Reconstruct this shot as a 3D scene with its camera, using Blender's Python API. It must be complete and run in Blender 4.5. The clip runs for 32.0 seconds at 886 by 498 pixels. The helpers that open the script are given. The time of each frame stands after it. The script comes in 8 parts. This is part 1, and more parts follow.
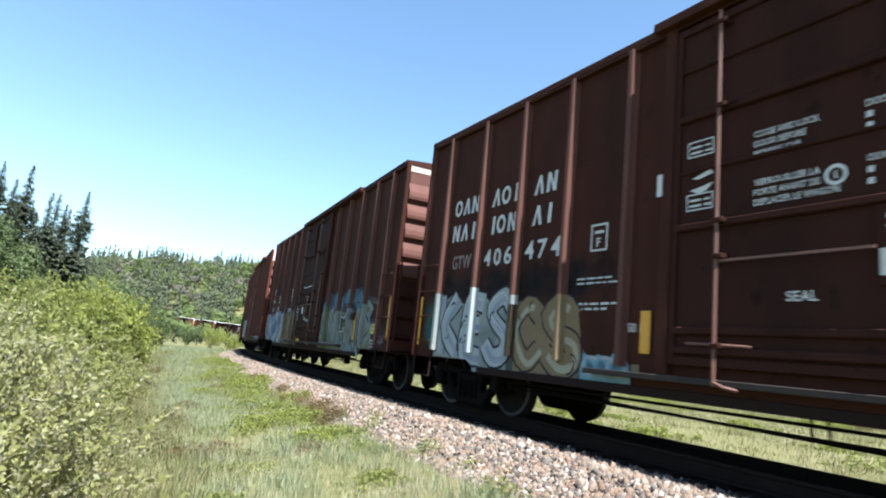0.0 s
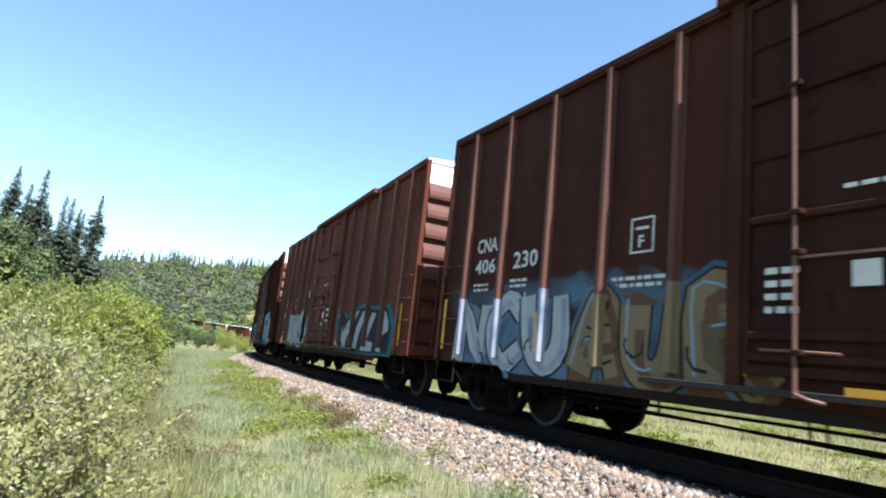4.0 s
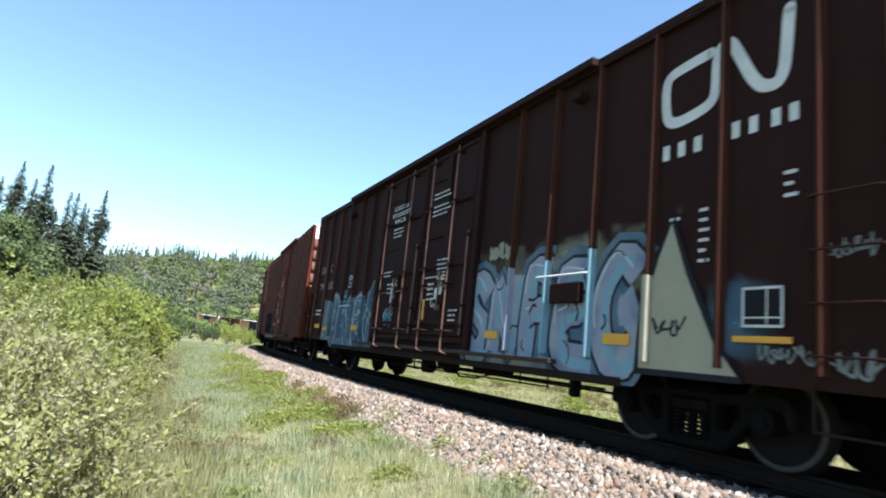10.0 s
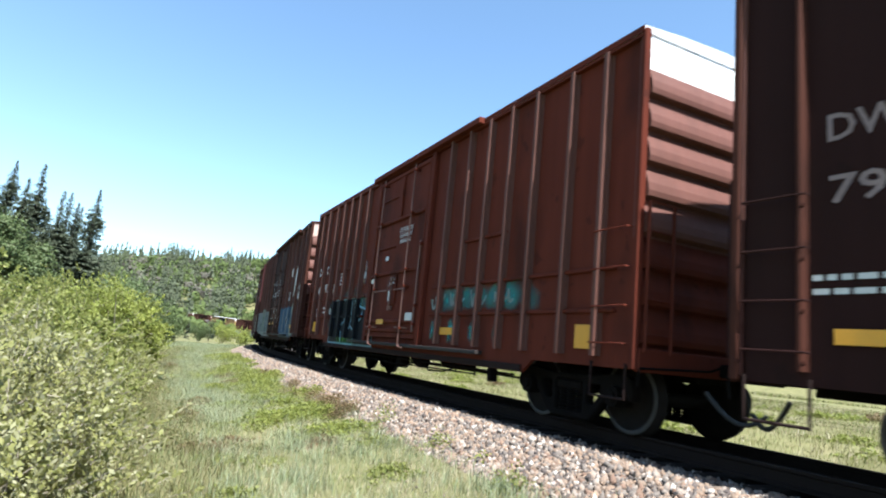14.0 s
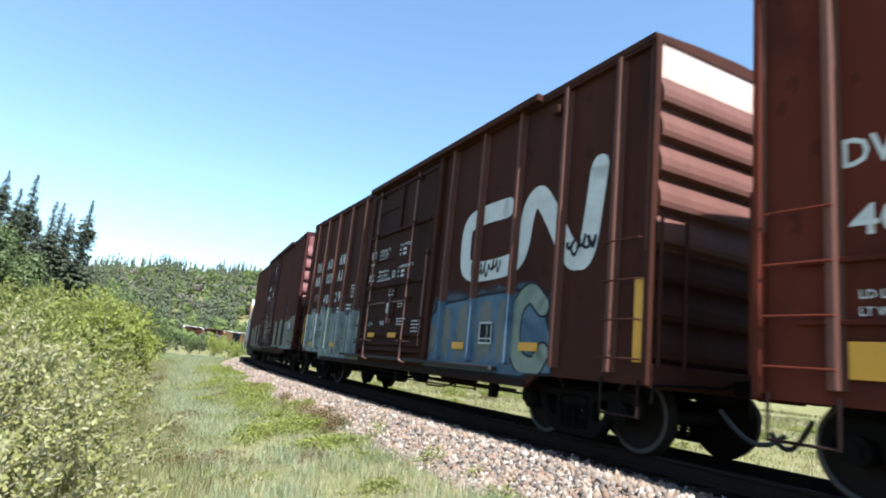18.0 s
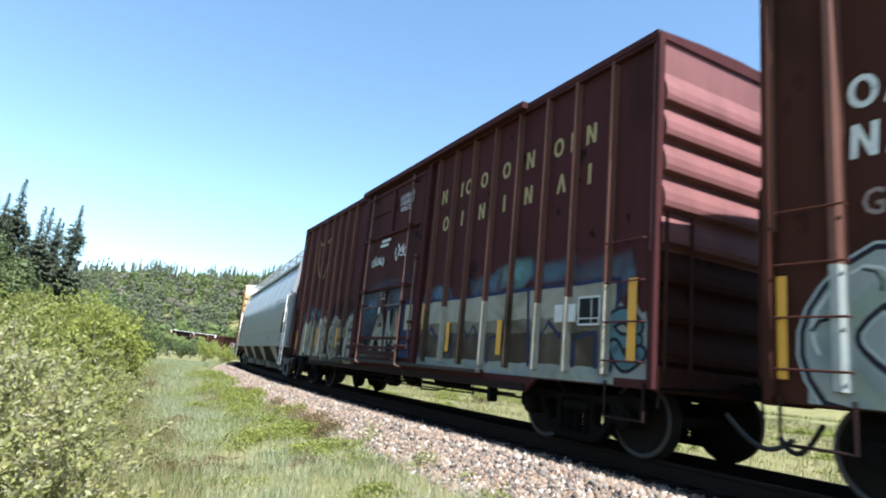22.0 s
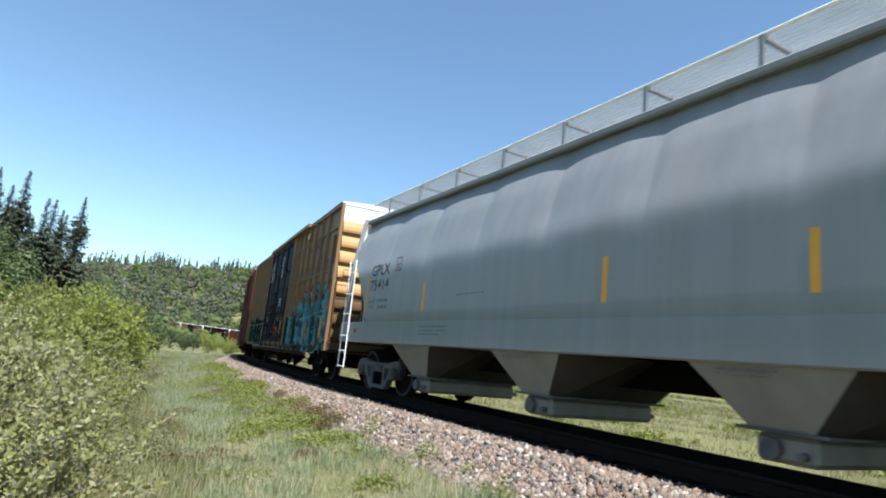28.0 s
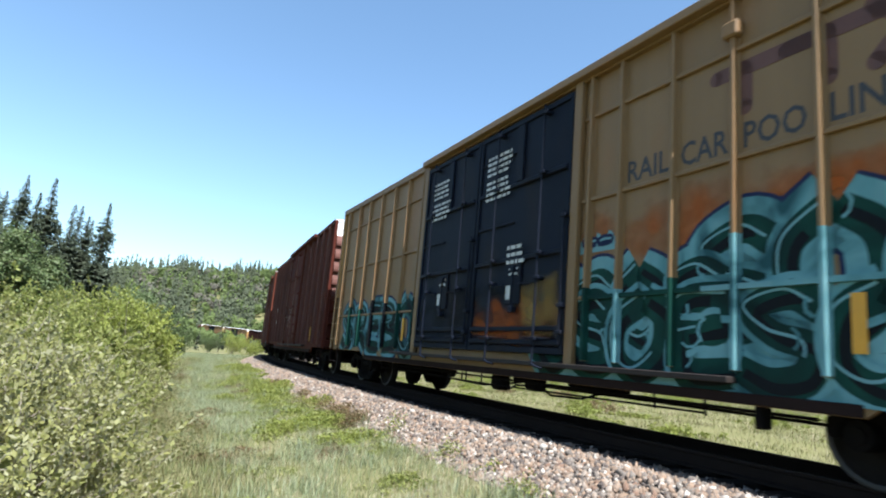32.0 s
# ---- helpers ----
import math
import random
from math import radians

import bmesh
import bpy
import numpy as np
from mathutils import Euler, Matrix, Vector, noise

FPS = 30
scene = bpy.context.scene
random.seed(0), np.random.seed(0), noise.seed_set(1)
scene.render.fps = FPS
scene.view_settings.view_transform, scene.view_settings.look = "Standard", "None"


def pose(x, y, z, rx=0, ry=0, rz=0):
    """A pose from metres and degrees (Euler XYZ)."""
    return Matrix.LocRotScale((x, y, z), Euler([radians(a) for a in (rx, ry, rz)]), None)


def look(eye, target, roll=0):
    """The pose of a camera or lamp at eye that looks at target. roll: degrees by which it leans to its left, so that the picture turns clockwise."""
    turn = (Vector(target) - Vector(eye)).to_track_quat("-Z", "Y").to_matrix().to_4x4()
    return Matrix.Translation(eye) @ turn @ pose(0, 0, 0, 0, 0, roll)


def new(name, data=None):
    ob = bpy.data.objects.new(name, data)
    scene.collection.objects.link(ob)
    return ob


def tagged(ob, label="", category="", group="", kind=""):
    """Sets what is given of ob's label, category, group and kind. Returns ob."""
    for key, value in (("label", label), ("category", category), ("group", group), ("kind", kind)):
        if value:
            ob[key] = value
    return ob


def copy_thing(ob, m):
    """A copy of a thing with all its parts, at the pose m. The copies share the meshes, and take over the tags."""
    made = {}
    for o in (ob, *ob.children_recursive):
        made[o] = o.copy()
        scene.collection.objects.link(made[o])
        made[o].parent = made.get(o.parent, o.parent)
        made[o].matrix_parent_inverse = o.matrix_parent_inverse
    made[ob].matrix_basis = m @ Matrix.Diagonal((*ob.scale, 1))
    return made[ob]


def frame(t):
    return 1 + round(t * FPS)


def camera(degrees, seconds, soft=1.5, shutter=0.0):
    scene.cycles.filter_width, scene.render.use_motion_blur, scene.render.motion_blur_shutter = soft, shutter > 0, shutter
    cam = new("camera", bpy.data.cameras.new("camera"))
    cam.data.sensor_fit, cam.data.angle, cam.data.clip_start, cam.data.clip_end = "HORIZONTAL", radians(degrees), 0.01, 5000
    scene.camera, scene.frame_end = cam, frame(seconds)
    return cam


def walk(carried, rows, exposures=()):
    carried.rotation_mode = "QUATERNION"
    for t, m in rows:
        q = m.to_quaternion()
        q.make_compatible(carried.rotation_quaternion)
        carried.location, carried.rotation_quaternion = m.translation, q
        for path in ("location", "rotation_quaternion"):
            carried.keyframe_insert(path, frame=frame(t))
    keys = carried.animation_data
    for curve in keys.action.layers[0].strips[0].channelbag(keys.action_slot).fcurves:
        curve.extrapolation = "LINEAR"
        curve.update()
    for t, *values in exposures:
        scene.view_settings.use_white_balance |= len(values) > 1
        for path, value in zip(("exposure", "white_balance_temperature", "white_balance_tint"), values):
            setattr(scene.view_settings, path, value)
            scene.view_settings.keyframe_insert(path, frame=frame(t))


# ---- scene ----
EYE = (0.0, 0.0, 0.63)          # rail head is z = 0
cam = camera(73.0, 32.0, soft=2.0, shutter=0.3)
# seconds, pitch, roll, yaw: a camera held by hand on one spot
PATH = [
    (0, 11.02, -7.21, -0.60), (0.5, 11.20, -7.20, -0.44), (1, 11.29, -7.53, -0.29), (1.5, 11.52, -7.47, -0.21), (2, 11.46, -7.47, 0.00),
    (2.5, 11.30, -7.27, 0.08), (3, 11.31, -7.43, 0.05), (3.5, 11.24, -7.52, 0.18), (4, 11.23, -7.37, 0.35), (4.5, 11.42, -7.41, 0.34),
    (6.5, 11.22, -7.62, 0.62), (7, 11.27, -7.56, 0.51), (7.5, 11.48, -7.09, 0.37), (8, 11.29, -7.15, 0.36), (8.5, 10.89, -7.19, 0.54),
    (9, 10.52, -7.44, 0.45), (9.5, 10.51, -7.21, 0.69), (10, 10.47, -7.14, 0.75), (10.5, 10.62, -6.90, 0.73), (11, 10.78, -6.77, 0.92),
    (11.5, 11.03, -6.89, 0.90), (12, 10.97, -6.69, 1.01), (12.5, 10.59, -6.93, 1.01), (13, 10.04, -7.52, 0.99), (13.5, 10.04, -7.23, 0.81),
    (15.5, 12.59, -6.35, -0.95), (16, 12.83, -6.57, -0.87), (16.5, 12.54, -6.86, -0.69), (17, 11.95, -6.83, -0.30), (17.5, 11.59, -7.04, -0.22),
    (18, 11.71, -7.12, -0.33), (18.5, 11.36, -6.76, -0.27), (19, 11.71, -6.97, -0.73), (19.5, 12.07, -7.06, -0.77), (20, 12.12, -6.73, -0.75),
    (20.5, 12.01, -7.13, -0.68), (21, 12.09, -7.15, -0.69), (21.5, 12.13, -7.04, -0.82), (22, 12.13, -6.75, -1.02), (22.5, 12.12, -6.78, -1.23),
    (23, 11.99, -6.91, -1.26), (23.5, 11.94, -6.73, -1.17), (24, 11.86, -6.81, -1.26), (24.5, 11.95, -6.72, -1.14), (26.5, 11.41, -7.08, -1.29),
    (27, 11.44, -7.13, -1.11), (27.5, 11.53, -7.38, -1.06), (28, 11.50, -7.04, -0.82), (28.5, 11.48, -5.93, -0.87), (29, 11.63, -6.06, -0.41),
    (29.5, 11.32, -6.06, 0.19), (30, 10.87, -6.64, 1.18), (30.5, 10.55, -6.41, 1.58), (31, 10.97, -6.79, 1.46), (31.5, 11.00, -6.57, 1.38),
    (32, 11.01, -6.18, 1.26),
]
EXPOSURE = [(0, 2.1, 5950, 4), (25.0, 2.1, 5950, 4), (26.5, 1.52, 5950, 4), (27.5, 1.60, 5950, 4), (28.5, 1.56, 5900, 4), (30.0, 1.54, 5950, 4), (31.0, 1.64, 5950, 4), (32.0, 1.9, 5950, 4)]
walk(cam, [(t, pose(*EYE, 90 + p, r, y)) for t, p, r, y in PATH], EXPOSURE)

# ---- light ----
SUN = Vector((0.191, -0.428, 0.883)).normalized()
world = bpy.data.worlds.new("sky")
scene.world = world
world.use_nodes = True
wt = world.node_tree
sky = wt.nodes.new("ShaderNodeTexSky")
sky.sky_type, sky.sun_disc = "NISHITA", False
sky.sun_elevation, sky.sun_rotation = math.asin(SUN.z), math.atan2(SUN.x, SUN.y)
sky.air_density, sky.dust_density, sky.ozone_density, sky.altitude = 1.0, 0.5, 0.4, 300
bg = wt.nodes["Background"]
bg.inputs["Strength"].default_value = 0.07
tint = wt.nodes.new("ShaderNodeMix")          # the camera's own rendering of a clear blue
tint.data_type, tint.blend_type = "RGBA", "MULTIPLY"
tint.inputs[0].default_value, tint.inputs[7].default_value = 1.0, (0.972, 1.005, 0.987, 1)
wt.links.new(sky.outputs[0], tint.inputs[6])
wt.links.new(tint.outputs[2], bg.inputs[0])
sun = new("sun", bpy.data.lights.new("sun", "SUN"))
sun.data.energy, sun.data.angle, sun.data.color = 4.6, radians(0.53), (1.0, 0.92, 0.87)
sun.matrix_world = look(SUN * 50, (0, 0, 0))

# ---- materials ----
def mat(name, col, rough=0.6, metal=0.0, var=0.25, scale=3.0, fine=40.0, bump=0.1, streak=0.0, dirt=None, dirt_amt=0.0, spec=0.5, object_var=0.0, island_var=0.0, transl=0.0, spots=0.0):
    """A painted or natural surface: colour varied at two scales, optional vertical streaks, grime blotches and relief."""
    m = bpy.data.materials.new(name)
    m.use_nodes = True
    nt = m.node_tree
    N, Lk = nt.nodes, nt.links
    b = N["Principled BSDF"]
    tc = N.new("ShaderNodeTexCoord")
    def noise_tex(s, detail=4, stretch=None):
        n = N.new("ShaderNodeTexNoise")
        n.inputs["Scale"].default_value, n.inputs["Detail"].default_value = s, detail
        if stretch:
            mp = N.new("ShaderNodeMapping")
            mp.inputs["Scale"].default_value = stretch
            Lk.new(tc.outputs["Object"], mp.inputs[0])
            Lk.new(mp.outputs[0], n.inputs["Vector"])
        else:
            Lk.new(tc.outputs["Object"], n.inputs["Vector"])
        return n.outputs["Fac"]
    def math_n(op, a, c):
        k = N.new("ShaderNodeMath")
        k.operation = op
        for i, v in enumerate((a, c)):
            if isinstance(v, (int, float)):
                k.inputs[i].default_value = v
            else:
                Lk.new(v, k.inputs[i])
        return k.outputs[0]
    big, small = noise_tex(scale), noise_tex(fine, 3)
    v = math_n("ADD", math_n("MULTIPLY", big, 0.65), math_n("MULTIPLY", small, 0.35))
    if streak:
        v = math_n("ADD", math_n("MULTIPLY", v, 1 - streak), math_n("MULTIPLY", noise_tex(1.0, 5, (5.0, 5.0, 0.35)), streak))
    v = math_n("SUBTRACT", v, 0.5)
    if object_var:
        oi = N.new("ShaderNodeObjectInfo")
        v = math_n("ADD", v, math_n("MULTIPLY", math_n("SUBTRACT", oi.outputs["Random"], 0.5), object_var))
    if island_var:
        ge = N.new("ShaderNodeNewGeometry")
        v = math_n("ADD", v, math_n("MULTIPLY", math_n("SUBTRACT", ge.outputs["Random Per Island"], 0.5), island_var))
    f = math_n("ADD", math_n("MULTIPLY", v, 4 * var), 1.0)
    mul = N.new("ShaderNodeMix")
    mul.data_type, mul.blend_type = "RGBA", "MULTIPLY"
    mul.inputs[0].default_value = 1.0
    mul.inputs[6].default_value = (*col, 1)
    comb = N.new("ShaderNodeCombineColor")
    for i in range(3):
        Lk.new(f, comb.inputs[i])
    Lk.new(comb.outputs[0], mul.inputs[7])
    out = mul.outputs[2]
    if dirt:
        mx = N.new("ShaderNodeMix")
        mx.data_type = "RGBA"
        mr = N.new("ShaderNodeMapRange")
        mr.inputs["From Min"].default_value, mr.inputs["From Max"].default_value = 0.52, 0.72
        mr.inputs["To Max"].default_value = dirt_amt
        Lk.new(noise_tex(1.3, 6, (1, 1, 0.5)), mr.inputs["Value"])
        Lk.new(mr.outputs[0], mx.inputs[0])
        Lk.new(out, mx.inputs[6])
        mx.inputs[7].default_value = (*dirt, 1)
        out = mx.outputs[2]
    if spots:             # small flakes where the paint has come off
        mx, mr = N.new("ShaderNodeMix"), N.new("ShaderNodeMapRange")
        mx.data_type = "RGBA"
        mr.inputs["From Min"].default_value, mr.inputs["From Max"].default_value = 0.655, 0.69
        mr.inputs["To Max"].default_value = spots
        Lk.new(noise_tex(3.2, 5, (1.0, 1.0, 0.8)), mr.inputs["Value"])
        Lk.new(mr.outputs[0], mx.inputs[0])
        Lk.new(out, mx.inputs[6])
        mx.inputs[7].default_value = (0.008, 0.005, 0.0045, 1)
        out = mx.outputs[2]
    Lk.new(out, b.inputs["Base Color"])
    b.inputs["Metallic"].default_value = metal
    b.inputs["Specular IOR Level"].default_value = spec
    Lk.new(math_n("ADD", math_n("MULTIPLY", small, 0.25), rough - 0.12), b.inputs["Roughness"])
    if bump:
        bp = N.new("ShaderNodeBump")
        bp.inputs["Strength"].default_value, bp.inputs["Distance"].default_value = bump, 0.02
        Lk.new(small, bp.inputs["Height"])
        Lk.new(bp.outputs[0], b.inputs["Normal"])
    if transl:
        tr = N.new("ShaderNodeBsdfTranslucent")
        Lk.new(out, tr.inputs[0])
        ms = N.new("ShaderNodeMixShader")
        ms.inputs[0].default_value = transl
        Lk.new(b.outputs[0], ms.inputs[1])
        Lk.new(tr.outputs[0], ms.inputs[2])
        Lk.new(ms.outputs[0], N["Material Output"].inputs[0])
    return m

RUST = (0.10, 0.035, 0.016)
def oxide(name, col, spots=0.35):
    return mat(name, col, spots=spots, rough=0.74, var=0.24, scale=0.8, fine=18, bump=0.08, streak=0.5, dirt=(0.016, 0.008, 0.0065), dirt_amt=0.6, spec=0.06)

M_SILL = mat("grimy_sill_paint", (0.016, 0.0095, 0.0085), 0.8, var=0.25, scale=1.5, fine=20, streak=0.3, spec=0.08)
M_TRACKLIP = mat("rubbed_door_track_steel", (0.024, 0.019, 0.017), 0.7, var=0.3, scale=2.5, fine=30, dirt=(0.012, 0.008, 0.007), dirt_amt=0.8, spec=0.2)
# post paint paler than the sides: sunlight on the post faces is painted in
M_POST = mat("sunlit_post_paint", (0.085, 0.036, 0.027), 0.7, var=0.2, scale=1.2, fine=20, streak=0.3, dirt=(0.03, 0.014, 0.011), dirt_amt=0.5, spec=0.2)
# paler copy of the car paint: sunlight on the ends is in the colour
M_ENDPAINT = mat("sunlit_end_paint", (0.095, 0.040, 0.031), 0.7, var=0.18, scale=0.9, fine=18, streak=0.5, dirt=(0.06, 0.027, 0.02), dirt_amt=0.5, spec=0.2)
# rods paler than the doors: rubbed paint, plus sunlight put into the colour
M_ROD = mat("sunlit_rubbed_rod_steel", (0.115, 0.052, 0.038), 0.6, 0.0, var=0.25, scale=3, fine=30, dirt=(0.06, 0.03, 0.022), dirt_amt=0.7)
M_OXIDE = oxide("bright_oxide_red_paint", (0.084, 0.0195, 0.0115))
M_CLAY = oxide("clay_red_paint", (0.098, 0.031, 0.020))
M_BROWN = oxide("boxcar_brown_paint", (0.0415, 0.0155, 0.0108))
# boxcar brown darkened for grime and for shade, as under the door header
M_SHADEBROWN = oxide("shaded_grimy_brown_paint", (0.029, 0.0115, 0.0085), 0.6)
M_DARK = oxide("dark_brown_paint", (0.0195, 0.0082, 0.0072))
M_RED = oxide("oxide_red_paint", (0.066, 0.0175, 0.0115))
M_MAROON = oxide("maroon_paint", (0.046, 0.0155, 0.0165), 0.95)
# mustard twice for the ends: a sunlit copy and a shaded copy
M_MUSTARDEND = mat("sunlit_mustard_paint", (0.34, 0.20, 0.075), 0.6, var=0.12, scale=0.9, fine=15, streak=0.4, dirt=(0.25, 0.13, 0.05), dirt_amt=0.4, spec=0.3)
M_MUSTARDSHADE = mat("shaded_mustard_paint", (0.075, 0.042, 0.018), 0.75, var=0.25, scale=0.9, fine=15, streak=0.5, dirt=(0.03, 0.02, 0.012), dirt_amt=0.7, spec=0.2)
M_MUSTARD = mat("mustard_paint", (0.172, 0.104, 0.046), 0.55, var=0.12, scale=0.9, fine=15, streak=0.5, dirt=(0.2, 0.09, 0.03), dirt_amt=0.5, spec=0.35)
M_BLACKDOOR = mat("black_door_paint", (0.005, 0.0075, 0.016), 0.6, var=0.3, streak=0.4, dirt=(0.02, 0.015, 0.012), dirt_amt=0.4, spec=0.12)
M_GREY = mat("light_grey_paint", (0.186, 0.195, 0.204), 0.38, var=0.13, scale=0.7, fine=12, bump=0.02, streak=0.65, dirt=(0.19, 0.18, 0.165), dirt_amt=0.3, spec=0.4)
# slope sheets darker than the bay sides: their shade is in the paint
M_SLOPESHADE = mat("shaded_slope_paint", (0.05, 0.045, 0.04), 0.8, var=0.2, streak=0.4, dirt=(0.03, 0.026, 0.022), dirt_amt=0.7, spec=0.1)
M_WHITE = mat("white_paint", (0.76, 0.76, 0.74), 0.55, var=0.08, scale=1.5, streak=0.4, dirt=(0.5, 0.45, 0.4), dirt_amt=0.4)
M_LETTER = mat("faded_white_lettering", (0.46, 0.46, 0.45), 0.6, var=0.2, scale=4, fine=30, bump=0)
M_GHOST = mat("ghost_lettering", (0.17, 0.12, 0.11), 0.6, var=0.3, scale=4, bump=0)
M_GOLD = mat("gold_lettering", (0.26, 0.20, 0.08), 0.6, var=0.25, scale=5, bump=0)
M_INK = mat("black_lettering", (0.022, 0.022, 0.026), 0.6, var=0.2, bump=0)
M_INKPLATE = mat("black_stencil_plate", (0.008, 0.008, 0.009), 0.6, var=0.2, bump=0, spec=0.1)
M_MARKRED = mat("dull_red_marking", (0.22, 0.035, 0.03), 0.6, var=0.2, bump=0)
M_EMBLEM = mat("faded_brown_red_emblem", (0.085, 0.032, 0.022), 0.6, var=0.25, bump=0)
M_YELLOW = mat("yellow_reflector", (0.52, 0.25, 0.011), 0.45, var=0.1, scale=6, bump=0)
# grimy steel, darkened further for the deep shade under the cars
M_STEEL = mat("shaded_grimy_truck_steel", (0.0045, 0.0039, 0.0037), 0.85, 0.0, var=0.3, scale=6, fine=50, dirt=(0.010, 0.0075, 0.0055), dirt_amt=0.5, spec=0.05)
M_TRUCKGREY = mat("dusty_grey_truck_steel", (0.10, 0.10, 0.10), 0.75, 0.0, var=0.4, scale=5, fine=40, dirt=(0.022, 0.017, 0.014), dirt_amt=0.9, spec=0.15)
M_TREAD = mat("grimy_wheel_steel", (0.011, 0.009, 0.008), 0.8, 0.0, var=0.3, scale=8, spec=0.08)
M_RIM = mat("worn_wheel_tread", (0.032, 0.029, 0.027), 0.6, 0.2, var=0.15, scale=8)
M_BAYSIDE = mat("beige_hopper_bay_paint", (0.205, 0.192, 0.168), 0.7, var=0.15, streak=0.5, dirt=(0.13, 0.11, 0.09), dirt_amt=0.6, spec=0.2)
M_SIGN = mat("yellow_sign_face", (0.42, 0.38, 0.06), 0.5, var=0.1, bump=0)
M_PRINT = mat("faded_grey_print", (0.11, 0.115, 0.12), 0.6, var=0.25, bump=0)
# maroon made paler for the sun on the end
M_MAROONEND = mat("sunlit_maroon_end_paint", (0.14, 0.058, 0.058), 0.7, var=0.18, scale=0.9, fine=18, streak=0.5, dirt=(0.05, 0.022, 0.02), dirt_amt=0.5, spec=0.2)
M_PINKTOP = mat("faded_pink_white_panel", (0.50, 0.37, 0.32), 0.65, var=0.15, scale=1.0, streak=0.5, dirt=(0.3, 0.17, 0.13), dirt_amt=0.6, spec=0.2)
M_ROOF = mat("galvanised_roof", (0.62, 0.62, 0.62), 0.5, 0.3, var=0.12, streak=0.2, dirt=RUST, dirt_amt=0.2)
M_RUBBER = mat("black_rubber_hose", (0.015, 0.015, 0.016), 0.6, var=0.2, bump=0)
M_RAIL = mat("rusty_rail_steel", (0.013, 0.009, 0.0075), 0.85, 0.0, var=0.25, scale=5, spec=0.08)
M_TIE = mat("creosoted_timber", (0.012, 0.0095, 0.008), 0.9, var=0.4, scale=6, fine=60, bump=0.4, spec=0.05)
M_STONE = mat("crushed_ballast_stone", (0.40, 0.335, 0.30), 0.85, var=0.16, scale=30, fine=120, bump=0.3, island_var=0.5, spec=0.15)
def tint_by_piece(m, stops):
    """Gives every loose piece of a mesh its own hue out of a ramp."""
    nt = m.node_tree
    ramp = nt.nodes.new("ShaderNodeValToRGB")
    ramp.color_ramp.interpolation = "CONSTANT"
    for i, (at, col) in enumerate(stops):
        e = ramp.color_ramp.elements[i] if i < 2 else ramp.color_ramp.elements.new(at)
        e.position, e.color = at, (*col, 1)
    ge = nt.nodes.new("ShaderNodeNewGeometry")
    mul = [n for n in nt.nodes if n.bl_idname == "ShaderNodeMix" and n.blend_type == "MULTIPLY"][0]
    k = nt.nodes.new("ShaderNodeMath")
    k.operation = "FRACT"
    k2 = nt.nodes.new("ShaderNodeMath")
    k2.operation = "MULTIPLY"
    k2.inputs[1].default_value = 7.31
    nt.links.new(ge.outputs["Random Per Island"], k2.inputs[0])
    nt.links.new(k2.outputs[0], k.inputs[0])
    nt.links.new(k.outputs[0], ramp.inputs[0])
    nt.links.new(ramp.outputs[0], mul.inputs[6])
tint_by_piece(M_STONE, [(0.0, (0.155, 0.116, 0.088)), (0.22, (0.115, 0.099, 0.086)), (0.40, (0.185, 0.132, 0.096)), (0.56, (0.20, 0.166, 0.138)), (0.72, (0.075, 0.062, 0.055)), (0.86, (0.13, 0.085, 0.062)), (0.94, (0.29, 0.262, 0.23))])
# bed far darker than its stones: the train's shade is in the colour
M_BALLAST = mat("shaded_ballast_bed", (0.026, 0.022, 0.019), 0.95, var=0.45, scale=16, fine=45, bump=0.9, spec=0.05)
M_GROUND = mat("meadow_ground", (0.110, 0.108, 0.050), 0.95, var=0.4, scale=0.35, fine=14, bump=0.6, dirt=(0.17, 0.15, 0.085), dirt_amt=0.6, spec=0.05)
def leaf(name, stops, var=0.18, scale=0.6, fine=6, island_var=0.5, transl=0.38, spec=0.3, **k):
    m = mat(name, stops[0], 0.58, var=var, scale=scale, fine=fine, bump=0, island_var=island_var, transl=transl, spec=spec, **k)
    n = len(stops)
    tint_by_piece(m, [(i / n, c) for i, c in enumerate(stops)])
    return m
M_GRASS = leaf("meadow_grass", [(0.172, 0.205, 0.085), (0.182, 0.215, 0.105), (0.205, 0.22, 0.080), (0.15, 0.18, 0.066), (0.26, 0.25, 0.148)], dirt=(0.25, 0.225, 0.14), dirt_amt=0.7)
M_BLUEGRASS = leaf("blue_grey_grass", [(0.195, 0.235, 0.14), (0.22, 0.255, 0.16), (0.24, 0.255, 0.145), (0.175, 0.21, 0.11)])
M_STRAW = leaf("dry_straw_grass", [(0.36, 0.32, 0.21), (0.31, 0.27, 0.165), (0.40, 0.365, 0.26), (0.26, 0.225, 0.13)], transl=0.3)
M_SEDGE = leaf("brown_sedge", [(0.135, 0.122, 0.05), (0.12, 0.132, 0.042), (0.165, 0.145, 0.062), (0.085, 0.10, 0.03), (0.19, 0.168, 0.088)], transl=0.3)
M_FARGRASS = leaf("rough_green_grass", [(0.13, 0.138, 0.042), (0.155, 0.155, 0.052), (0.10, 0.118, 0.030), (0.195, 0.178, 0.082), (0.115, 0.105, 0.052)])
M_HERB = leaf("low_herb_leaves", [(0.185, 0.21, 0.045), (0.165, 0.19, 0.04), (0.215, 0.23, 0.058), (0.14, 0.17, 0.035)], transl=0.42)
M_REDHERB = leaf("reddish_weed_leaves", [(0.13, 0.085, 0.04), (0.15, 0.10, 0.05), (0.10, 0.095, 0.035), (0.17, 0.13, 0.07)])
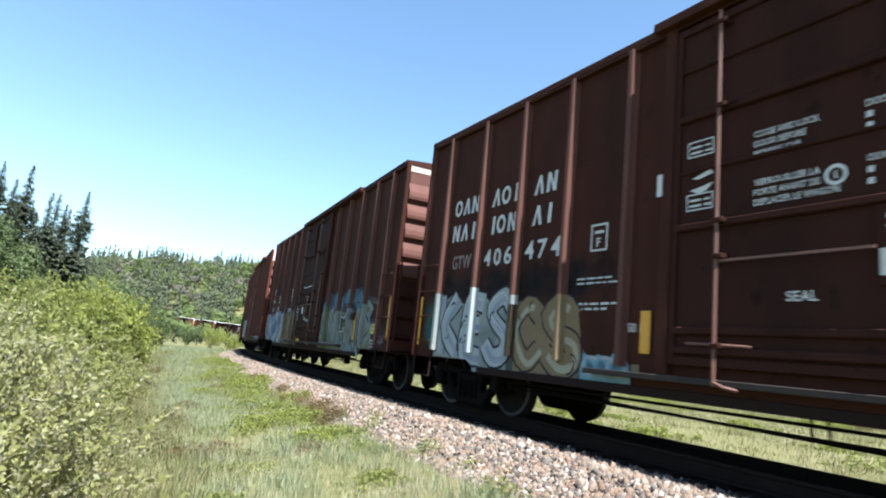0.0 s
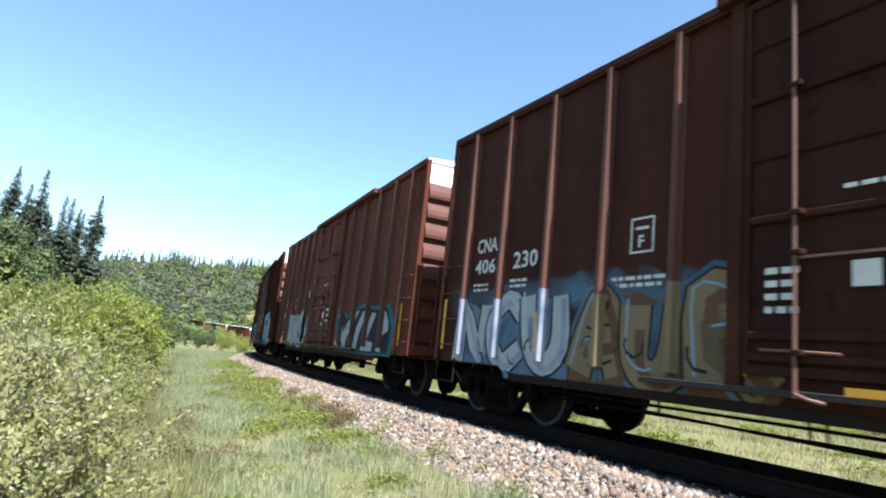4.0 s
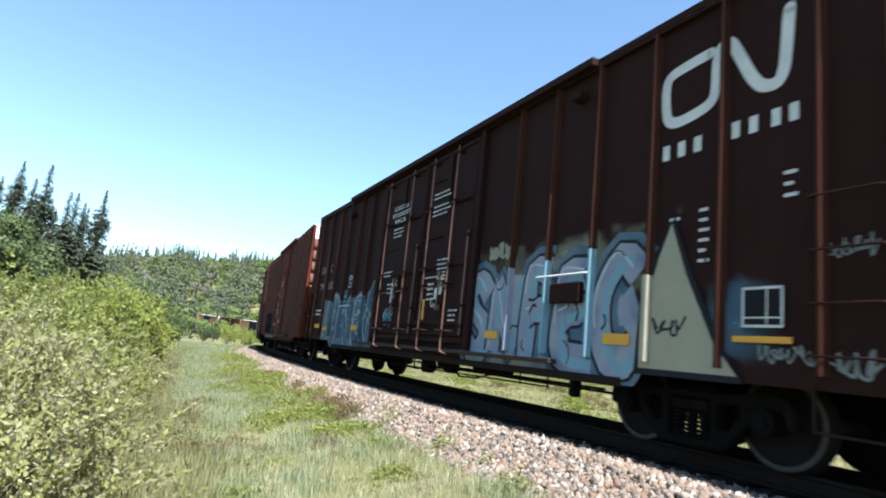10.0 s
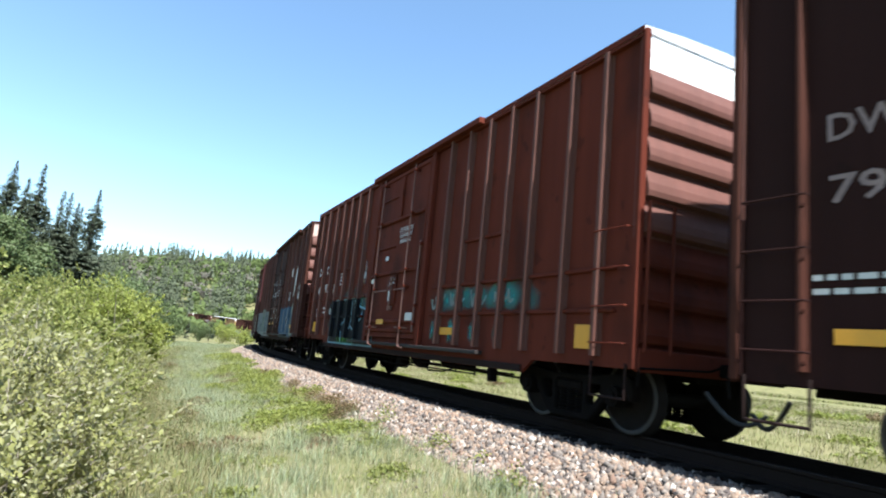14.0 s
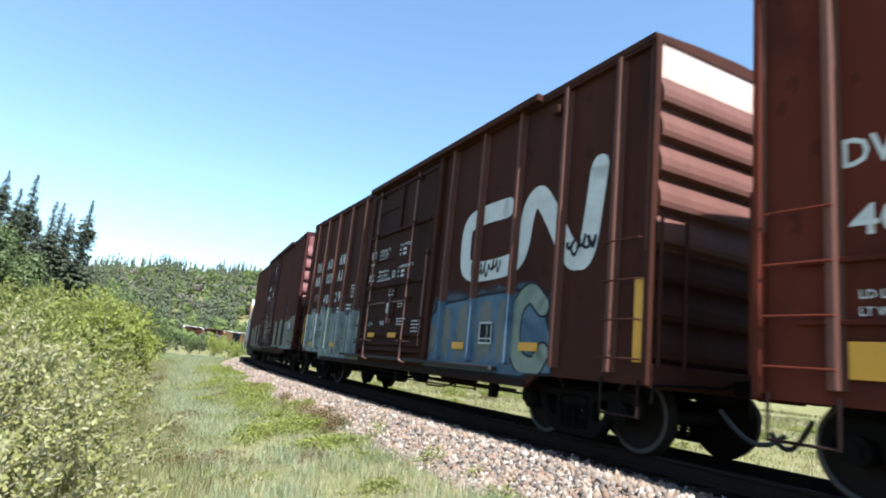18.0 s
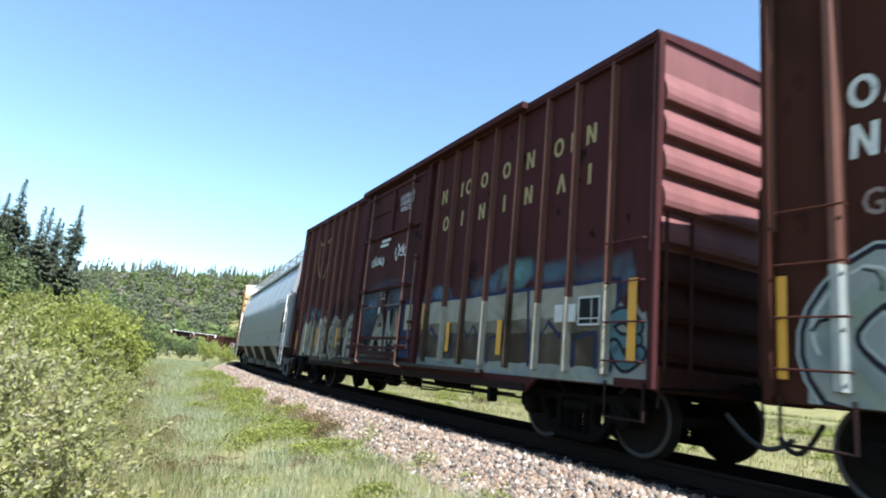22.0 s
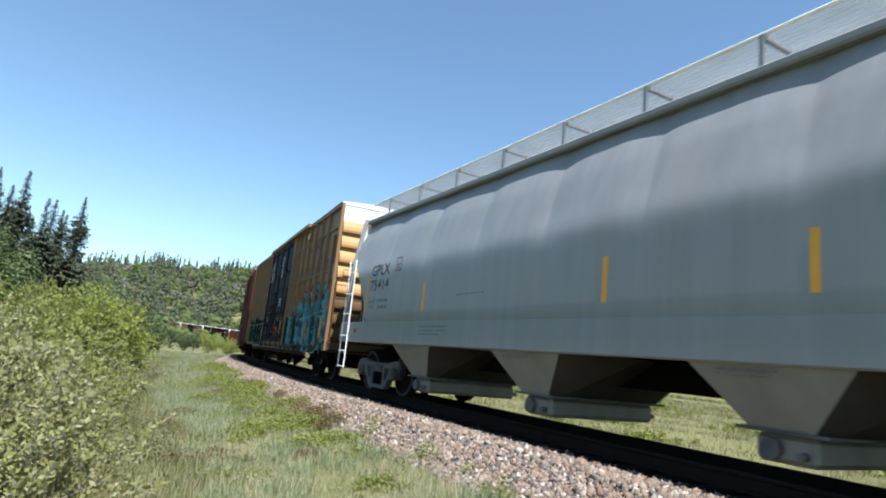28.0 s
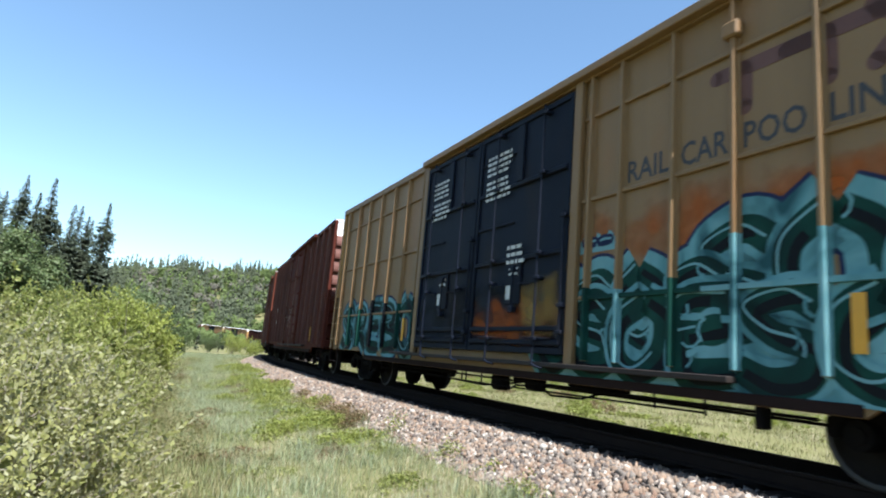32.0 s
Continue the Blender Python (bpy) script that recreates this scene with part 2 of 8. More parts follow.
M_WILLOW = leaf("grey_green_willow_leaves", [(0.235, 0.236, 0.098), (0.262, 0.26, 0.135), (0.215, 0.22, 0.075), (0.245, 0.243, 0.085), (0.19, 0.20, 0.062), (0.295, 0.29, 0.175)], island_var=0.2, transl=0.46)
M_GREENBUSH = leaf("green_willow_leaves", [(0.185, 0.207, 0.050), (0.205, 0.222, 0.060), (0.155, 0.18, 0.042), (0.235, 0.242, 0.08), (0.14, 0.168, 0.045)], island_var=0.2, transl=0.45)
M_ALDER = leaf("bright_green_leaves", [(0.235, 0.265, 0.055), (0.27, 0.295, 0.075), (0.19, 0.222, 0.042), (0.225, 0.255, 0.06)], transl=0.4)
M_ASPEN = leaf("aspen_leaves", [(0.082, 0.118, 0.042), (0.10, 0.136, 0.05), (0.07, 0.10, 0.038), (0.115, 0.14, 0.06)], scale=0.4, island_var=0.3)
M_SPRUCE = mat("spruce_needles", (0.084, 0.10, 0.066), 0.8, var=0.2, scale=0.5, fine=5, bump=0, island_var=0.35, transl=0.35, spec=0.15)
M_FARSPRUCE = mat("far_spruce_forest", (0.088, 0.102, 0.064), 0.95, var=0.12, scale=0.05, fine=1.0, bump=0, island_var=0.08, transl=0.2, spec=0.05)
M_FARLEAF = mat("far_leafy_forest", (0.122, 0.158, 0.060), 0.95, var=0.12, scale=0.035, fine=0.3, bump=0, island_var=0.06, transl=0.5, spec=0.05)
M_FARBARE = mat("far_grey_twigs", (0.115, 0.11, 0.088), 0.95, var=0.12, scale=0.03, fine=1.0, bump=0, island_var=0.2, transl=0.2, spec=0.05)
M_TWIG = mat("pale_grey_twigs", (0.19, 0.165, 0.125), 0.8, var=0.25, scale=5, fine=40, bump=0.2)
M_BARK = mat("grey_brown_bark", (0.13, 0.105, 0.085), 0.85, var=0.3, scale=5, fine=40, bump=0.4)
def spray(name, col):
    return mat(name, tuple(0.62 * v for v in col), rough=0.65, var=0.16, scale=2.2, fine=20, bump=0, streak=0.3, spec=0.14)
PAINT = {k: spray(k + "_spray_paint", c) for k, c in dict(
    pale=(0.45, 0.50, 0.52), blue=(0.10, 0.185, 0.225), teal=(0.028, 0.155, 0.17), lilac=(0.33, 0.36, 0.46), sky=(0.25, 0.42, 0.52), tan=(0.25, 0.185, 0.11),
    cream=(0.42, 0.40, 0.30), grey=(0.27, 0.29, 0.28), ink=(0.018, 0.018, 0.025), navy=(0.02, 0.03, 0.09), green=(0.015, 0.10, 0.075), aqua=(0.22, 0.42, 0.46),
    olive=(0.16, 0.17, 0.09), orange=(0.50, 0.13, 0.02), white=(0.62, 0.63, 0.63), night=(0.004, 0.006, 0.009), brown=(0.14, 0.075, 0.04), lime=(0.12, 0.22, 0.03)).items()}

def faded(name, cols, scale=1.1):
    """Old spray paint that drifts between several colours in cloudy patches."""
    m = spray(name, cols[0])
    nt = m.node_tree
    tc, n = nt.nodes.new("ShaderNodeTexCoord"), nt.nodes.new("ShaderNodeTexNoise")
    n.inputs["Scale"].default_value, n.inputs["Detail"].default_value, n.inputs["Distortion"].default_value = scale, 3, 1.2
    nt.links.new(tc.outputs["Object"], n.inputs["Vector"])
    ramp = nt.nodes.new("ShaderNodeValToRGB")
    for i, c in enumerate(cols):
        at = 0.34 + 0.32 * i / (len(cols) - 1)
        e = ramp.color_ramp.elements[i] if i < 2 else ramp.color_ramp.elements.new(at)
        e.position, e.color = at, (*(0.62 * v for v in c), 1)
    mul = [k for k in nt.nodes if k.bl_idname == "ShaderNodeMix" and k.blend_type == "MULTIPLY"][0]
    nt.links.new(n.outputs["Fac"], ramp.inputs[0])
    nt.links.new(ramp.outputs[0], mul.inputs[6])
    return m
def haze(name, col, amount=0.7):
    """Thin overspray: a cloudy coat that lets the paint below show and fades out at its rim."""
    m = spray(name, col)
    nt = m.node_tree
    N, Lk = nt.nodes, nt.links
    tc, n, sep = N.new("ShaderNodeTexCoord"), N.new("ShaderNodeTexNoise"), N.new("ShaderNodeSeparateXYZ")
    n.inputs["Scale"].default_value, n.inputs["Detail"].default_value = 2.6, 5
    Lk.new(tc.outputs["Object"], n.inputs["Vector"])
    Lk.new(tc.outputs["Generated"], sep.inputs[0])
    def op(kind, a, b):
        k = N.new("ShaderNodeMath")
        k.operation = kind
        for i, v in enumerate((a, b)):
            if isinstance(v, (int, float)):
                k.inputs[i].default_value = v
            else:
                Lk.new(v, k.inputs[i])
        return k.outputs[0]
    def rim(v):
        return op("MULTIPLY", op("MULTIPLY", v, op("SUBTRACT", 1.0, v)), 4.0)
    body = op("MULTIPLY", op("POWER", rim(sep.outputs[0]), 0.35), op("POWER", rim(sep.outputs[2]), 0.8))
    cover = op("ADD", body, op("MULTIPLY", op("SUBTRACT", n.outputs["Fac"], 0.62), 2.2))
    mr = N.new("ShaderNodeMapRange")
    mr.inputs["From Min"].default_value, mr.inputs["From Max"].default_value, mr.inputs["To Max"].default_value = 0.15, 0.95, amount
    Lk.new(cover, mr.inputs["Value"])
    tr, mx = N.new("ShaderNodeBsdfTransparent"), N.new("ShaderNodeMixShader")
    Lk.new(mr.outputs[0], mx.inputs[0])
    Lk.new(tr.outputs[0], mx.inputs[1])
    Lk.new(N["Principled BSDF"].outputs[0], mx.inputs[2])
    Lk.new(mx.outputs[0], N["Material Output"].inputs[0])
    return m
HAZE = {k: haze(k + "_overspray", c) for k, c in dict(blue=(0.14, 0.25, 0.36), teal=(0.05, 0.36, 0.36), cream=(0.40, 0.39, 0.30), grey=(0.25, 0.27, 0.28), orange=(0.55, 0.13, 0.02), white=(0.55, 0.56, 0.56), mustard=(0.36, 0.24, 0.07), night=(0.006, 0.014, 0.018), ink=(0.012, 0.012, 0.016), aqua=(0.22, 0.42, 0.46), lime=(0.10, 0.30, 0.04), soot=(0.02, 0.016, 0.014)).items()}
PAINT.update(creamtop=faded("weathered_cream_spray_coat", [(0.27, 0.25, 0.20), (0.40, 0.38, 0.32), (0.34, 0.31, 0.25)]), midband=faded("stained_tan_spray_coat", [(0.10, 0.08, 0.055), (0.19, 0.16, 0.115), (0.25, 0.22, 0.17)]), rustband=faded("rusty_brown_spray_coat", [(0.035, 0.024, 0.016), (0.075, 0.052, 0.034), (0.11, 0.09, 0.068)]),
             steelmix=faded("steel_blue_spray_coat", [(0.035, 0.075, 0.11), (0.075, 0.13, 0.17), (0.15, 0.20, 0.21)]), lilac=faded("lilac_spray_paint_coat", [(0.20, 0.24, 0.34), (0.33, 0.36, 0.46), (0.40, 0.42, 0.46)]), greymix=faded("grey_green_spray_coat", [(0.20, 0.23, 0.22), (0.30, 0.34, 0.34), (0.36, 0.38, 0.36)]),
             band=faded("cream_and_brown_coat", [(0.12, 0.095, 0.065), (0.36, 0.34, 0.27), (0.26, 0.25, 0.21)]), lower=faded("grey_brown_coat", [(0.05, 0.045, 0.045), (0.15, 0.165, 0.175), (0.08, 0.06, 0.045)]),
             aquamix=faded("aqua_spray_coat", [(0.03, 0.10, 0.12), (0.16, 0.36, 0.40), (0.24, 0.46, 0.50)]), deep=faded("deep_green_spray_coat", [(0.004, 0.022, 0.02), (0.006, 0.045, 0.036), (0.012, 0.075, 0.055)]),
             slate=faded("slate_blue_spray_coat", [(0.06, 0.11, 0.17), (0.11, 0.18, 0.26), (0.16, 0.22, 0.27)]), arch=faded("grey_tan_spray_coat", [(0.13, 0.12, 0.105), (0.22, 0.21, 0.18), (0.17, 0.18, 0.18)]), sage=faded("sage_green_spray_coat", [(0.22, 0.27, 0.23), (0.30, 0.34, 0.28), (0.26, 0.33, 0.30)]),
             patch=faded("patchy_blue_grey_coat", [(0.16, 0.22, 0.28), (0.32, 0.34, 0.30), (0.22, 0.24, 0.22)]))

# ---- mesh helpers ----
def mesh_ob(name, verts, faces, material, parent=None, label="", smooth=False):
    me = bpy.data.meshes.new(name)
    me.from_pydata([tuple(v) for v in verts], [], [tuple(f) for f in faces])
    me.materials.append(material)
    if smooth:
        me.polygons.foreach_set("use_smooth", [True] * len(me.polygons))
    me.update()
    ob = new(name, me)
    if parent:
        ob.parent = parent
    if label:
        tagged(ob, label=label)
    return ob

def part(name, bm, material, parent, label=""):
    me = bpy.data.meshes.new(name)
    bm.to_mesh(me)
    bm.free()
    me.materials.append(material)
    ob = new(name, me)
    ob.parent = parent
    return tagged(ob, label=label)

def add_box(bm, x0, x1, y0, y1, z0, z1, bevel=0.0):
    vs = [bm.verts.new((x, y, z)) for x in (x0, x1) for y in (y0, y1) for z in (z0, z1)]
    fs = [bm.faces.new([vs[i] for i in q]) for q in ((0, 1, 3, 2), (4, 6, 7, 5), (0, 4, 5, 1), (2, 3, 7, 6), (0, 2, 6, 4), (1, 5, 7, 3))]
    if bevel:
        es = list({e for f in fs for e in f.edges})
        bmesh.ops.bevel(bm, geom=es, offset=bevel, segments=1, affect="EDGES")

def boxes(name, items, material, parent, label="", bevel=0.0):
    bm = bmesh.new()
    for it in items:
        add_box(bm, *it, bevel=bevel)
    return part(name, bm, material, parent, label)

def add_rod(bm, a, b, r, n=6):
    a, b = Vector(a), Vector(b)
    w = (b - a).normalized()
    u = w.orthogonal().normalized()
    v = w.cross(u)
    rings = [[bm.verts.new(p + (u * math.cos(i * math.tau / n) + v * math.sin(i * math.tau / n)) * r) for i in range(n)] for p in (a, b)]
    for i in range(n):
        bm.faces.new((rings[0][i], rings[0][(i + 1) % n], rings[1][(i + 1) % n], rings[1][i]))
    bm.faces.new(rings[0][::-1])
    bm.faces.new(rings[1])

def rods(name, paths, r, material, parent, label="", n=6):
    if len(paths) > 1:
        return [rods(name, [p], r, material, parent, label, n) for p in paths]
    P = [Vector(p) for p in paths[0]]
    verts, faces = [], []
    u = None
    for i, p in enumerate(P):
        w = (P[min(i + 1, len(P) - 1)] - P[max(i - 1, 0)]).normalized()
        u = w.orthogonal().normalized() if u is None else (u - w * u.dot(w)).normalized()
        v = w.cross(u)
        for k in range(n):
            a = k * math.tau / n
            verts.append(p + (u * math.cos(a) + v * math.sin(a)) * r)
    for i in range(len(P) - 1):
        for k in range(n):
            a, b = i * n + k, i * n + (k + 1) % n
            faces.append((a, b, b + n, a + n))
    faces += [tuple(range(n))[::-1], tuple(range(len(verts) - n, len(verts)))]
    return mesh_ob(name, verts, faces, material, parent, label)

def add_prism(bm, poly, y0, y1):
    """A polygon of (x, z) pairs drawn out from y0 to y1."""
    A = [bm.verts.new((x, y0, z)) for x, z in poly]
    B = [bm.verts.new((x, y1, z)) for x, z in poly]
    n = len(poly)
    bm.faces.new(A)
    bm.faces.new(B[::-1])
    for i in range(n):
        bm.faces.new((A[i], B[i], B[(i + 1) % n], A[(i + 1) % n]))

# ---- track line ----
# arc length runs from the spot nearest the camera back along the train
D0, PHI, K1, K2 = 6.72, radians(30.59), -0.00467, 0.0088
STEP = 0.5
S_MIN, S_MAX = -190.0, 560.0
def bend(s):
    if s < 92: return K1
    if s < 112: return K1 + (K2 - K1) * (s - 92) / 20
    if s < 182: return K2
    return 0.0
def grade(s):
    if s < 60: return 0.0
    if s < 160: return -0.85 * (s - 60) / 100
    return -0.85 + 0.02 * (s - 160)
_S, _P, _H = [], [], []
def _lay():
    tx, ty = -math.sin(PHI), math.cos(PHI)
    x, y, h, s = ty * D0, -tx * D0, PHI, 0.0
    fwd = []
    while s <= S_MAX:
        fwd.append((s, x, y, h))
        hm = h + bend(s) * STEP / 2
        x, y, h, s = x - math.sin(hm) * STEP, y + math.cos(hm) * STEP, h + bend(s) * STEP, s + STEP
    x, y, h, s = ty * D0, -tx * D0, PHI, 0.0
    back = []
    while s > S_MIN:
        hm = h - K1 * STEP / 2
        x, y, h, s = x + math.sin(hm) * STEP, y - math.cos(hm) * STEP, h - K1 * STEP, s - STEP
        back.append((s, x, y, h))
    for r in back[::-1] + fwd:
        _S.append(r[0]), _P.append((r[1], r[2])), _H.append(r[3])
_lay()
LINE = np.array(_P)
SS = np.array(_S)
HH = np.array(_H)
def track(s):
    """Point, heading (radians left of +y) and height of the line at arc length s."""
    return np.interp(s, SS, LINE[:, 0]), np.interp(s, SS, LINE[:, 1]), np.interp(s, SS, HH), grade(s)
def beside(s, lat):
    """World xy at arc length s, lat metres towards the camera's side."""
    x, y, h, _ = track(s)
    return x - math.cos(h) * lat, y - math.sin(h) * lat

# ---- railway cars: x forward along the train, -y towards the camera, z above rail ----
HW, ZT = 1.46, 4.96
CARS = []        # things of the train with length and truck inset, front to rear

def wheel_mesh():
    """One wheelset: two dished wheels with flanges on an axle, built round its own axis."""
    verts, faces, bright = [], [], []
    n = 28
    def ring(y, r):
        i0 = len(verts)
        for k in range(n):
            a = k * math.tau / n
            verts.append((r * math.cos(a), y, r * math.sin(a)))
        return i0
    def band(a, b):
        for k in range(n):
            faces.append((a + k, a + (k + 1) % n, b + (k + 1) % n, b + k))
    for sgn in (-1, 1):
        prof = [(0.60, 0.09), (0.68, 0.11), (0.685, 0.13), (0.66, 0.20), (0.665, 0.37), (0.69, 0.39), (0.69, 0.49), (0.715, 0.485), (0.725, 0.46), (0.83, 0.455), (0.834, 0.438), (0.835, 0.40), (0.81, 0.385), (0.79, 0.36), (0.76, 0.20), (0.80, 0.13), (0.82, 0.10), (0.90, 0.085), (0.90, 0.02)]
        last = None
        for j, (y, r) in enumerate(prof):
            if j in (10, 11):
                bright.append((len(faces), len(faces) + n))
            i = ring(y * sgn, r)
            if last is not None:
                band(*((last, i) if sgn < 0 else (i, last)))
            last = i
    a, b = ring(-0.60, 0.085), ring(0.60, 0.085)
    band(a, b)
    me = bpy.data.meshes.new("wheelset")
    me.from_pydata(verts, [], faces)
    me.materials.append(M_TREAD)
    me.materials.append(M_RIM)
    for lo, hi in bright:
        for k in range(lo, hi):
            me.polygons[k].material_index = 1
    me.polygons.foreach_set("use_smooth", [True] * len(me.polygons))
    me.update()
    return me
WHEEL = wheel_mesh()
WB = 1.80

def round_loop(pts, n=3):
    """A closed outline with softened corners."""
    P = [Vector(q) for q in pts]
    m, out = len(P), []
    for i in range(m):
        a, b, c = P[i - 1], P[i], P[(i + 1) % m]
        p, q = b.lerp(a, min(0.4, 0.05 / max(0.01, (a - b).length))), b.lerp(c, min(0.4, 0.05 / max(0.01, (c - b).length)))
        out += [p.lerp(b, t).lerp(b.lerp(q, t), t) for t in [k / n for k in range(n + 1)]]
    return out

def cast_frame():
    """One cast side frame: arched ends over the bearings, a spring basket, lightening holes; its thickness runs along y."""
    half = [(0.45, 0.665), (0.78, 0.72), (1.0, 0.735), (1.15, 0.68), (1.21, 0.55), (1.2, 0.41), (1.10, 0.41), (1.07, 0.56), (0.75, 0.56), (0.73, 0.40), (0.66, 0.34), (0.50, 0.15), (0.38, 0.09)]
    outer = half + [(-x, z) for x, z in half[::-1]]
    side_hole = [(0.38, 0.56), (0.60, 0.58), (0.63, 0.49), (0.47, 0.29), (0.37, 0.32)]
    loops = [outer, [(-0.27, 0.18), (0.27, 0.18), (0.27, 0.60), (-0.27, 0.60)], side_hole, [(-x, z) for x, z in side_hole]]
    bm = bmesh.new()
    for lp in loops:
        vs = [bm.verts.new((x, -0.07, z)) for x, z in round_loop(lp)]
        for k in range(len(vs)):
            bm.edges.new((vs[k], vs[(k + 1) % len(vs)]))
    bmesh.ops.triangle_fill(bm, edges=bm.edges[:], use_beauty=True)
    g = bmesh.ops.extrude_face_region(bm, geom=bm.faces[:])
    bmesh.ops.translate(bm, vec=(0, 0.14, 0), verts=[v for v in g["geom"] if isinstance(v, bmesh.types.BMVert)])
    bmesh.ops.recalc_face_normals(bm, faces=bm.faces[:])
    sharp = [e for e in bm.edges if len(e.link_faces) == 2 and e.calc_face_angle(0) > 1.2]
    bmesh.ops.bevel(bm, geom=sharp, offset=0.018, segments=2, affect="EDGES")
    me = bpy.data.meshes.new("side_frame")
    bm.to_mesh(me)
    bm.free()
    return me
CAST = cast_frame()
def coil_mesh():
    """A stack of spring coils as one turned shape."""
    rings = [(0.05 if k % 3 == 0 else 0.078, 0.18 + 0.0155 * k) for k in range(19)]
    n = 10
    v = [(r * math.cos(i * math.tau / n), r * math.sin(i * math.tau / n), z) for r, z in rings for i in range(n)]
    f = [(j * n + i, j * n + (i + 1) % n, (j + 1) * n + (i + 1) % n, (j + 1) * n + i) for j in range(len(rings) - 1) for i in range(n)]
    me = bpy.data.meshes.new("coil_spring")
    me.from_pydata(v, [], f)
    me.materials.append(M_STEEL)
    me.update()
    return me
COIL = coil_mesh()
CAST_BY = {}

def make_truck(root, xc, steel, wheels):
    """A three-piece freight truck: cast side frames, bolster, coil springs, bearings and wheelsets."""
    truck = new("truck")
    truck.parent = root
    truck.location = (xc, 0, 0)
    if steel.name not in CAST_BY:
        CAST_BY[steel.name] = CAST.copy()
        CAST_BY[steel.name].materials.append(steel)
    for sy in (-1, 1):
        fr = new("side_frame", CAST_BY[steel.name])
        fr.parent = truck
        fr.location = (0, sy * 1.0, 0)
        for xs in (-0.17, 0.0, 0.17):
            sp = new("coil_spring", COIL)
            sp.parent = truck
            sp.location = (xs, sy * 1.0, 0)
        boxes("bolster_end", [(-0.25, 0.25, sy * 1.0 - 0.08, sy * 1.0 + 0.08, 0.46, 0.585)], steel, truck, bevel=0.025)
        for sx in (-1, 1):
            bm = bmesh.new()
            add_rod(bm, (sx * WB / 2, sy * 0.90, 0.457), (sx * WB / 2, sy * 1.14, 0.457), 0.13, 12)
            add_rod(bm, (sx * WB / 2, sy * 1.14, 0.457), (sx * WB / 2, sy * 1.165, 0.457), 0.075, 8)
            part("bearing_cap", bm, steel, truck)
            boxes("brake_shoe", [(sx * (WB / 2 - 0.53) - 0.04, sx * (WB / 2 - 0.53) + 0.04, sy * 0.76 - 0.05, sy * 0.76 + 0.05, 0.30, 0.62)], M_STEEL, truck)
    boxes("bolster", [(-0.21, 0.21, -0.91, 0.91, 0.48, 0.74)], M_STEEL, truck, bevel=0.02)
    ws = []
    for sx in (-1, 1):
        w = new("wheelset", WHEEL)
        w.parent = truck
        w.location = (sx * WB / 2, 0, 0.457)
        w.rotation_mode = "QUATERNION"
        ws.append(w)
    wheels += [(w, w.location.copy()) for w in ws]
    return truck

def coupler(root, L, sgn):
    x = sgn * L / 2
    bm = bmesh.new()
    lo, hi = sorted((x, x + sgn * 0.46))
    add_box(bm, lo, hi, -0.09, 0.09, 0.80, 0.96, 0.02)
    lo, hi = sorted((x + sgn * 0.36, x + sgn * 0.60))
    add_box(bm, lo, hi, -0.15, 0.13, 0.76, 1.00, 0.04)
    part("coupler", bm, M_STEEL, root)
    pts = []
    for k in range(9):
        u = k / 8
        pts.append((x + sgn * (0.1 + 0.58 * u), -0.35 + 0.3 * u, 0.62 - 0.32 * math.sin(math.pi * min(1, u * 0.8)) + 0.0 * u))
    rods("air_hose", [pts], 0.028, M_RUBBER, root)
    rods("uncoupling_lever", [[(x + sgn * 0.08, -HW + 0.05, 0.62), (x + sgn * 0.10, -HW + 0.06, 0.82), (x + sgn * 0.12, -0.3, 0.86), (x + sgn * 0.3, -0.1, 0.98)]], 0.014, M_STEEL, root)

def ladder(root, x0, x1, zs, y, material, step=True):
    """Side grab irons, each with bent feet, and a stirrup under the sill."""
    s = -1 if y < 0 else 1
    for z in zs:
        rods("ladder_rung", [[(x0, y + s * 0.0, z), (x0, y + s * 0.07, z), (x1, y + s * 0.07, z), (x1, y, z)]], 0.011, material, root)
    if step:
        rods("sill_step", [[(x0, y, 0.86), (x0, y, 0.46), (x1, y, 0.46), (x1, y, 0.86)]], 0.018, M_SILL, root)

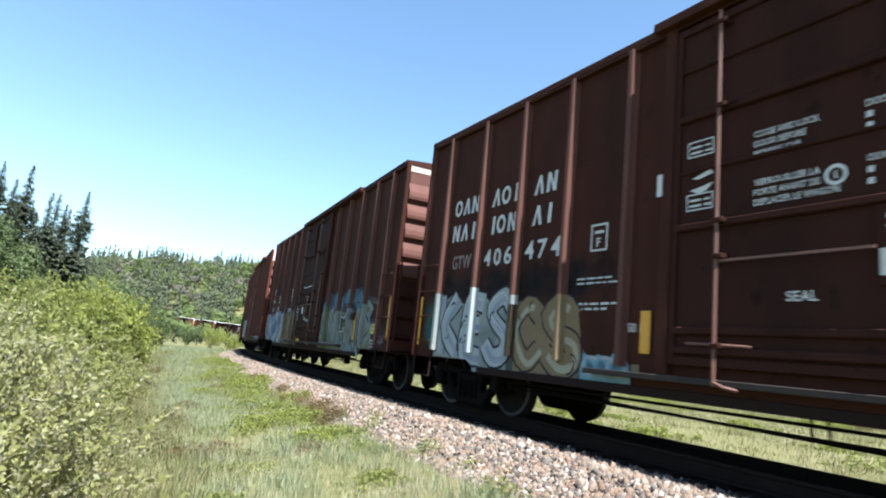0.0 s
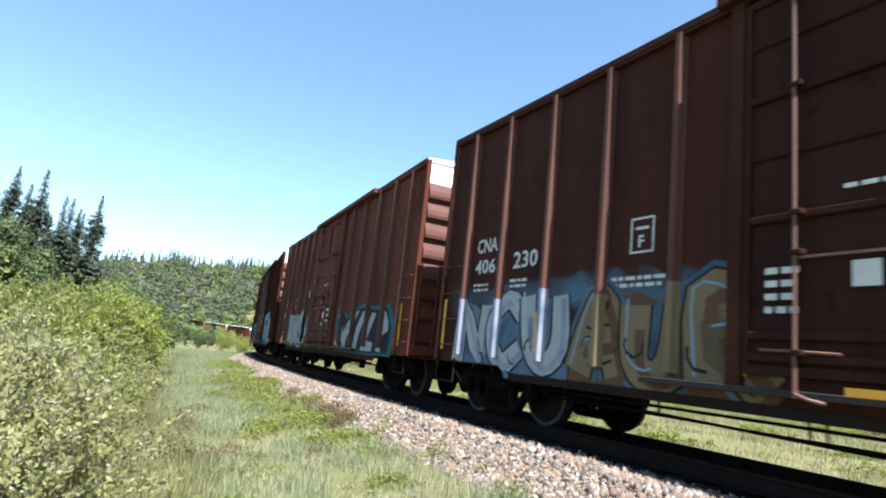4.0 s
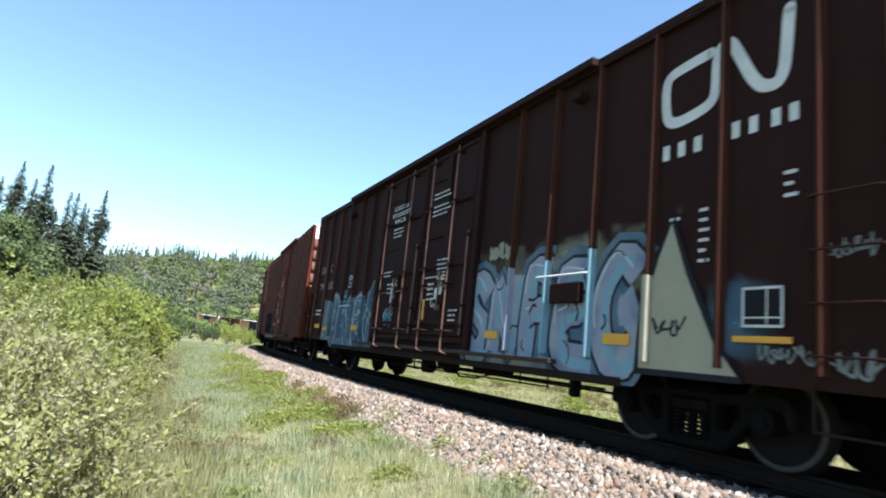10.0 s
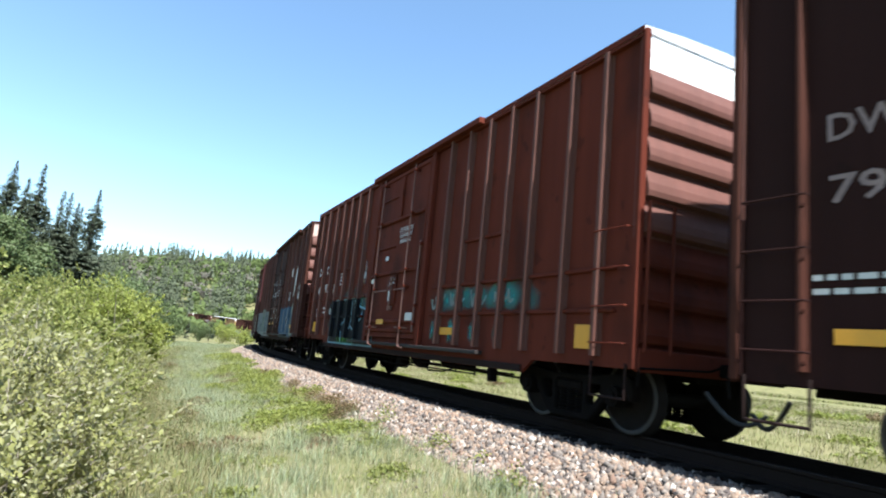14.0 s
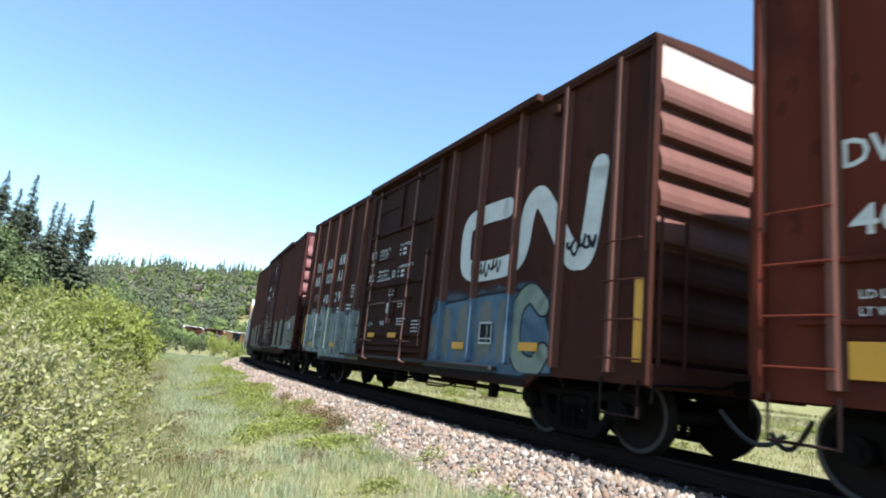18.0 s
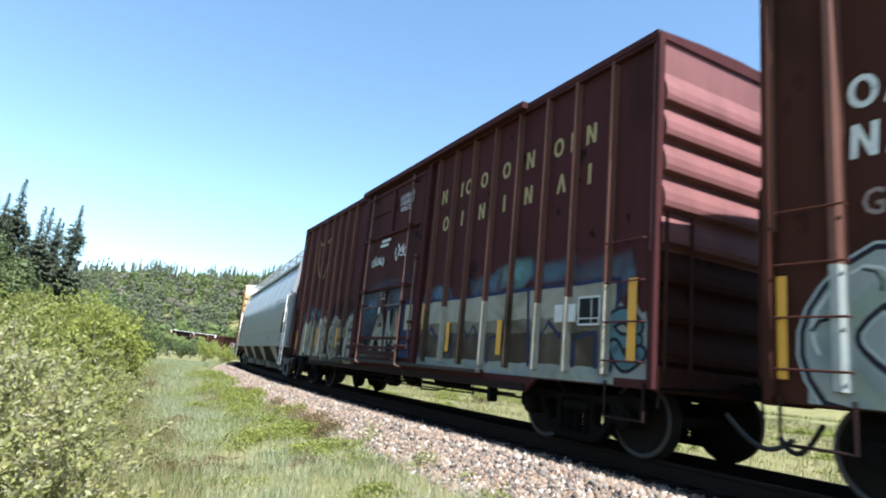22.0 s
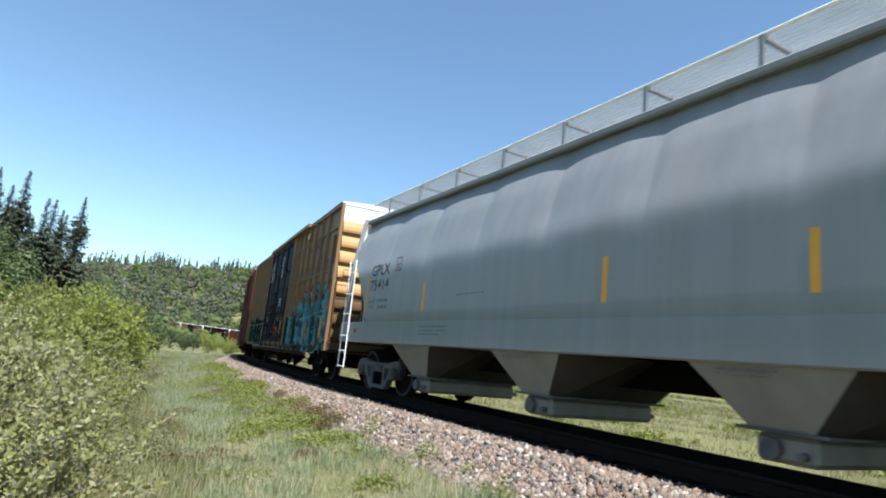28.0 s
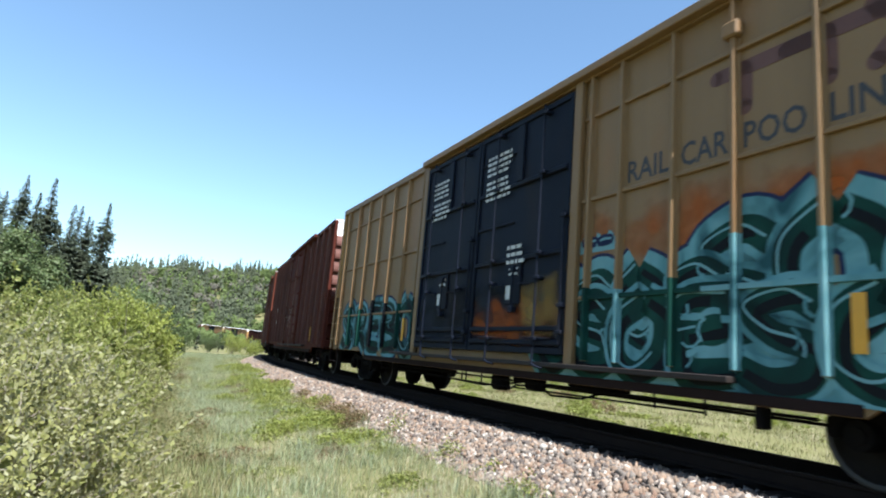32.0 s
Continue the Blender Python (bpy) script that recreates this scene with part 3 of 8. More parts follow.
def end_wall(root, L, sgn, material, white, lower, white_h=0.55, corner=None):
    """A pressed steel end in two panels, coloured as sunlit above and as shaded below: plate, deep horizontal
    corrugations, corner posts, a painted top panel.
    """
    x = sgn * L / 2
    lo, hi = sorted((x - sgn * 0.05, x))
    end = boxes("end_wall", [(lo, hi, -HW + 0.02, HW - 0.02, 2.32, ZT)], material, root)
    # lower panel and ribs darker: the next car's shade is in their paint
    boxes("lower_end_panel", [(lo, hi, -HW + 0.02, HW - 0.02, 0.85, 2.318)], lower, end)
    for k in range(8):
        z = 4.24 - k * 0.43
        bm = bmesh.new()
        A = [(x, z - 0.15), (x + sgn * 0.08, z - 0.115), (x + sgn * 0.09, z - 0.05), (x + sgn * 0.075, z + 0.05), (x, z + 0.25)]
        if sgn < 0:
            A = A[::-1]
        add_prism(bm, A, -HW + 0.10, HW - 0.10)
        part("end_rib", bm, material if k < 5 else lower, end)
    for sy in (-1, 1):
        lo2, hi2 = sorted((sy * (HW - 0.09), sy * (HW + 0.005)))
        lo, hi = sorted((x - sgn * 0.02, x + sgn * 0.06))
        boxes("corner_post", [(lo, hi, lo2, hi2, 0.80, ZT)], corner if corner is not M_DARK else M_BROWN, end, bevel=0.012)
    if white:
        lo, hi = sorted((x + sgn * 0.004, x + sgn * 0.012))
        boxes("end_top_panel", [(lo, hi, -HW + 0.09, HW - 0.09, ZT - white_h, ZT - 0.01)], white, end)
    lo, hi = sorted((x, x + sgn * 0.09))
    boxes("end_sill", [(lo, hi, -HW + 0.05, HW - 0.05, 0.78, 1.05)], lower, end, bevel=0.015)
    for k, (ya, yb) in ((1, (0.35, 0.95)), (2, (0.55, 1.0))):       # stencilled notes on the ribs
        z = 4.24 - k * 0.43
        for j, (a, b) in enumerate(((ya, ya + 0.24), (ya + 0.28, yb))):
            lo, hi = sorted((x + sgn * 0.0895, x + sgn * 0.094))
            boxes("end_stencil", [(lo, hi, a, b, z - 0.05, z - 0.015)], M_LETTER, end)
    # brake gear and ladder rails on the end
    xx = x + sgn * 0.12
    for y in (-HW + 0.10, -HW + 0.50):
        rods("end_ladder_rail", [[(xx, y, 1.0), (xx, y, 2.75)]], 0.022, lower, end)
    for z in (1.2, 1.6, 2.0, 2.4, 2.75):
        rods("ladder_rung", [[(xx, -HW + 0.10, z), (xx, -HW + 0.50, z)]], 0.012, lower, end)
    return end

def side_wall(root, L, q, material, sy, z_mid=0.61):
    """A side sheet with its sill dropped between the trucks."""
    a, b = L / 2, L / 2 - q - 0.7
    poly = [(-a, 0.80), (-b - 0.25, 0.80), (-b, z_mid), (b, z_mid), (b + 0.25, 0.80), (a, 0.80), (a, ZT), (-a, ZT)]
    bm = bmesh.new()
    y0, y1 = sorted((sy * (HW - 0.06), sy * (HW - 0.055 + 0.005)))
    add_prism(bm, poly, min(sy * (HW - 0.12), sy * (HW - 0.07)), max(sy * (HW - 0.12), sy * (HW - 0.07)))
    return part("side_wall", bm, material, root)

def roof(root, L, material):
    verts, faces = [], []
    prof = [(-HW - 0.005, ZT - 0.05), (-HW - 0.005, ZT + 0.03), (-0.75, ZT + 0.09), (0, ZT + 0.12), (0.75, ZT + 0.09), (HW + 0.005, ZT + 0.03), (HW + 0.005, ZT - 0.05)]
    m = len(prof)
    for x in (-L / 2 - 0.03, L / 2 + 0.03):
        for y, z in prof:
            verts.append((x, y, z))
    for i in range(m):
        faces.append((i, (i + 1) % m, m + (i + 1) % m, m + i))
    faces += [tuple(range(m))[::-1], tuple(range(m, 2 * m))]
    r = mesh_ob("roof", verts, faces, material, root)
    k = int(L / 1.25)
    for i in range(k):
        x = -L / 2 + (i + 0.5) * L / k
        rb = [(x - 0.04, x + 0.04, -HW + 0.4, HW - 0.4, ZT + 0.05, ZT + 0.125)]
        boxes("roof_rib", rb, material, r)
    return r

def bars(name, root, rects, material, y=-HW + 0.0, label=""):
    """Flat painted strokes on a side: rectangles (x, z, width, height, slant)."""
    if name != "stencil" and name != "plate_mark" and len(rects) > 1:
        return [bars(name, root, [r], material, y, label) for r in rects]
    verts, faces = [], []
    for x, z, w, h in rects:
        i = len(verts)
        verts += [(x, y, z), (x + w, y, z), (x + w, y, z + h), (x, y, z + h)]
        faces.append((i, i + 1, i + 2, i + 3))
    ob = mesh_ob(name, verts, faces, material, root, label)
    return tagged(ob, kind="stuff") if len(rects) > 1 else ob

SHEET = -HW + 0.07 - 0.003

def lettering(root, text, x, z, h, material, y=SHEET, width=None, label=""):
    cu = bpy.data.curves.new("lettering", "FONT")
    cu.body, cu.size, cu.offset = text, h / 0.69, 0.022 * h
    cu.resolution_u = 2
    tmp = new("lettering", cu)
    dg = bpy.context.evaluated_depsgraph_get()
    me = bpy.data.meshes.new_from_object(tmp.evaluated_get(dg))
    bpy.data.objects.remove(tmp)
    n = len(me.vertices)
    co = np.empty(n * 3)
    me.vertices.foreach_get("co", co)
    co = co.reshape(-1, 3)
    k = 1.0
    if width:
        k = width / max(1e-6, co[:, 0].max() - co[:, 0].min())
    out = np.column_stack([x + (co[:, 0] - co[:, 0].min()) * k, np.full(n, y), z + co[:, 1]])
    me.vertices.foreach_set("co", out.ravel())
    me.materials.clear()
    me.materials.append(material)
    me.update()
    ob = new("lettering", me)
    ob.parent = root
    return tagged(ob, label=label)

def spaced(root, text, x0, x1, z, h, material, y=SHEET):
    """Figures set apart from each other, spread from x0 to x1."""
    n = len(text)
    w = (x1 - x0) / (n + (n - 1) * 0.42)
    for i, ch in enumerate(text):
        k = 0.35 if ch == "1" else 1.0
        lettering(root, ch, x0 + i * 1.42 * w + (1 - k) * w / 2, z, h, material, y, w * k)

def stroke(verts, faces, pts, width, y, taper=0.0):
    """A flat ribbon along points in the side's plane; taper swells and thins it along its way."""
    P = [Vector(p) for p in pts]
    i0 = len(verts)
    last = max(1, len(P) - 1)
    for i, p in enumerate(P):
        d = (P[min(i + 1, len(P) - 1)] - P[max(i - 1, 0)])
        d = d.normalized() if d.length > 1e-6 else Vector((1, 0))
        nrm = Vector((-d.y, d.x)) * width / 2 * (1 + taper * math.cos(2.6 * math.pi * i / last))
        verts += [(p.x + nrm.x, y, p.y + nrm.y), (p.x - nrm.x, y, p.y - nrm.y)]
    for i in range(len(P) - 1):
        a = i0 + 2 * i
        faces.append((a, a + 1, a + 3, a + 2))
    for j, c in ((0, P[0]), (len(P) - 1, P[-1])) if not taper else ():     # round caps
        k0 = len(verts)
        for k in range(10):
            an = k * math.tau / 10
            verts.append((c.x + math.cos(an) * width / 2, y, c.y + math.sin(an) * width / 2))
        faces.append(tuple(range(k0, k0 + 10)))

def smooth_line(pts, n=7):
    """Catmull-Rom through a few points."""
    P = [Vector(p) for p in pts]
    P = [P[0] * 2 - P[1]] + P + [P[-1] * 2 - P[-2]]
    out = []
    for i in range(1, len(P) - 2):
        for k in range(n):
            t = k / n
            a, b, c, d = P[i - 1], P[i], P[i + 1], P[i + 2]
            out.append(0.5 * ((2 * b) + (c - a) * t + (2 * a - 5 * b + 4 * c - d) * t * t + (3 * b - a - 3 * c + d) * t ** 3))
    return out + [P[-2]]

# loose shapes without any reading: hooks, loops, wedges and waves
GLYPHS = [
    [[(0.95, 0.7), (0.6, 1.0), (0.1, 0.8), (0.35, 0.45), (0.95, 0.5)], [(0.2, 0.3), (0.55, 0.0), (0.95, 0.2)]],
    [[(0.1, 0.95), (0.3, 0.4), (0.15, 0.0)], [(0.45, 0.9), (0.6, 0.5), (0.95, 0.75)], [(0.5, 0.35), (0.75, 0.1), (0.55, 0.0)]],
    [[(0.05, 0.2), (0.3, 0.9), (0.6, 0.3), (0.95, 1.0)], [(0.45, 0.05), (0.9, 0.1)]],
    [[(0.1, 0.1), (0.2, 0.85), (0.6, 0.95), (0.55, 0.55), (0.3, 0.5)], [(0.7, 0.0), (0.95, 0.45), (0.8, 0.9)]],
    [[(0.5, 1.0), (0.15, 0.6), (0.5, 0.35), (0.9, 0.65), (0.65, 0.95)], [(0.1, 0.15), (0.5, 0.0), (0.95, 0.2)]],
    [[(0.1, 1.0), (0.25, 0.3), (0.6, 0.1), (0.9, 0.4), (0.7, 0.7)], [(0.95, 1.0), (0.55, 0.9)]],
    [[(0.05, 0.05), (0.15, 0.8), (0.45, 0.35), (0.55, 0.95), (0.9, 0.3)], [(0.75, 0.0), (0.95, 0.1)]],
    [[(0.3, 0.95), (0.05, 0.5), (0.4, 0.1), (0.75, 0.35), (0.45, 0.6)], [(0.6, 0.95), (0.95, 0.8), (0.9, 0.1)]]]
POSTS, SILL = {}, {}

def sprayed_feet(root, x0, x1, z1, coats, rnd):
    """The spray also covers the feet of the posts."""
    posts, pw, pd = POSTS.get(root.name, ((), 0, 0))
    for x in posts:
        if x0 - 0.05 < x < x1 + 0.05:
            post_bar("sprayed_post_foot", root, x, -1, 0.925, z1 - rnd.uniform(0.0, 0.22), pw, pd, rnd.choice(coats), 0.003)

# capital letters, each a few loose strokes in a unit box
LETTERS = dict(
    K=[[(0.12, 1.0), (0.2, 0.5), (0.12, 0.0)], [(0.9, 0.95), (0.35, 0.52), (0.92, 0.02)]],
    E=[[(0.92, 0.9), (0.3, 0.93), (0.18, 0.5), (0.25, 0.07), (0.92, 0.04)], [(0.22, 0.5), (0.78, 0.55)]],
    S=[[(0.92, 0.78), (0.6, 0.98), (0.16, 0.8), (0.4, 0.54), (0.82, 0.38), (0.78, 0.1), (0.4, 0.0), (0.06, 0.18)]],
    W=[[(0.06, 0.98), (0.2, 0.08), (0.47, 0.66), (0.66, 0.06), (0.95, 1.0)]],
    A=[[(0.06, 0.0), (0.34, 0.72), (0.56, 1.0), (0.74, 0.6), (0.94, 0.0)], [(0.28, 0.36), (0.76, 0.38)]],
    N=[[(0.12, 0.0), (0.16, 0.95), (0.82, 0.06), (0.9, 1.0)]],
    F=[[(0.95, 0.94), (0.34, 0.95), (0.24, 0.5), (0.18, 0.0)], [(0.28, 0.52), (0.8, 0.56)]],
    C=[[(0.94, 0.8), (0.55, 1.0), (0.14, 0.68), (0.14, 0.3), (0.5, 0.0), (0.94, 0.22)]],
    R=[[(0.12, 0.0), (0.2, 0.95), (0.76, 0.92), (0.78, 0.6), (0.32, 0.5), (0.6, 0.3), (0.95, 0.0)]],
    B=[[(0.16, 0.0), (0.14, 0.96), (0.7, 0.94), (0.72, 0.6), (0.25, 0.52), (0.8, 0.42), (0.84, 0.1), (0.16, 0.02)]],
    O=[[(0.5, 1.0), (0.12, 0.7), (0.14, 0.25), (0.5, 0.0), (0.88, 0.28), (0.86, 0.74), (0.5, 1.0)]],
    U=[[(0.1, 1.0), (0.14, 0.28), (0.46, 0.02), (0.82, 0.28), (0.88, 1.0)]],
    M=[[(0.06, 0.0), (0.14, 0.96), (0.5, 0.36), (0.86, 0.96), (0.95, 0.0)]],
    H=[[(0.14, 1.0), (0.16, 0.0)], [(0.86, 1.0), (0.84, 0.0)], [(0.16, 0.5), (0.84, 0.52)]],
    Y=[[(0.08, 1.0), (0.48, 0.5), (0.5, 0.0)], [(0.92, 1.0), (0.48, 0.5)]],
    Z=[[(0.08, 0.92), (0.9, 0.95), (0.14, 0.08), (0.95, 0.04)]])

def piece(root, x0, x1, z0, z1, forms, fill, line, weight=0.3, rim=0.07, back=None, layers=(), inner=None, shine=None, seed=1, label="sprayed graffiti piece", y=SHEET, overlap=1.16, sharp=3, feet=True):
    """A sprayed piece: a ground coat, halo coats, then fat letters with outlines, a shaded edge and thin highlights."""
    rnd = random.Random(seed)
    z0 -= 0.07
    W, H, n = x1 - x0, z1 - z0, len(forms)
    cw = W / n
    made = []
    for k, key in enumerate(forms):
        gx, gw = x0 + (k + 0.5) * cw - cw * overlap / 2, cw * overlap
        lean, zt, zb = rnd.uniform(-0.1, 0.1), z1 - rnd.uniform(0.0, 0.09) * H, z0 + rnd.uniform(0.0, 0.04) * H
        half = weight * 0.5
        for ln in LETTERS[key]:
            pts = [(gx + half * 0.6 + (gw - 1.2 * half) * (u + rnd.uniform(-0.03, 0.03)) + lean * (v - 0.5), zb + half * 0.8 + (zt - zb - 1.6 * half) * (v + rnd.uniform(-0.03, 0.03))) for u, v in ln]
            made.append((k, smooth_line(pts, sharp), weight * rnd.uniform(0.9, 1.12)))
    top = None
    drop = SILL.get(root.name, 0.0)
    def low(x):          # the paint ends at the sill, which is higher over the trucks
        return (0.635 if abs(x) < drop else 0.815) if y == SHEET and z0 < 0.9 else z0
    def lay(name, rows, material):
        nonlocal top
        v, f = [], []
        for sm, w, yy in rows:
            stroke(v, f, sm, w, yy, 0.12)
        v = [(a, b, max(c, low(a))) for a, b, c in v]
        ob = mesh_ob(name, v, f, material, top or root)
        if top is None:
            top = tagged(ob, label=label)
        else:
            tagged(ob, kind="stuff")
    if back:
        m = 40
        v = []
        for i in range(m + 1):
            u = i / m
            edge = min(1.0, u * 12, (1 - u) * 12) ** 0.6
            h = H * (0.22 + 0.62 * edge) + 0.05 * H * math.sin(u * n * 6.2 + seed) + 0.05 * H * (rnd.random() - 0.5)
            v += [(x0 - 0.06 + (W + 0.12) * u, y, low(x0 - 0.06 + (W + 0.12) * u)), (x0 - 0.06 + (W + 0.12) * u, y, z0 + max(0.08, h))]
        top = mesh_ob("graffiti", v, [(2 * i, 2 * i + 2, 2 * i + 3, 2 * i + 1) for i in range(m)], back, root, label)
    for j, (extra, coat) in enumerate(layers):
        lay("graffiti_halo", [(sm, w + extra, y - 0.0003 * (j + 1) - 0.00001 * i) for i, (k, sm, w) in enumerate(made)], coat)
    base = y - 0.0003 * (len(layers) + 1)
    lay("graffiti_outline", [(sm, w + rim, base - 0.0009 * i) for i, (k, sm, w) in enumerate(made)], line)
    lay("graffiti_fill", [(sm, w, base - 0.0009 * i - 0.0004) for i, (k, sm, w) in enumerate(made)], fill)
    if inner:
        lay("graffiti_shading", [([(p[0] + 0.22 * w, p[1] - 0.14 * w) for p in sm[len(sm) // 8:]], 0.34 * w, base - 0.0009 * i - 0.0006) for i, (k, sm, w) in enumerate(made)], inner)
    if shine:
        lay("graffiti_highlight", [([(p[0] - 0.3 * w, p[1] + 0.2 * w) for p in sm[: max(3, len(sm) * 2 // 3)]], 0.028, base - 0.0009 * i - 0.0007) for i, (k, sm, w) in enumerate(made)], shine)
    cuts = []
    for i, (k, sm, w) in enumerate(made):           # short inner lines and hooks
        for _ in range(2):
            p = sm[rnd.randrange(len(sm))]
            a, r = rnd.uniform(0, math.tau), w * rnd.uniform(0.25, 0.5)
            cuts.append(([Vector((p[0] + r * math.cos(a + b), p[1] + r * math.sin(a + b))) for b in (0, 0.6, 1.3, 2.1)], rnd.uniform(0.02, 0.04), base - 0.0009 * i - 0.0008))
    lay("graffiti_cut", cuts, line)
    if feet:
        sprayed_feet(root, x0, x1, z1, (fill, fill, back or fill, inner or fill), rnd)
    return top

def graffiti(root, x0, x1, z0, z1, fill, line, back=None, glyphs=(0, 1, 2, 0, 4), seed=1, weight=0.26, second=None, label="", ragged=0.25, outer=None, taper=0.0, rim=0.085, curls=True, feet=True):
    """A sprayed piece: a ragged ground coat, fat outlined letters and loose highlights, all flat on the side sheet."""
    rnd = random.Random(seed)
    H, W = z1 - z0, x1 - x0
    piece = None
    if back:
        n = 44
        verts, faces = [], []
        for i in range(n + 1):
            u = i / n
            x = x0 - 0.12 + (W + 0.24) * u
            edge = min(1, u * 9, (1 - u) * 9) ** 0.5
            top = z0 + H * (0.25 + 0.62 * edge) + ragged * 0.22 * (rnd.random() - 0.5) + 0.05 * math.sin(u * 23 + seed) + 0.06 * math.sin(u * W * 2.1 + 2 * seed)
            verts += [(x, SHEET, z0), (x, SHEET, max(z0 + 0.1, top))]
        for i in range(n):
            a = 2 * i
            faces.append((a, a + 2, a + 3, a + 1))
        piece = mesh_ob("graffiti", verts, faces, back, root, label or "sprayed graffiti piece")
    ov, of, fv, ff, hv, hf, sv, sf, xv, xf = [], [], [], [], [], [], [], [], [], []
    lift = 0.001
    n = len(glyphs)
    cw = W / n
    for k, g in enumerate(glyphs):
        gx, gw = x0 + k * cw - 0.04 * cw, cw * 1.10
        lean = rnd.uniform(-0.12, 0.12)
        for ln in GLYPHS[g]:
            pts = []
            for px, pz in ln:
                jx, jz = rnd.uniform(-0.05, 0.05), rnd.uniform(-0.05, 0.05)
                z = z0 + 0.16 + (H - 0.34) * (pz + jz)
                pts.append((gx + gw * (0.12 + 0.76 * (px + jx)) + lean * (pz - 0.5), z))
            sm = smooth_line(pts, 4 if taper else 7)
            w = weight * rnd.uniform(0.85, 1.2)
            lift += 0.0011
            if outer:
                stroke(xv, xf, sm, w + 3.2 * rim, SHEET + 0.0004, taper * 0.6)
            stroke(ov, of, sm, w + rim, SHEET - lift, taper * 0.8)
            stroke(fv, ff, sm, w, SHEET - lift - 0.0005, taper)
            if weight > 0.15 and curls:
                tip = Vector(sm[rnd.randrange(len(sm))])
                for j in range(2):
                    a = rnd.uniform(0, math.tau)
                    c = [tip + Vector((math.cos(a + b), math.sin(a + b))) * r * w for b, r in ((0, 0.1), (0.5, 0.6), (1.3, 0.9), (2.0, rnd.uniform(0.8, 1.5)))]
                    c = [p for p in c if z0 + 0.03 < p.y < z1]
                    if len(c) > 2:
                        curl = smooth_line(c)
                        stroke(ov, of, curl, rnd.uniform(0.022, 0.05), SHEET - 0.019)
                        stroke(hv, hf, [(p[0] + 0.03, p[1] + 0.012) for p in curl], 0.014, SHEET - 0.020)
                if rnd.random() < 0.5:
                    p = sm[0]
                    stroke(ov, of, [(p[0], p[1]), (p[0] + 0.004, p[1] - rnd.uniform(0.1, 0.3))], 0.014, SHEET - 0.019)
            lo = [(p[0] + 0.0, p[1]) for p in sm[len(sm) // 5: len(sm) * 4 // 5]]
            if second and rnd.random() < 0.75:
                stroke(sv, sf, [(p[0] + w * 0.18, p[1] - w * 0.12) for p in lo], w * 0.30, SHEET - lift - 0.0009)
    for vs in (ov, fv, hv, sv, xv):      # the sill cuts the paint off
        vs[:] = [(x, y, max(z, z0)) for x, y, z in vs]
    tagged(mesh_ob("graffiti_outline", ov, of, line, piece or root), kind="stuff")
    tagged(mesh_ob("graffiti_fill", fv, ff, fill, piece or root), kind="stuff")
    if xv:
        tagged(mesh_ob("graffiti_contour", xv, xf, outer, piece or root), kind="stuff")
    if hv:
        tagged(mesh_ob("graffiti_highlight", hv, hf, PAINT["white"], piece or root), kind="stuff")
    if second and sv:
        tagged(mesh_ob("graffiti_shading", sv, sf, second, piece or root), kind="stuff")
    if feet and H > 0.7 and weight > 0.15:
        sprayed_feet(root, x0, x1, z1, (fill, back or line, fill, second or fill), rnd)
    return piece

def mist(root, x0, x1, z0, z1, kind, y=SHEET + 0.0018):
    """A cloud of overspray on the side."""
    nx, nz = 6, 3
    v = [(x0 + (x1 - x0) * i / nx, y, z0 + (z1 - z0) * j / nz) for j in range(nz + 1) for i in range(nx + 1)]
    f = [(j * (nx + 1) + i, j * (nx + 1) + i + 1, (j + 1) * (nx + 1) + i + 1, (j + 1) * (nx + 1) + i) for j in range(nz) for i in range(nx)]
    return mesh_ob("overspray", v, f, HAZE[kind], root)

def flat_shape(root, pts, material, y=SHEET, name="graffiti_shape", edge=None, edge_w=0.05):
    """A flat painted outline filled with colour, with an optional drawn edge."""
    ob = mesh_ob(name, [(x, y, z) for x, z in pts], [tuple(range(len(pts)))], material, root)
    if edge:
        v, f = [], []
        stroke(v, f, pts + [pts[0]], edge_w, y - 0.0008)
        mesh_ob("graffiti_outline", v, f, edge, ob)
    return ob

def scribble(root, x, z, w, h, material, seed, t=0.022, loops=5, y=SHEET - 0.003):
    """A quick tag without any reading: one thin wandering line."""
    rnd = random.Random(seed)
    pts = []
    for i in range(4 * loops):
        a = i * 2.3 + rnd.uniform(-0.9, 0.9)
        k = rnd.uniform(0.45, 1.0)
        pts.append((x + w * i / (4 * loops) + 0.22 * h * k * math.cos(a), z + h * (0.5 + 0.5 * k * math.sin(a))))
    v, f = [], []
    stroke(v, f, smooth_line(pts), t, y)
    return mesh_ob("tag", v, f, material, root)

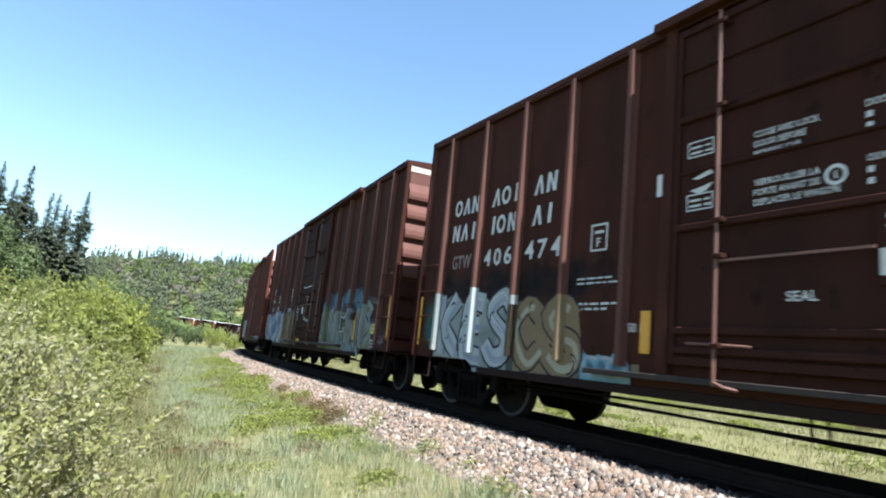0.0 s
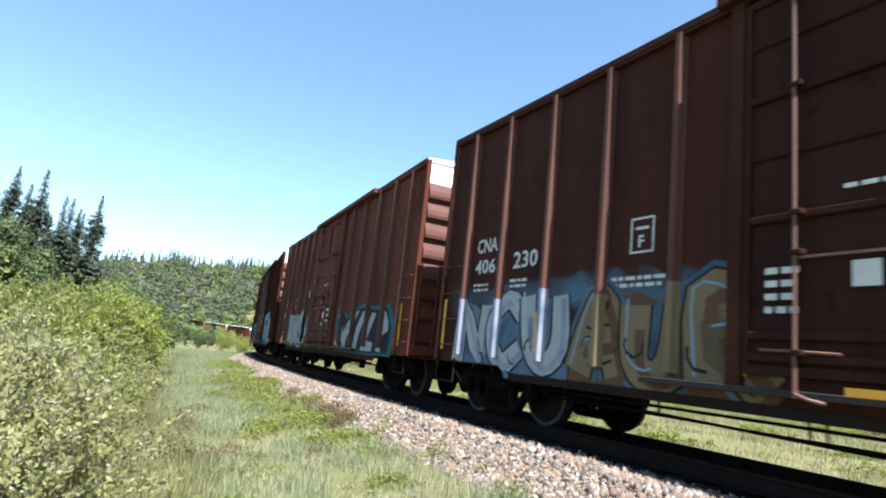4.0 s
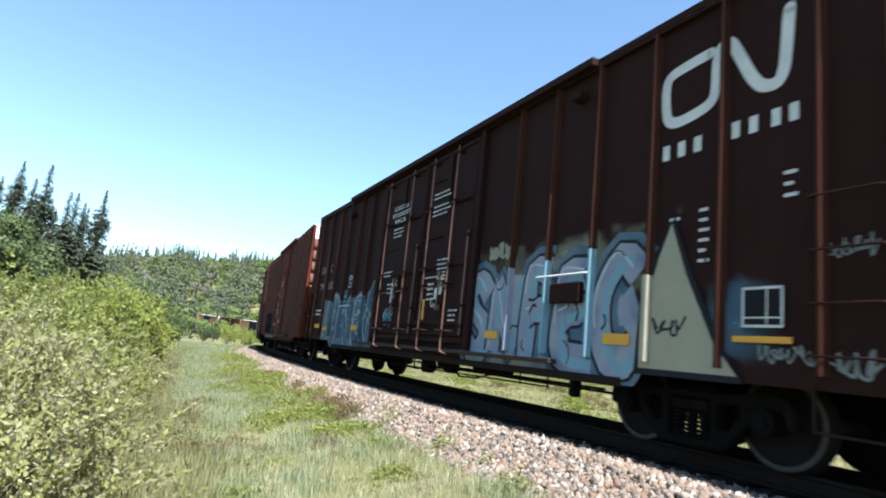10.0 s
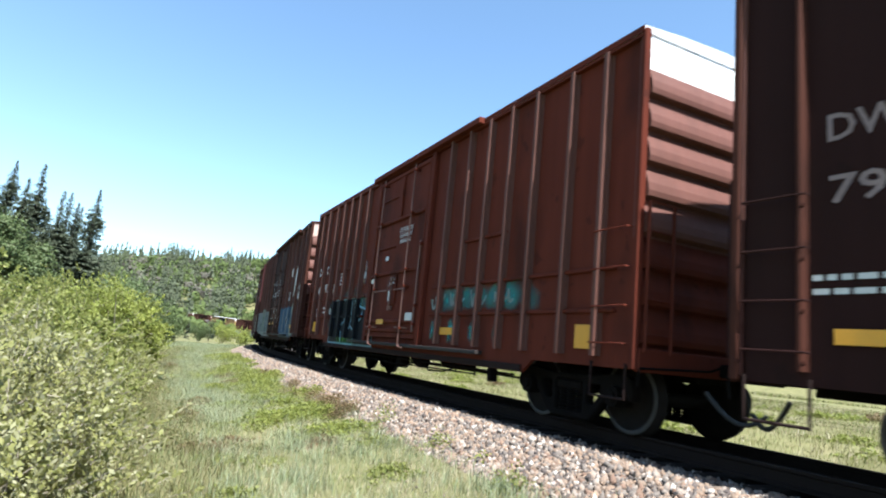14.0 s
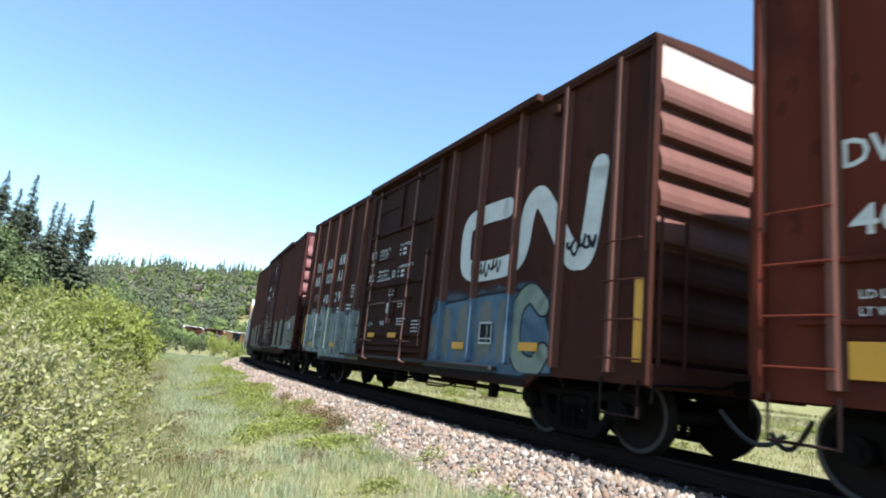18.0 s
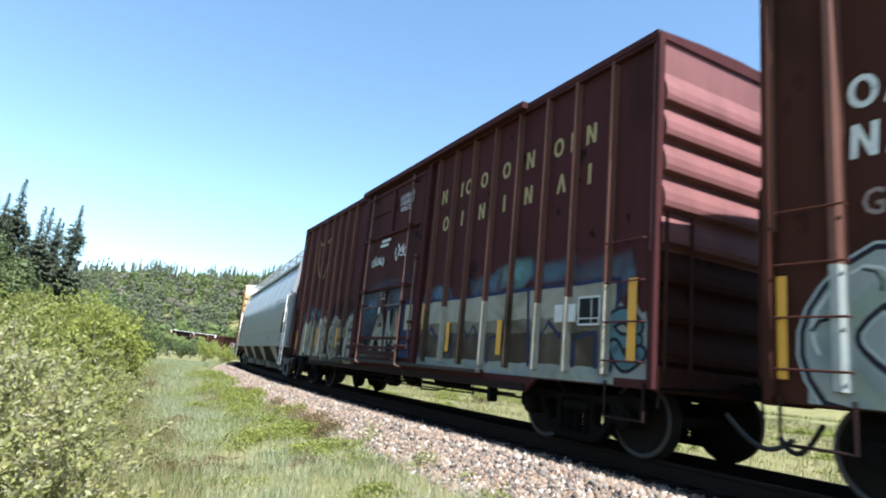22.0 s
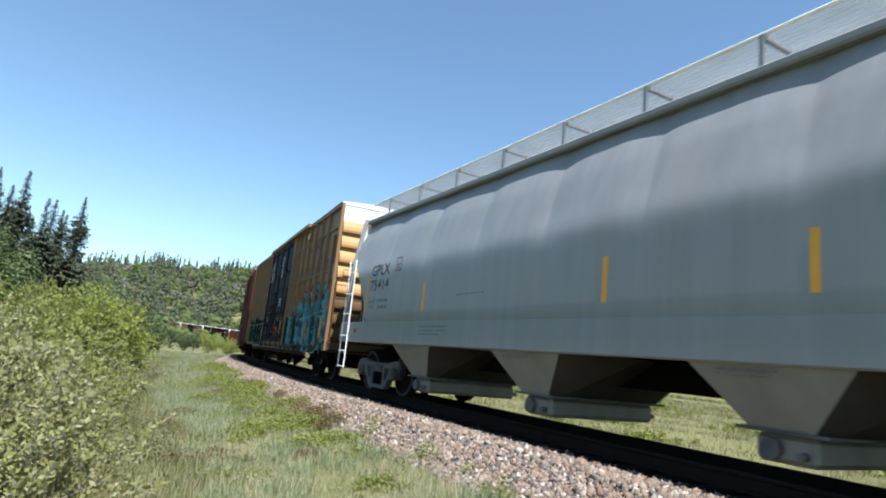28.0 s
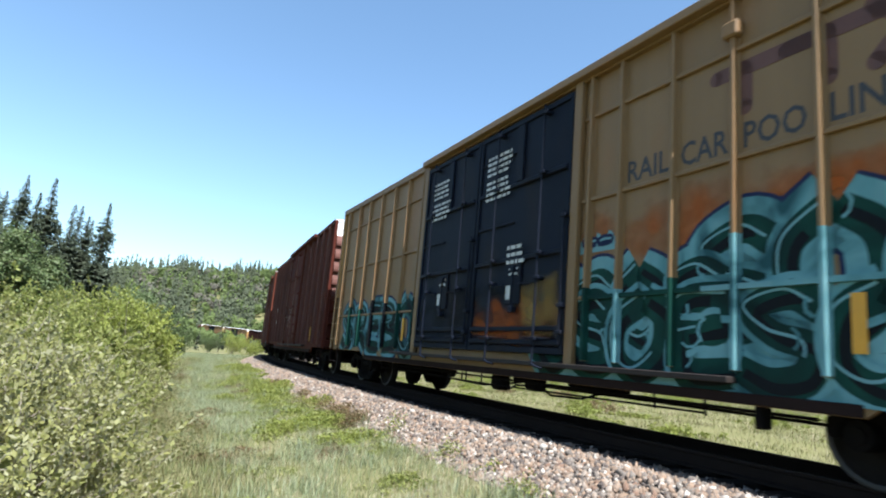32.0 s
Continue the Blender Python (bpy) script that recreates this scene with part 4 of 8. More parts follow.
def block_band(root, xs, top, seed):
    """Tall block letters side by side: cream above, stained lower down, over a grey skirt, with dark joints and a dark top line."""
    rnd = random.Random(seed)
    n = 48
    def edge(z, amount):
        wob = [rnd.uniform(-amount, amount) for _ in range(n + 1)]
        return [(xs[0] + (xs[-1] - xs[0]) * i / n, z + wob[i]) for i in range(n + 1)]
    lines = [edge(0.82, 0.0), edge(1.0, 0.012), edge(1.42, 0.022), edge(1.62, 0.02), edge(top, 0.012)]
    thing = None
    for lo, hi, coat in zip(lines, lines[1:], ("patch", "rustband", "midband", "creamtop")):
        v = [(x, SHEET, z) for x, z in lo] + [(x, SHEET, z) for x, z in hi]
        ob = mesh_ob("graffiti_coat" if thing else "graffiti", v, [(i, i + 1, n + 2 + i, n + 1 + i) for i in range(n)], PAINT[coat], thing or root, "" if thing else "band of cream and brown sprayed block letters")
        thing = thing or ob
    v, f = [], []
    stroke(v, f, [(x, z + 0.02) for x, z in lines[-1]], 0.05, SHEET - 0.0006)
    for k, x in enumerate(xs):
        lean = rnd.uniform(-0.06, 0.06)
        stroke(v, f, [(x + lean, top + 0.02), (x, 1.5), (x - lean, 0.98)], 0.06, SHEET - 0.0009 - 0.00005 * k)
    tagged(mesh_ob("graffiti_outline", v, f, PAINT["navy"], thing), kind="stuff")
    v, f = [], []
    for k, (a, b) in enumerate(zip(xs, xs[1:])):
        w = b - a
        pts = [(0.2, 0.98), (0.22, 1.36), (0.62, 1.4), (0.66, 1.0)] if k % 2 else [(0.08, 1.55), (0.38, 1.36), (0.58, 1.56), (0.92, 1.32)]
        stroke(v, f, [(a + w * (u + rnd.uniform(-0.04, 0.04)), z + rnd.uniform(-0.03, 0.03)) for u, z in pts], 0.06, SHEET - 0.0013 - 0.00005 * k, 0.2)
    tagged(mesh_ob("graffiti_cut", v, f, PAINT["navy"], thing), kind="stuff")
    sprayed_feet(root, xs[0], xs[-1], top, [PAINT[k] for k in ("creamtop", "creamtop", "midband", "rustband")], rnd)
    return thing

def panel_door(root, x0, x1, material, bars_at, rails=(1.10, 1.30, 2.40, 3.04, 3.64, 4.24), z0=0.98, z1=4.80, mid=True, y=-HW, rod_paint=None):
    """A plug door: a leaf with pressed frame, cross rails, lock plate and lever, lock rods with guides and hinged arms."""
    rod_paint = rod_paint or M_ROD
    door = boxes("door", [(x0, x1, y + 0.005, y + 0.06, z0, z1)], material, root)
    fr = [(x0, x0 + 0.07, y - 0.03, y + 0.004, z0, z1), (x1 - 0.07, x1, y - 0.03, y + 0.004, z0, z1), (x0 + 0.07, x1 - 0.07, y - 0.03, y + 0.004, z0, z0 + 0.09), (x0 + 0.07, x1 - 0.07, y - 0.03, y + 0.004, z1 - 0.09, z1)]
    for it in fr:
        boxes("door_frame", [it], material, door, bevel=0.006)
    xm = (x0 + x1) / 2
    for k, z in enumerate(rails):
        short = k in (3, 5) and mid          # light stiffeners stop at the middle stile
        boxes("door_rail", [(x0 + 0.07, (xm - 0.10) if short else x1 - 0.07, y - (0.03 if short else 0.055), y + 0.004, z, z + (0.04 if short else 0.075))], material, door, bevel=0.012)
    if mid:
        boxes("door_stile", [(xm - 0.09, xm + 0.09, y - 0.045, y + 0.003, 3.72, z1 - 0.1)], material, door, bevel=0.012)
        boxes("lock_plate", [(xm - 0.2, xm + 0.2, y - 0.035, y + 0.003, 1.72, 2.39)], material, door, bevel=0.008)
        boxes("plate_label", [(xm - 0.18, xm - 0.06, y - 0.0385, y - 0.036, 1.80, 2.02)], M_LETTER, door)
        for dz in (0.0, 0.09):               # a curved stencil over the lever
            bm = bmesh.new()
            for k in range(7):
                a = -0.6 + 0.2 * k
                px, pz = xm + 0.17 * math.sin(a) * 1.1, 2.20 - dz + 0.08 * math.cos(a)
                add_box(bm, px - 0.019, px + 0.019, y - 0.0385, y - 0.036, pz, pz + 0.035)
            tagged(part("stencil", bm, M_LETTER, door), kind="stuff")
        rods("lock_lever", [[(xm + 0.02, y - 0.06, 2.30), (xm + 0.06, y - 0.075, 2.05), (xm + 0.05, y - 0.09, 1.62)]], 0.018, rod_paint, door)
        boxes("lever_bracket", [(xm - 0.03, xm + 0.08, y - 0.09, y - 0.02, 2.24, 2.33)], rod_paint, door, bevel=0.01)
        boxes("lever_bracket", [(xm - 0.0, xm + 0.11, y - 0.11, y - 0.02, 1.58, 1.68)], rod_paint, door, bevel=0.01)
        for a, b in ((bars_at[0], xm - 0.2), (xm + 0.2, bars_at[-1])):
            boxes("cross_rod", [(a, b, y - 0.085, y - 0.06, 2.02, 2.045)], rod_paint, door)
        xe = x1 - 0.05
        rods("edge_lock_bar", [[(xe, y - 0.07, 1.12), (xe, y - 0.07, 3.0)]], 0.02, rod_paint, door, n=8)
        for z in (1.25, 1.62, 2.9):
            boxes("rod_guide", [(xe - 0.06, xe + 0.07, y - 0.10, y - 0.0, z, z + 0.06)], material, door, bevel=0.01)
    for xb in bars_at:
        rods("lock_rod", [[(xb, y - 0.10, 0.80), (xb, y - 0.10, z1 - 0.02)]], 0.018, rod_paint, door, n=8)
        for z in (1.16, 2.05, 2.42, 3.66, 4.62):
            boxes("rod_guide", [(xb - 0.035, xb + 0.075, y - 0.13, y - 0.0, z, z + 0.055)], material, door, bevel=0.01)
        rods("crank_arm", [[(xb, y - 0.10, 0.84), (xb + 0.12, y - 0.12, 0.80), (xb + 0.24, y - 0.08, 0.78)]], 0.018, rod_paint, door)
        rods("bottom_rod", [[(xb - 0.34, y - 0.07, 1.205), (xb, y - 0.085, 1.20)], [(xb, y - 0.085, 1.20), (xb + 0.36, y - 0.07, 1.19)]], 0.014, rod_paint, door)
    return door

def ring_mark(root, x, z, r, y):
    v, f = [], []
    stroke(v, f, [(x + r * math.cos(k * math.tau / 20), z + r * math.sin(k * math.tau / 20)) for k in range(21)], 0.4 * r, y)
    mesh_ob("ring_mark", v, f, M_LETTER, root)
    bars("ring_mark", root, [(x - 0.1 * r, z - 0.45 * r, 0.2 * r, 0.9 * r)], M_LETTER, y)

def bilingual_notes(root, x, dx, y):
    """Door notes in two languages: lock the door, and the size of its opening."""
    for i, (w, k) in enumerate((("CLOSE AND LOCK", 0.62), ("DOOR BEFORE", 0.5), ("MOVING CAR", 0.46))):
        lettering(root, w, x, 3.26 - 0.1 * i, 0.062, M_LETTER, y, k)
    for i, (w, k) in enumerate((("VERROUILLER LA", 0.62), ("PORTE AVANT DE", 0.62), ("DEPLACER LE WAGON", 0.78))):
        lettering(root, w, x, 2.76 - 0.1 * i, 0.062, M_LETTER, y, k)
    lettering(root, "DOOR OPENING", x + dx, 3.27, 0.062, M_LETTER, y, 0.54)
    lettering(root, "OUVERTURE DE PORTE", x + dx, 2.78, 0.062, M_LETTER, y, 0.78)
    for z in (3.17, 3.07, 2.68, 2.58):
        bars("stencil", root, [(x + dx, z, 0.05, 0.055), (x + dx + 0.17, z, 0.17, 0.055)], M_LETTER, y)

def post_bar(name, root, x, sy, z0, z1, w, d, material, grow=0.0):
    """A pressed hat-section post on a side: wide foot flanges, sloping cheeks, a flat crown."""
    y0, y1 = HW - 0.07, HW - 0.07 + d + grow
    a, b = w / 2 + grow, w / 3.2 + grow
    sec = [(-a, y0), (-a, y0 + 0.012 + grow), (-b - 0.004, y0 + 0.016 + grow), (-b + 0.008, y1 - 0.008), (-b + 0.02, y1), (b - 0.02, y1), (b - 0.008, y1 - 0.008), (b + 0.004, y0 + 0.016 + grow), (a, y0 + 0.012 + grow), (a, y0)]
    n = len(sec)
    verts = [(x + u, sy * v, z) for z in (z0, z1) for u, v in sec]
    faces = [(i, (i + 1) % n, n + (i + 1) % n, n + i) for i in range(n)] + [tuple(range(n)), tuple(range(2 * n - 1, n - 1, -1))]
    return mesh_ob(name, verts, faces if sy < 0 else [f[::-1] for f in faces], material, root)

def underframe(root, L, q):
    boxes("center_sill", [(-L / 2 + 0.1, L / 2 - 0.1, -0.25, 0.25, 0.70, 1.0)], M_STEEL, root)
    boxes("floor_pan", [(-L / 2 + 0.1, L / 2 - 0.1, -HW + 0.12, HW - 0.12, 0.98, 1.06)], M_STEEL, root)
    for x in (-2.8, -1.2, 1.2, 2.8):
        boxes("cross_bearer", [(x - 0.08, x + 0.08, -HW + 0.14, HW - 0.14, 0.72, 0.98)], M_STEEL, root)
    bm = bmesh.new()
    add_rod(bm, (1.6, -0.75, 0.66), (2.6, -0.75, 0.66), 0.16, 12)
    part("air_reservoir", bm, M_STEEL, root)
    boxes("brake_cylinder", [(0.2, 0.7, -0.95, -0.65, 0.52, 0.76)], M_STEEL, root, bevel=0.05)
    b = L / 2 - q - 1.2
    rods("brake_rod", [[(-b, -0.9, 0.50), (-0.6, -1.0, 0.40), (0.3, -0.8, 0.52)], [(0.7, -0.8, 0.50), (b, -0.9, 0.50)]], 0.018, M_STEEL, root)
    rods("train_line_pipe", [[(-b, -1.18, 0.55), (b, -1.18, 0.55)]], 0.018, M_STEEL, root)
    rods("train_line_pipe", [[(-b + 0.2, -1.18, 0.46), (-0.2, -1.18, 0.44), (b - 1.2, -1.18, 0.47)]], 0.013, M_STEEL, root)
    for x in (-b + 0.3, -b + 1.3, -b + 2.1, -1.1, -0.95, -0.4, 1.3, b - 1.9, b - 1.2):
        rods("pipe_hanger", [[(x, -1.18, 0.66), (x + 0.02, -1.18, 0.44)]], 0.014, M_STEEL, root)
    boxes("control_valve", [(-0.15, 0.15, -1.15, -0.9, 0.36, 0.64)], M_STEEL, root, bevel=0.05)
    boxes("control_valve", [(0.75, 1.1, -1.1, -0.85, 0.42, 0.66)], M_STEEL, root, bevel=0.06)
    for x in (-b - 0.1, b - 0.5):
        boxes("jacking_pad", [(x, x + 0.09, -1.36, -1.2, 0.40, 0.68)], M_STEEL, root, bevel=0.02)
    rods("valve_pipe", [[(0.1, -1.0, 0.45), (0.4, -1.12, 0.40), (0.6, -1.12, 0.48), (0.95, -1.0, 0.5)], [(1.1, -1.0, 0.5), (1.5, -1.1, 0.40), (2.2, -1.12, 0.42), (2.6, -0.9, 0.58)]], 0.016, M_STEEL, root)

def boxcar(label, L, q, paint, posts, door, lock_rods, two_doors=False, white=None, steel=None, kink=None, split=None, rail_z=(), door_paint=None, post_w=0.15, post_d=0.10, yellow=(), post_paint=None, end_paint=None, roof_paint=None, white_h=0.55, end_shade=None):
    root = new("boxcar")
    tagged(root, label=label, category="boxcar", group="freight train")
    steel = steel or M_STEEL
    wheels = []
    POSTS[root.name] = (posts, post_w, post_d)
    SILL[root.name] = L / 2 - q - 0.5
    for sy in (-1, 1):
        side_wall(root, L, q, paint, sy)
        for x in posts:
            # the end-ward posts stop short of the sill where the steps are
            post_bar("side_post", root, x, sy, 0.92, ZT - 0.06, post_w, post_d, post_paint or M_POST)
        lo, hi = sorted((sy * (HW - 0.07), sy * (HW + 0.004)))
        lo3, hi3 = sorted((sy * (HW + 0.006), sy * (HW + 0.014)))
        boxes("eave_strip", [(-L / 2 - 0.03, L / 2 + 0.03, lo3, hi3, ZT - 0.052, ZT + 0.034)], paint, root)
        boxes("top_rail", [(-L / 2, L / 2, lo, hi, ZT - 0.10, ZT - 0.055)], paint, root)
        lo, hi = sorted((sy * (HW - 0.07), sy * (HW - 0.04)))
        b = L / 2 - q - 0.7
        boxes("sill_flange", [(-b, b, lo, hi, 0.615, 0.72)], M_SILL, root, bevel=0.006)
    for z, xa, xb in rail_z:
        boxes("belt_rail", [(xa, xb, -HW + 0.02, -HW + 0.07, z, z + 0.05)], paint, root, bevel=0.008)
    if kink:
        boxes("door_header", [(kink[0], kink[1], -HW - 0.12, -HW + 0.06, ZT - 0.07, ZT + 0.05)], paint, root, bevel=0.01)
    boxes("door_track", [(door[0] - 1.2, door[1] + (2.6 if kink else 1.2), -HW - 0.09, -HW + 0.05, 0.80, 0.865)], M_TRACKLIP, root, bevel=0.008)
    x0, x1 = door
    dp = door_paint or paint
    if two_doors:
        xm = split if split is not None else (x0 + x1) / 2
        panel_door(root, x0, xm - 0.02, dp, lock_rods[:2], mid=True, rod_paint=door_paint)
        panel_door(root, xm + 0.02, x1, dp, lock_rods[2:], mid=True, rod_paint=door_paint)
    else:
        panel_door(root, x0, x1, dp, lock_rods)
    for x in (x0 - 0.10, x1 + 0.10):
        boxes("door_post", [(x - 0.08, x + 0.08, -HW - 0.03, -HW + 0.07, 0.80, ZT - 0.06)], paint, root, bevel=0.012)
    roof(root, L, roof_paint or M_ROOF)
    end_wall(root, L, 1, end_paint or M_ENDPAINT, white, end_shade or paint, white_h, paint)
    end_wall(root, L, -1, end_paint or M_ENDPAINT, white, end_shade or paint, white_h, paint)
    for sgn in (-1, 1):
        xa, xb = sorted((sgn * (L / 2 - 0.08), sgn * (L / 2 - 0.66)))
        ladder(root, xa, xb, (1.08, 1.52, 1.98, 2.46), -HW + 0.02, paint)
        coupler(root, L, sgn)
        make_truck(root, sgn * (L / 2 - q), steel, wheels)
    for x, z, w, h in yellow:
        bars("reflector", root, [(x, z, w, h)], M_YELLOW, SHEET - 0.027)
    underframe(root, L, q)
    CARS.append((root, L, q, wheels))
    return root

def spread(a, b, n):
    return [a + (b - a) * i / (n - 1) for i in range(n)]

def small_print(root, x, z, rows, w, h=0.045, gap=0.085, material=None, seed=0, y=SHEET):
    """Stencilled lines too small to read: words as short bars."""
    rnd = random.Random(seed)
    rects = []
    for r in range(rows):
        u = x
        end = x + w * rnd.uniform(0.75, 1.0)
        while u < end:
            k = rnd.uniform(0.06, 0.17)
            rects.append((u, z - r * gap, min(k, end - u + 0.02), h))
            u += k + 0.035
    return bars("stencil", root, rects, material or M_LETTER, y)

def plate_sign(root, x, z, s=0.36, letter="F", material=None):
    m = material or M_LETTER
    t = 0.025
    if not letter:       # a dark consolidated stencil plate, wider than high
        y = SHEET - 0.027
        bars("stencil_plate", root, [(x, z, s, s * 0.85)], M_INKPLATE, y)
        bars("plate_mark", root, [(x, z, s, t), (x, z + s * 0.85, s, t), (x, z, t, s * 0.85), (x + s - t, z, t, s * 0.88), (x + 0.6 * s, z, t * 0.6, s * 0.85), (x, z + 0.2 * s, s, t * 0.6)], m, y - 0.002)
        return
    bars("plate_mark", root, [(x, z, s, t), (x, z + s * 1.15, s, t), (x, z, t, s * 1.15), (x + s - t, z, t, s * 1.15)], m, SHEET - 0.001)
    if letter:
        lettering(root, letter, x + s * 0.36, z + s * 0.2, s * 0.4, m, SHEET - 0.001)
        bars("stencil", root, [(x + s * 0.22, z + s * 0.8, s * 0.55, 0.035)], m, SHEET - 0.001)

def block_word(root, spec, z, h, material, w=0.2, slant=0.0, kinds=""):
    """A company name as plain shapes, one for each letter: b block, t wedge, o ring, i bar, n slanted pair."""
    for j, x in enumerate(spec):
        kind = kinds[j] if j < len(kinds) else "b"
        x2 = x + 0.08 * w
        W = 0.92 * w
        def quad(u0, u1, v0=0.0, v1=1.0):
            return [(x2 + u0 * W + slant * v0, z + v0 * h), (x2 + u1 * W + slant * v0, z + v0 * h), (x2 + u1 * W + slant * v1, z + v1 * h), (x2 + u0 * W + slant * v1, z + v1 * h)]
        if kind == "t":
            shapes = [[(x2, z), (x2 + 0.27 * W, z), (x2 + 0.5 * W + slant * 0.5, z + 0.62 * h), (x2 + 0.38 * W + slant, z + h)], [(x2 + 0.73 * W, z), (x2 + W, z), (x2 + 0.62 * W + slant, z + h), (x2 + 0.38 * W + slant, z + h), (x2 + 0.5 * W + slant * 0.5, z + 0.62 * h)]]
        elif kind == "i":
            shapes = [quad(0.32, 0.62)]
        elif kind == "n":
            shapes = [quad(0.0, 0.28), quad(0.68, 0.96), [(x2 + 0.28 * W + slant * 0.6, z + 0.65 * h), (x2 + 0.28 * W + slant, z + h), (x2 + 0.68 * W + slant * 0.4, z + 0.35 * h), (x2 + 0.68 * W, z)]]
        elif kind == "o":
            ring = []
            for k in range(12):
                a = k * math.tau / 12
                ring.append((x2 + W / 2 + 0.42 * W * math.cos(a) + slant / 2, z + h / 2 + 0.42 * h * math.sin(a)))
            v, f = [], []
            stroke(v, f, ring + ring[:1], 0.26 * W, SHEET)
            mesh_ob("letter_block", v, f, material, root)
            continue
        else:
            shapes = [quad(0.0, 0.85)]
        v, f = [], []
        for sh in shapes:
            f.append(tuple(range(len(v), len(v) + len(sh))))
            v += [(px, SHEET, pz) for px, pz in sh]
        mesh_ob("letter_block", v, f, material, root)

# ---- the train, front to rear ----
P50 = [-6.84, -5.78, -4.66, -3.54, -2.42, 2.42, 3.54, 4.66, 5.78, 6.84]
def car_a():
    c = boxcar("dark brown double-door boxcar with graffiti and white lettering", 16.47, 1.43, M_BROWN, [-7.5, -6.35, -5.27, -4.2, -3.12, 3.12, 4.2, 5.27, 6.35, 7.5], (-2.40, 2.0), (-1.8, 1.2), kink=(-2.7, 5.0), door_paint=M_SHADEBROWN,
               yellow=[(-2.84, 1.08, 0.14, 0.48), (-8.2, 1.0, 0.1, 0.9)])
    block_word(c, [-7.30, -7.02, -6.74, -6.12, -5.86, -5.58], 3.33, 0.30, M_LETTER, 0.24, 0.02, "otntoi")
    block_word(c, [-5.02, -4.74], 3.33, 0.30, M_LETTER, 0.24, 0.02, "tn")
    block_word(c, [-7.30, -7.02, -6.74, -6.14, -5.94, -5.64, -5.02, -4.74], 2.86, 0.30, M_LETTER, 0.24, 0.02, "ntiionti")
    lettering(c, "GTW", -7.2, 2.36, 0.23, M_GHOST, width=0.6)
    spaced(c, "406", -6.2, -5.45, 2.34, 0.27, M_LETTER)
    spaced(c, "474", -5.12, -4.32, 2.36, 0.27, M_LETTER)
    plate_sign(c, -3.74, 2.34, 0.29)
    small_print(c, -3.95, 1.98, 2, 0.8, 0.022, 0.06, seed=1)
    small_print(c, -4.1, 1.65, 2, 0.85, 0.028, 0.065, seed=2)
    mist(c, -7.9, -3.2, 1.55, 2.45, "night")
    piece(c, -7.5, -5.25, 0.80, 2.02, "KES", PAINT["pale"], PAINT["ink"], 0.27, 0.075, back=PAINT["greymix"], inner=PAINT["lilac"], shine=PAINT["white"], seed=4)
    piece(c, -5.3, -3.85, 0.80, 1.86, "CS", PAINT["tan"], PAINT["ink"], 0.26, 0.06, back=PAINT["tan"], inner=PAINT["cream"], seed=44)
    mist(c, -8.05, -7.3, 0.9, 1.9, "teal")
    graffiti(c, -3.75, -3.1, 0.72, 1.1, PAINT["sky"], PAINT["pale"], PAINT["sky"], (6,), 5, 0.12)
    bilingual_notes(c, -1.47, 1.0, -HW - 0.004)
    ring_mark(c, -0.72, 2.72, 0.08, -HW - 0.004)
    for z in (3.22, 2.62):
        bars("plate_mark", c, [(-2.24, z, 0.32, 0.015), (-2.24, z + 0.17, 0.32, 0.015), (-2.24, z, 0.015, 0.17), (-1.935, z, 0.015, 0.17)], M_LETTER, -HW - 0.004)
        small_print(c, -2.2, z + 0.1, 2, 0.24, 0.025, 0.06, seed=5, y=-HW - 0.004)
    flat_shape(c, [(-2.18, 2.98), (-1.95, 3.05), (-1.92, 3.0), (-2.1, 2.96)], M_LETTER, -HW - 0.004, "torn_sticker")
    flat_shape(c, [(-2.2, 2.85), (-1.92, 2.9), (-2.0, 2.82), (-2.1, 2.8)], M_LETTER, -HW - 0.004, "torn_sticker")
    bars("sticker", c, [(-2.62, 2.85, 0.07, 0.26)], M_LETTER, -HW - 0.034)
    bars("sticker", c, [(-2.95, 0.86, 0.12, 0.09)], PAINT["tan"], SHEET - 0.03)
    lettering(c, "SEAL", -1.15, 1.62, 0.09, M_LETTER, y=-HW - 0.004)
    lettering(c, "50 K", -3.06, 1.32, 0.1, M_LETTER)
    return c

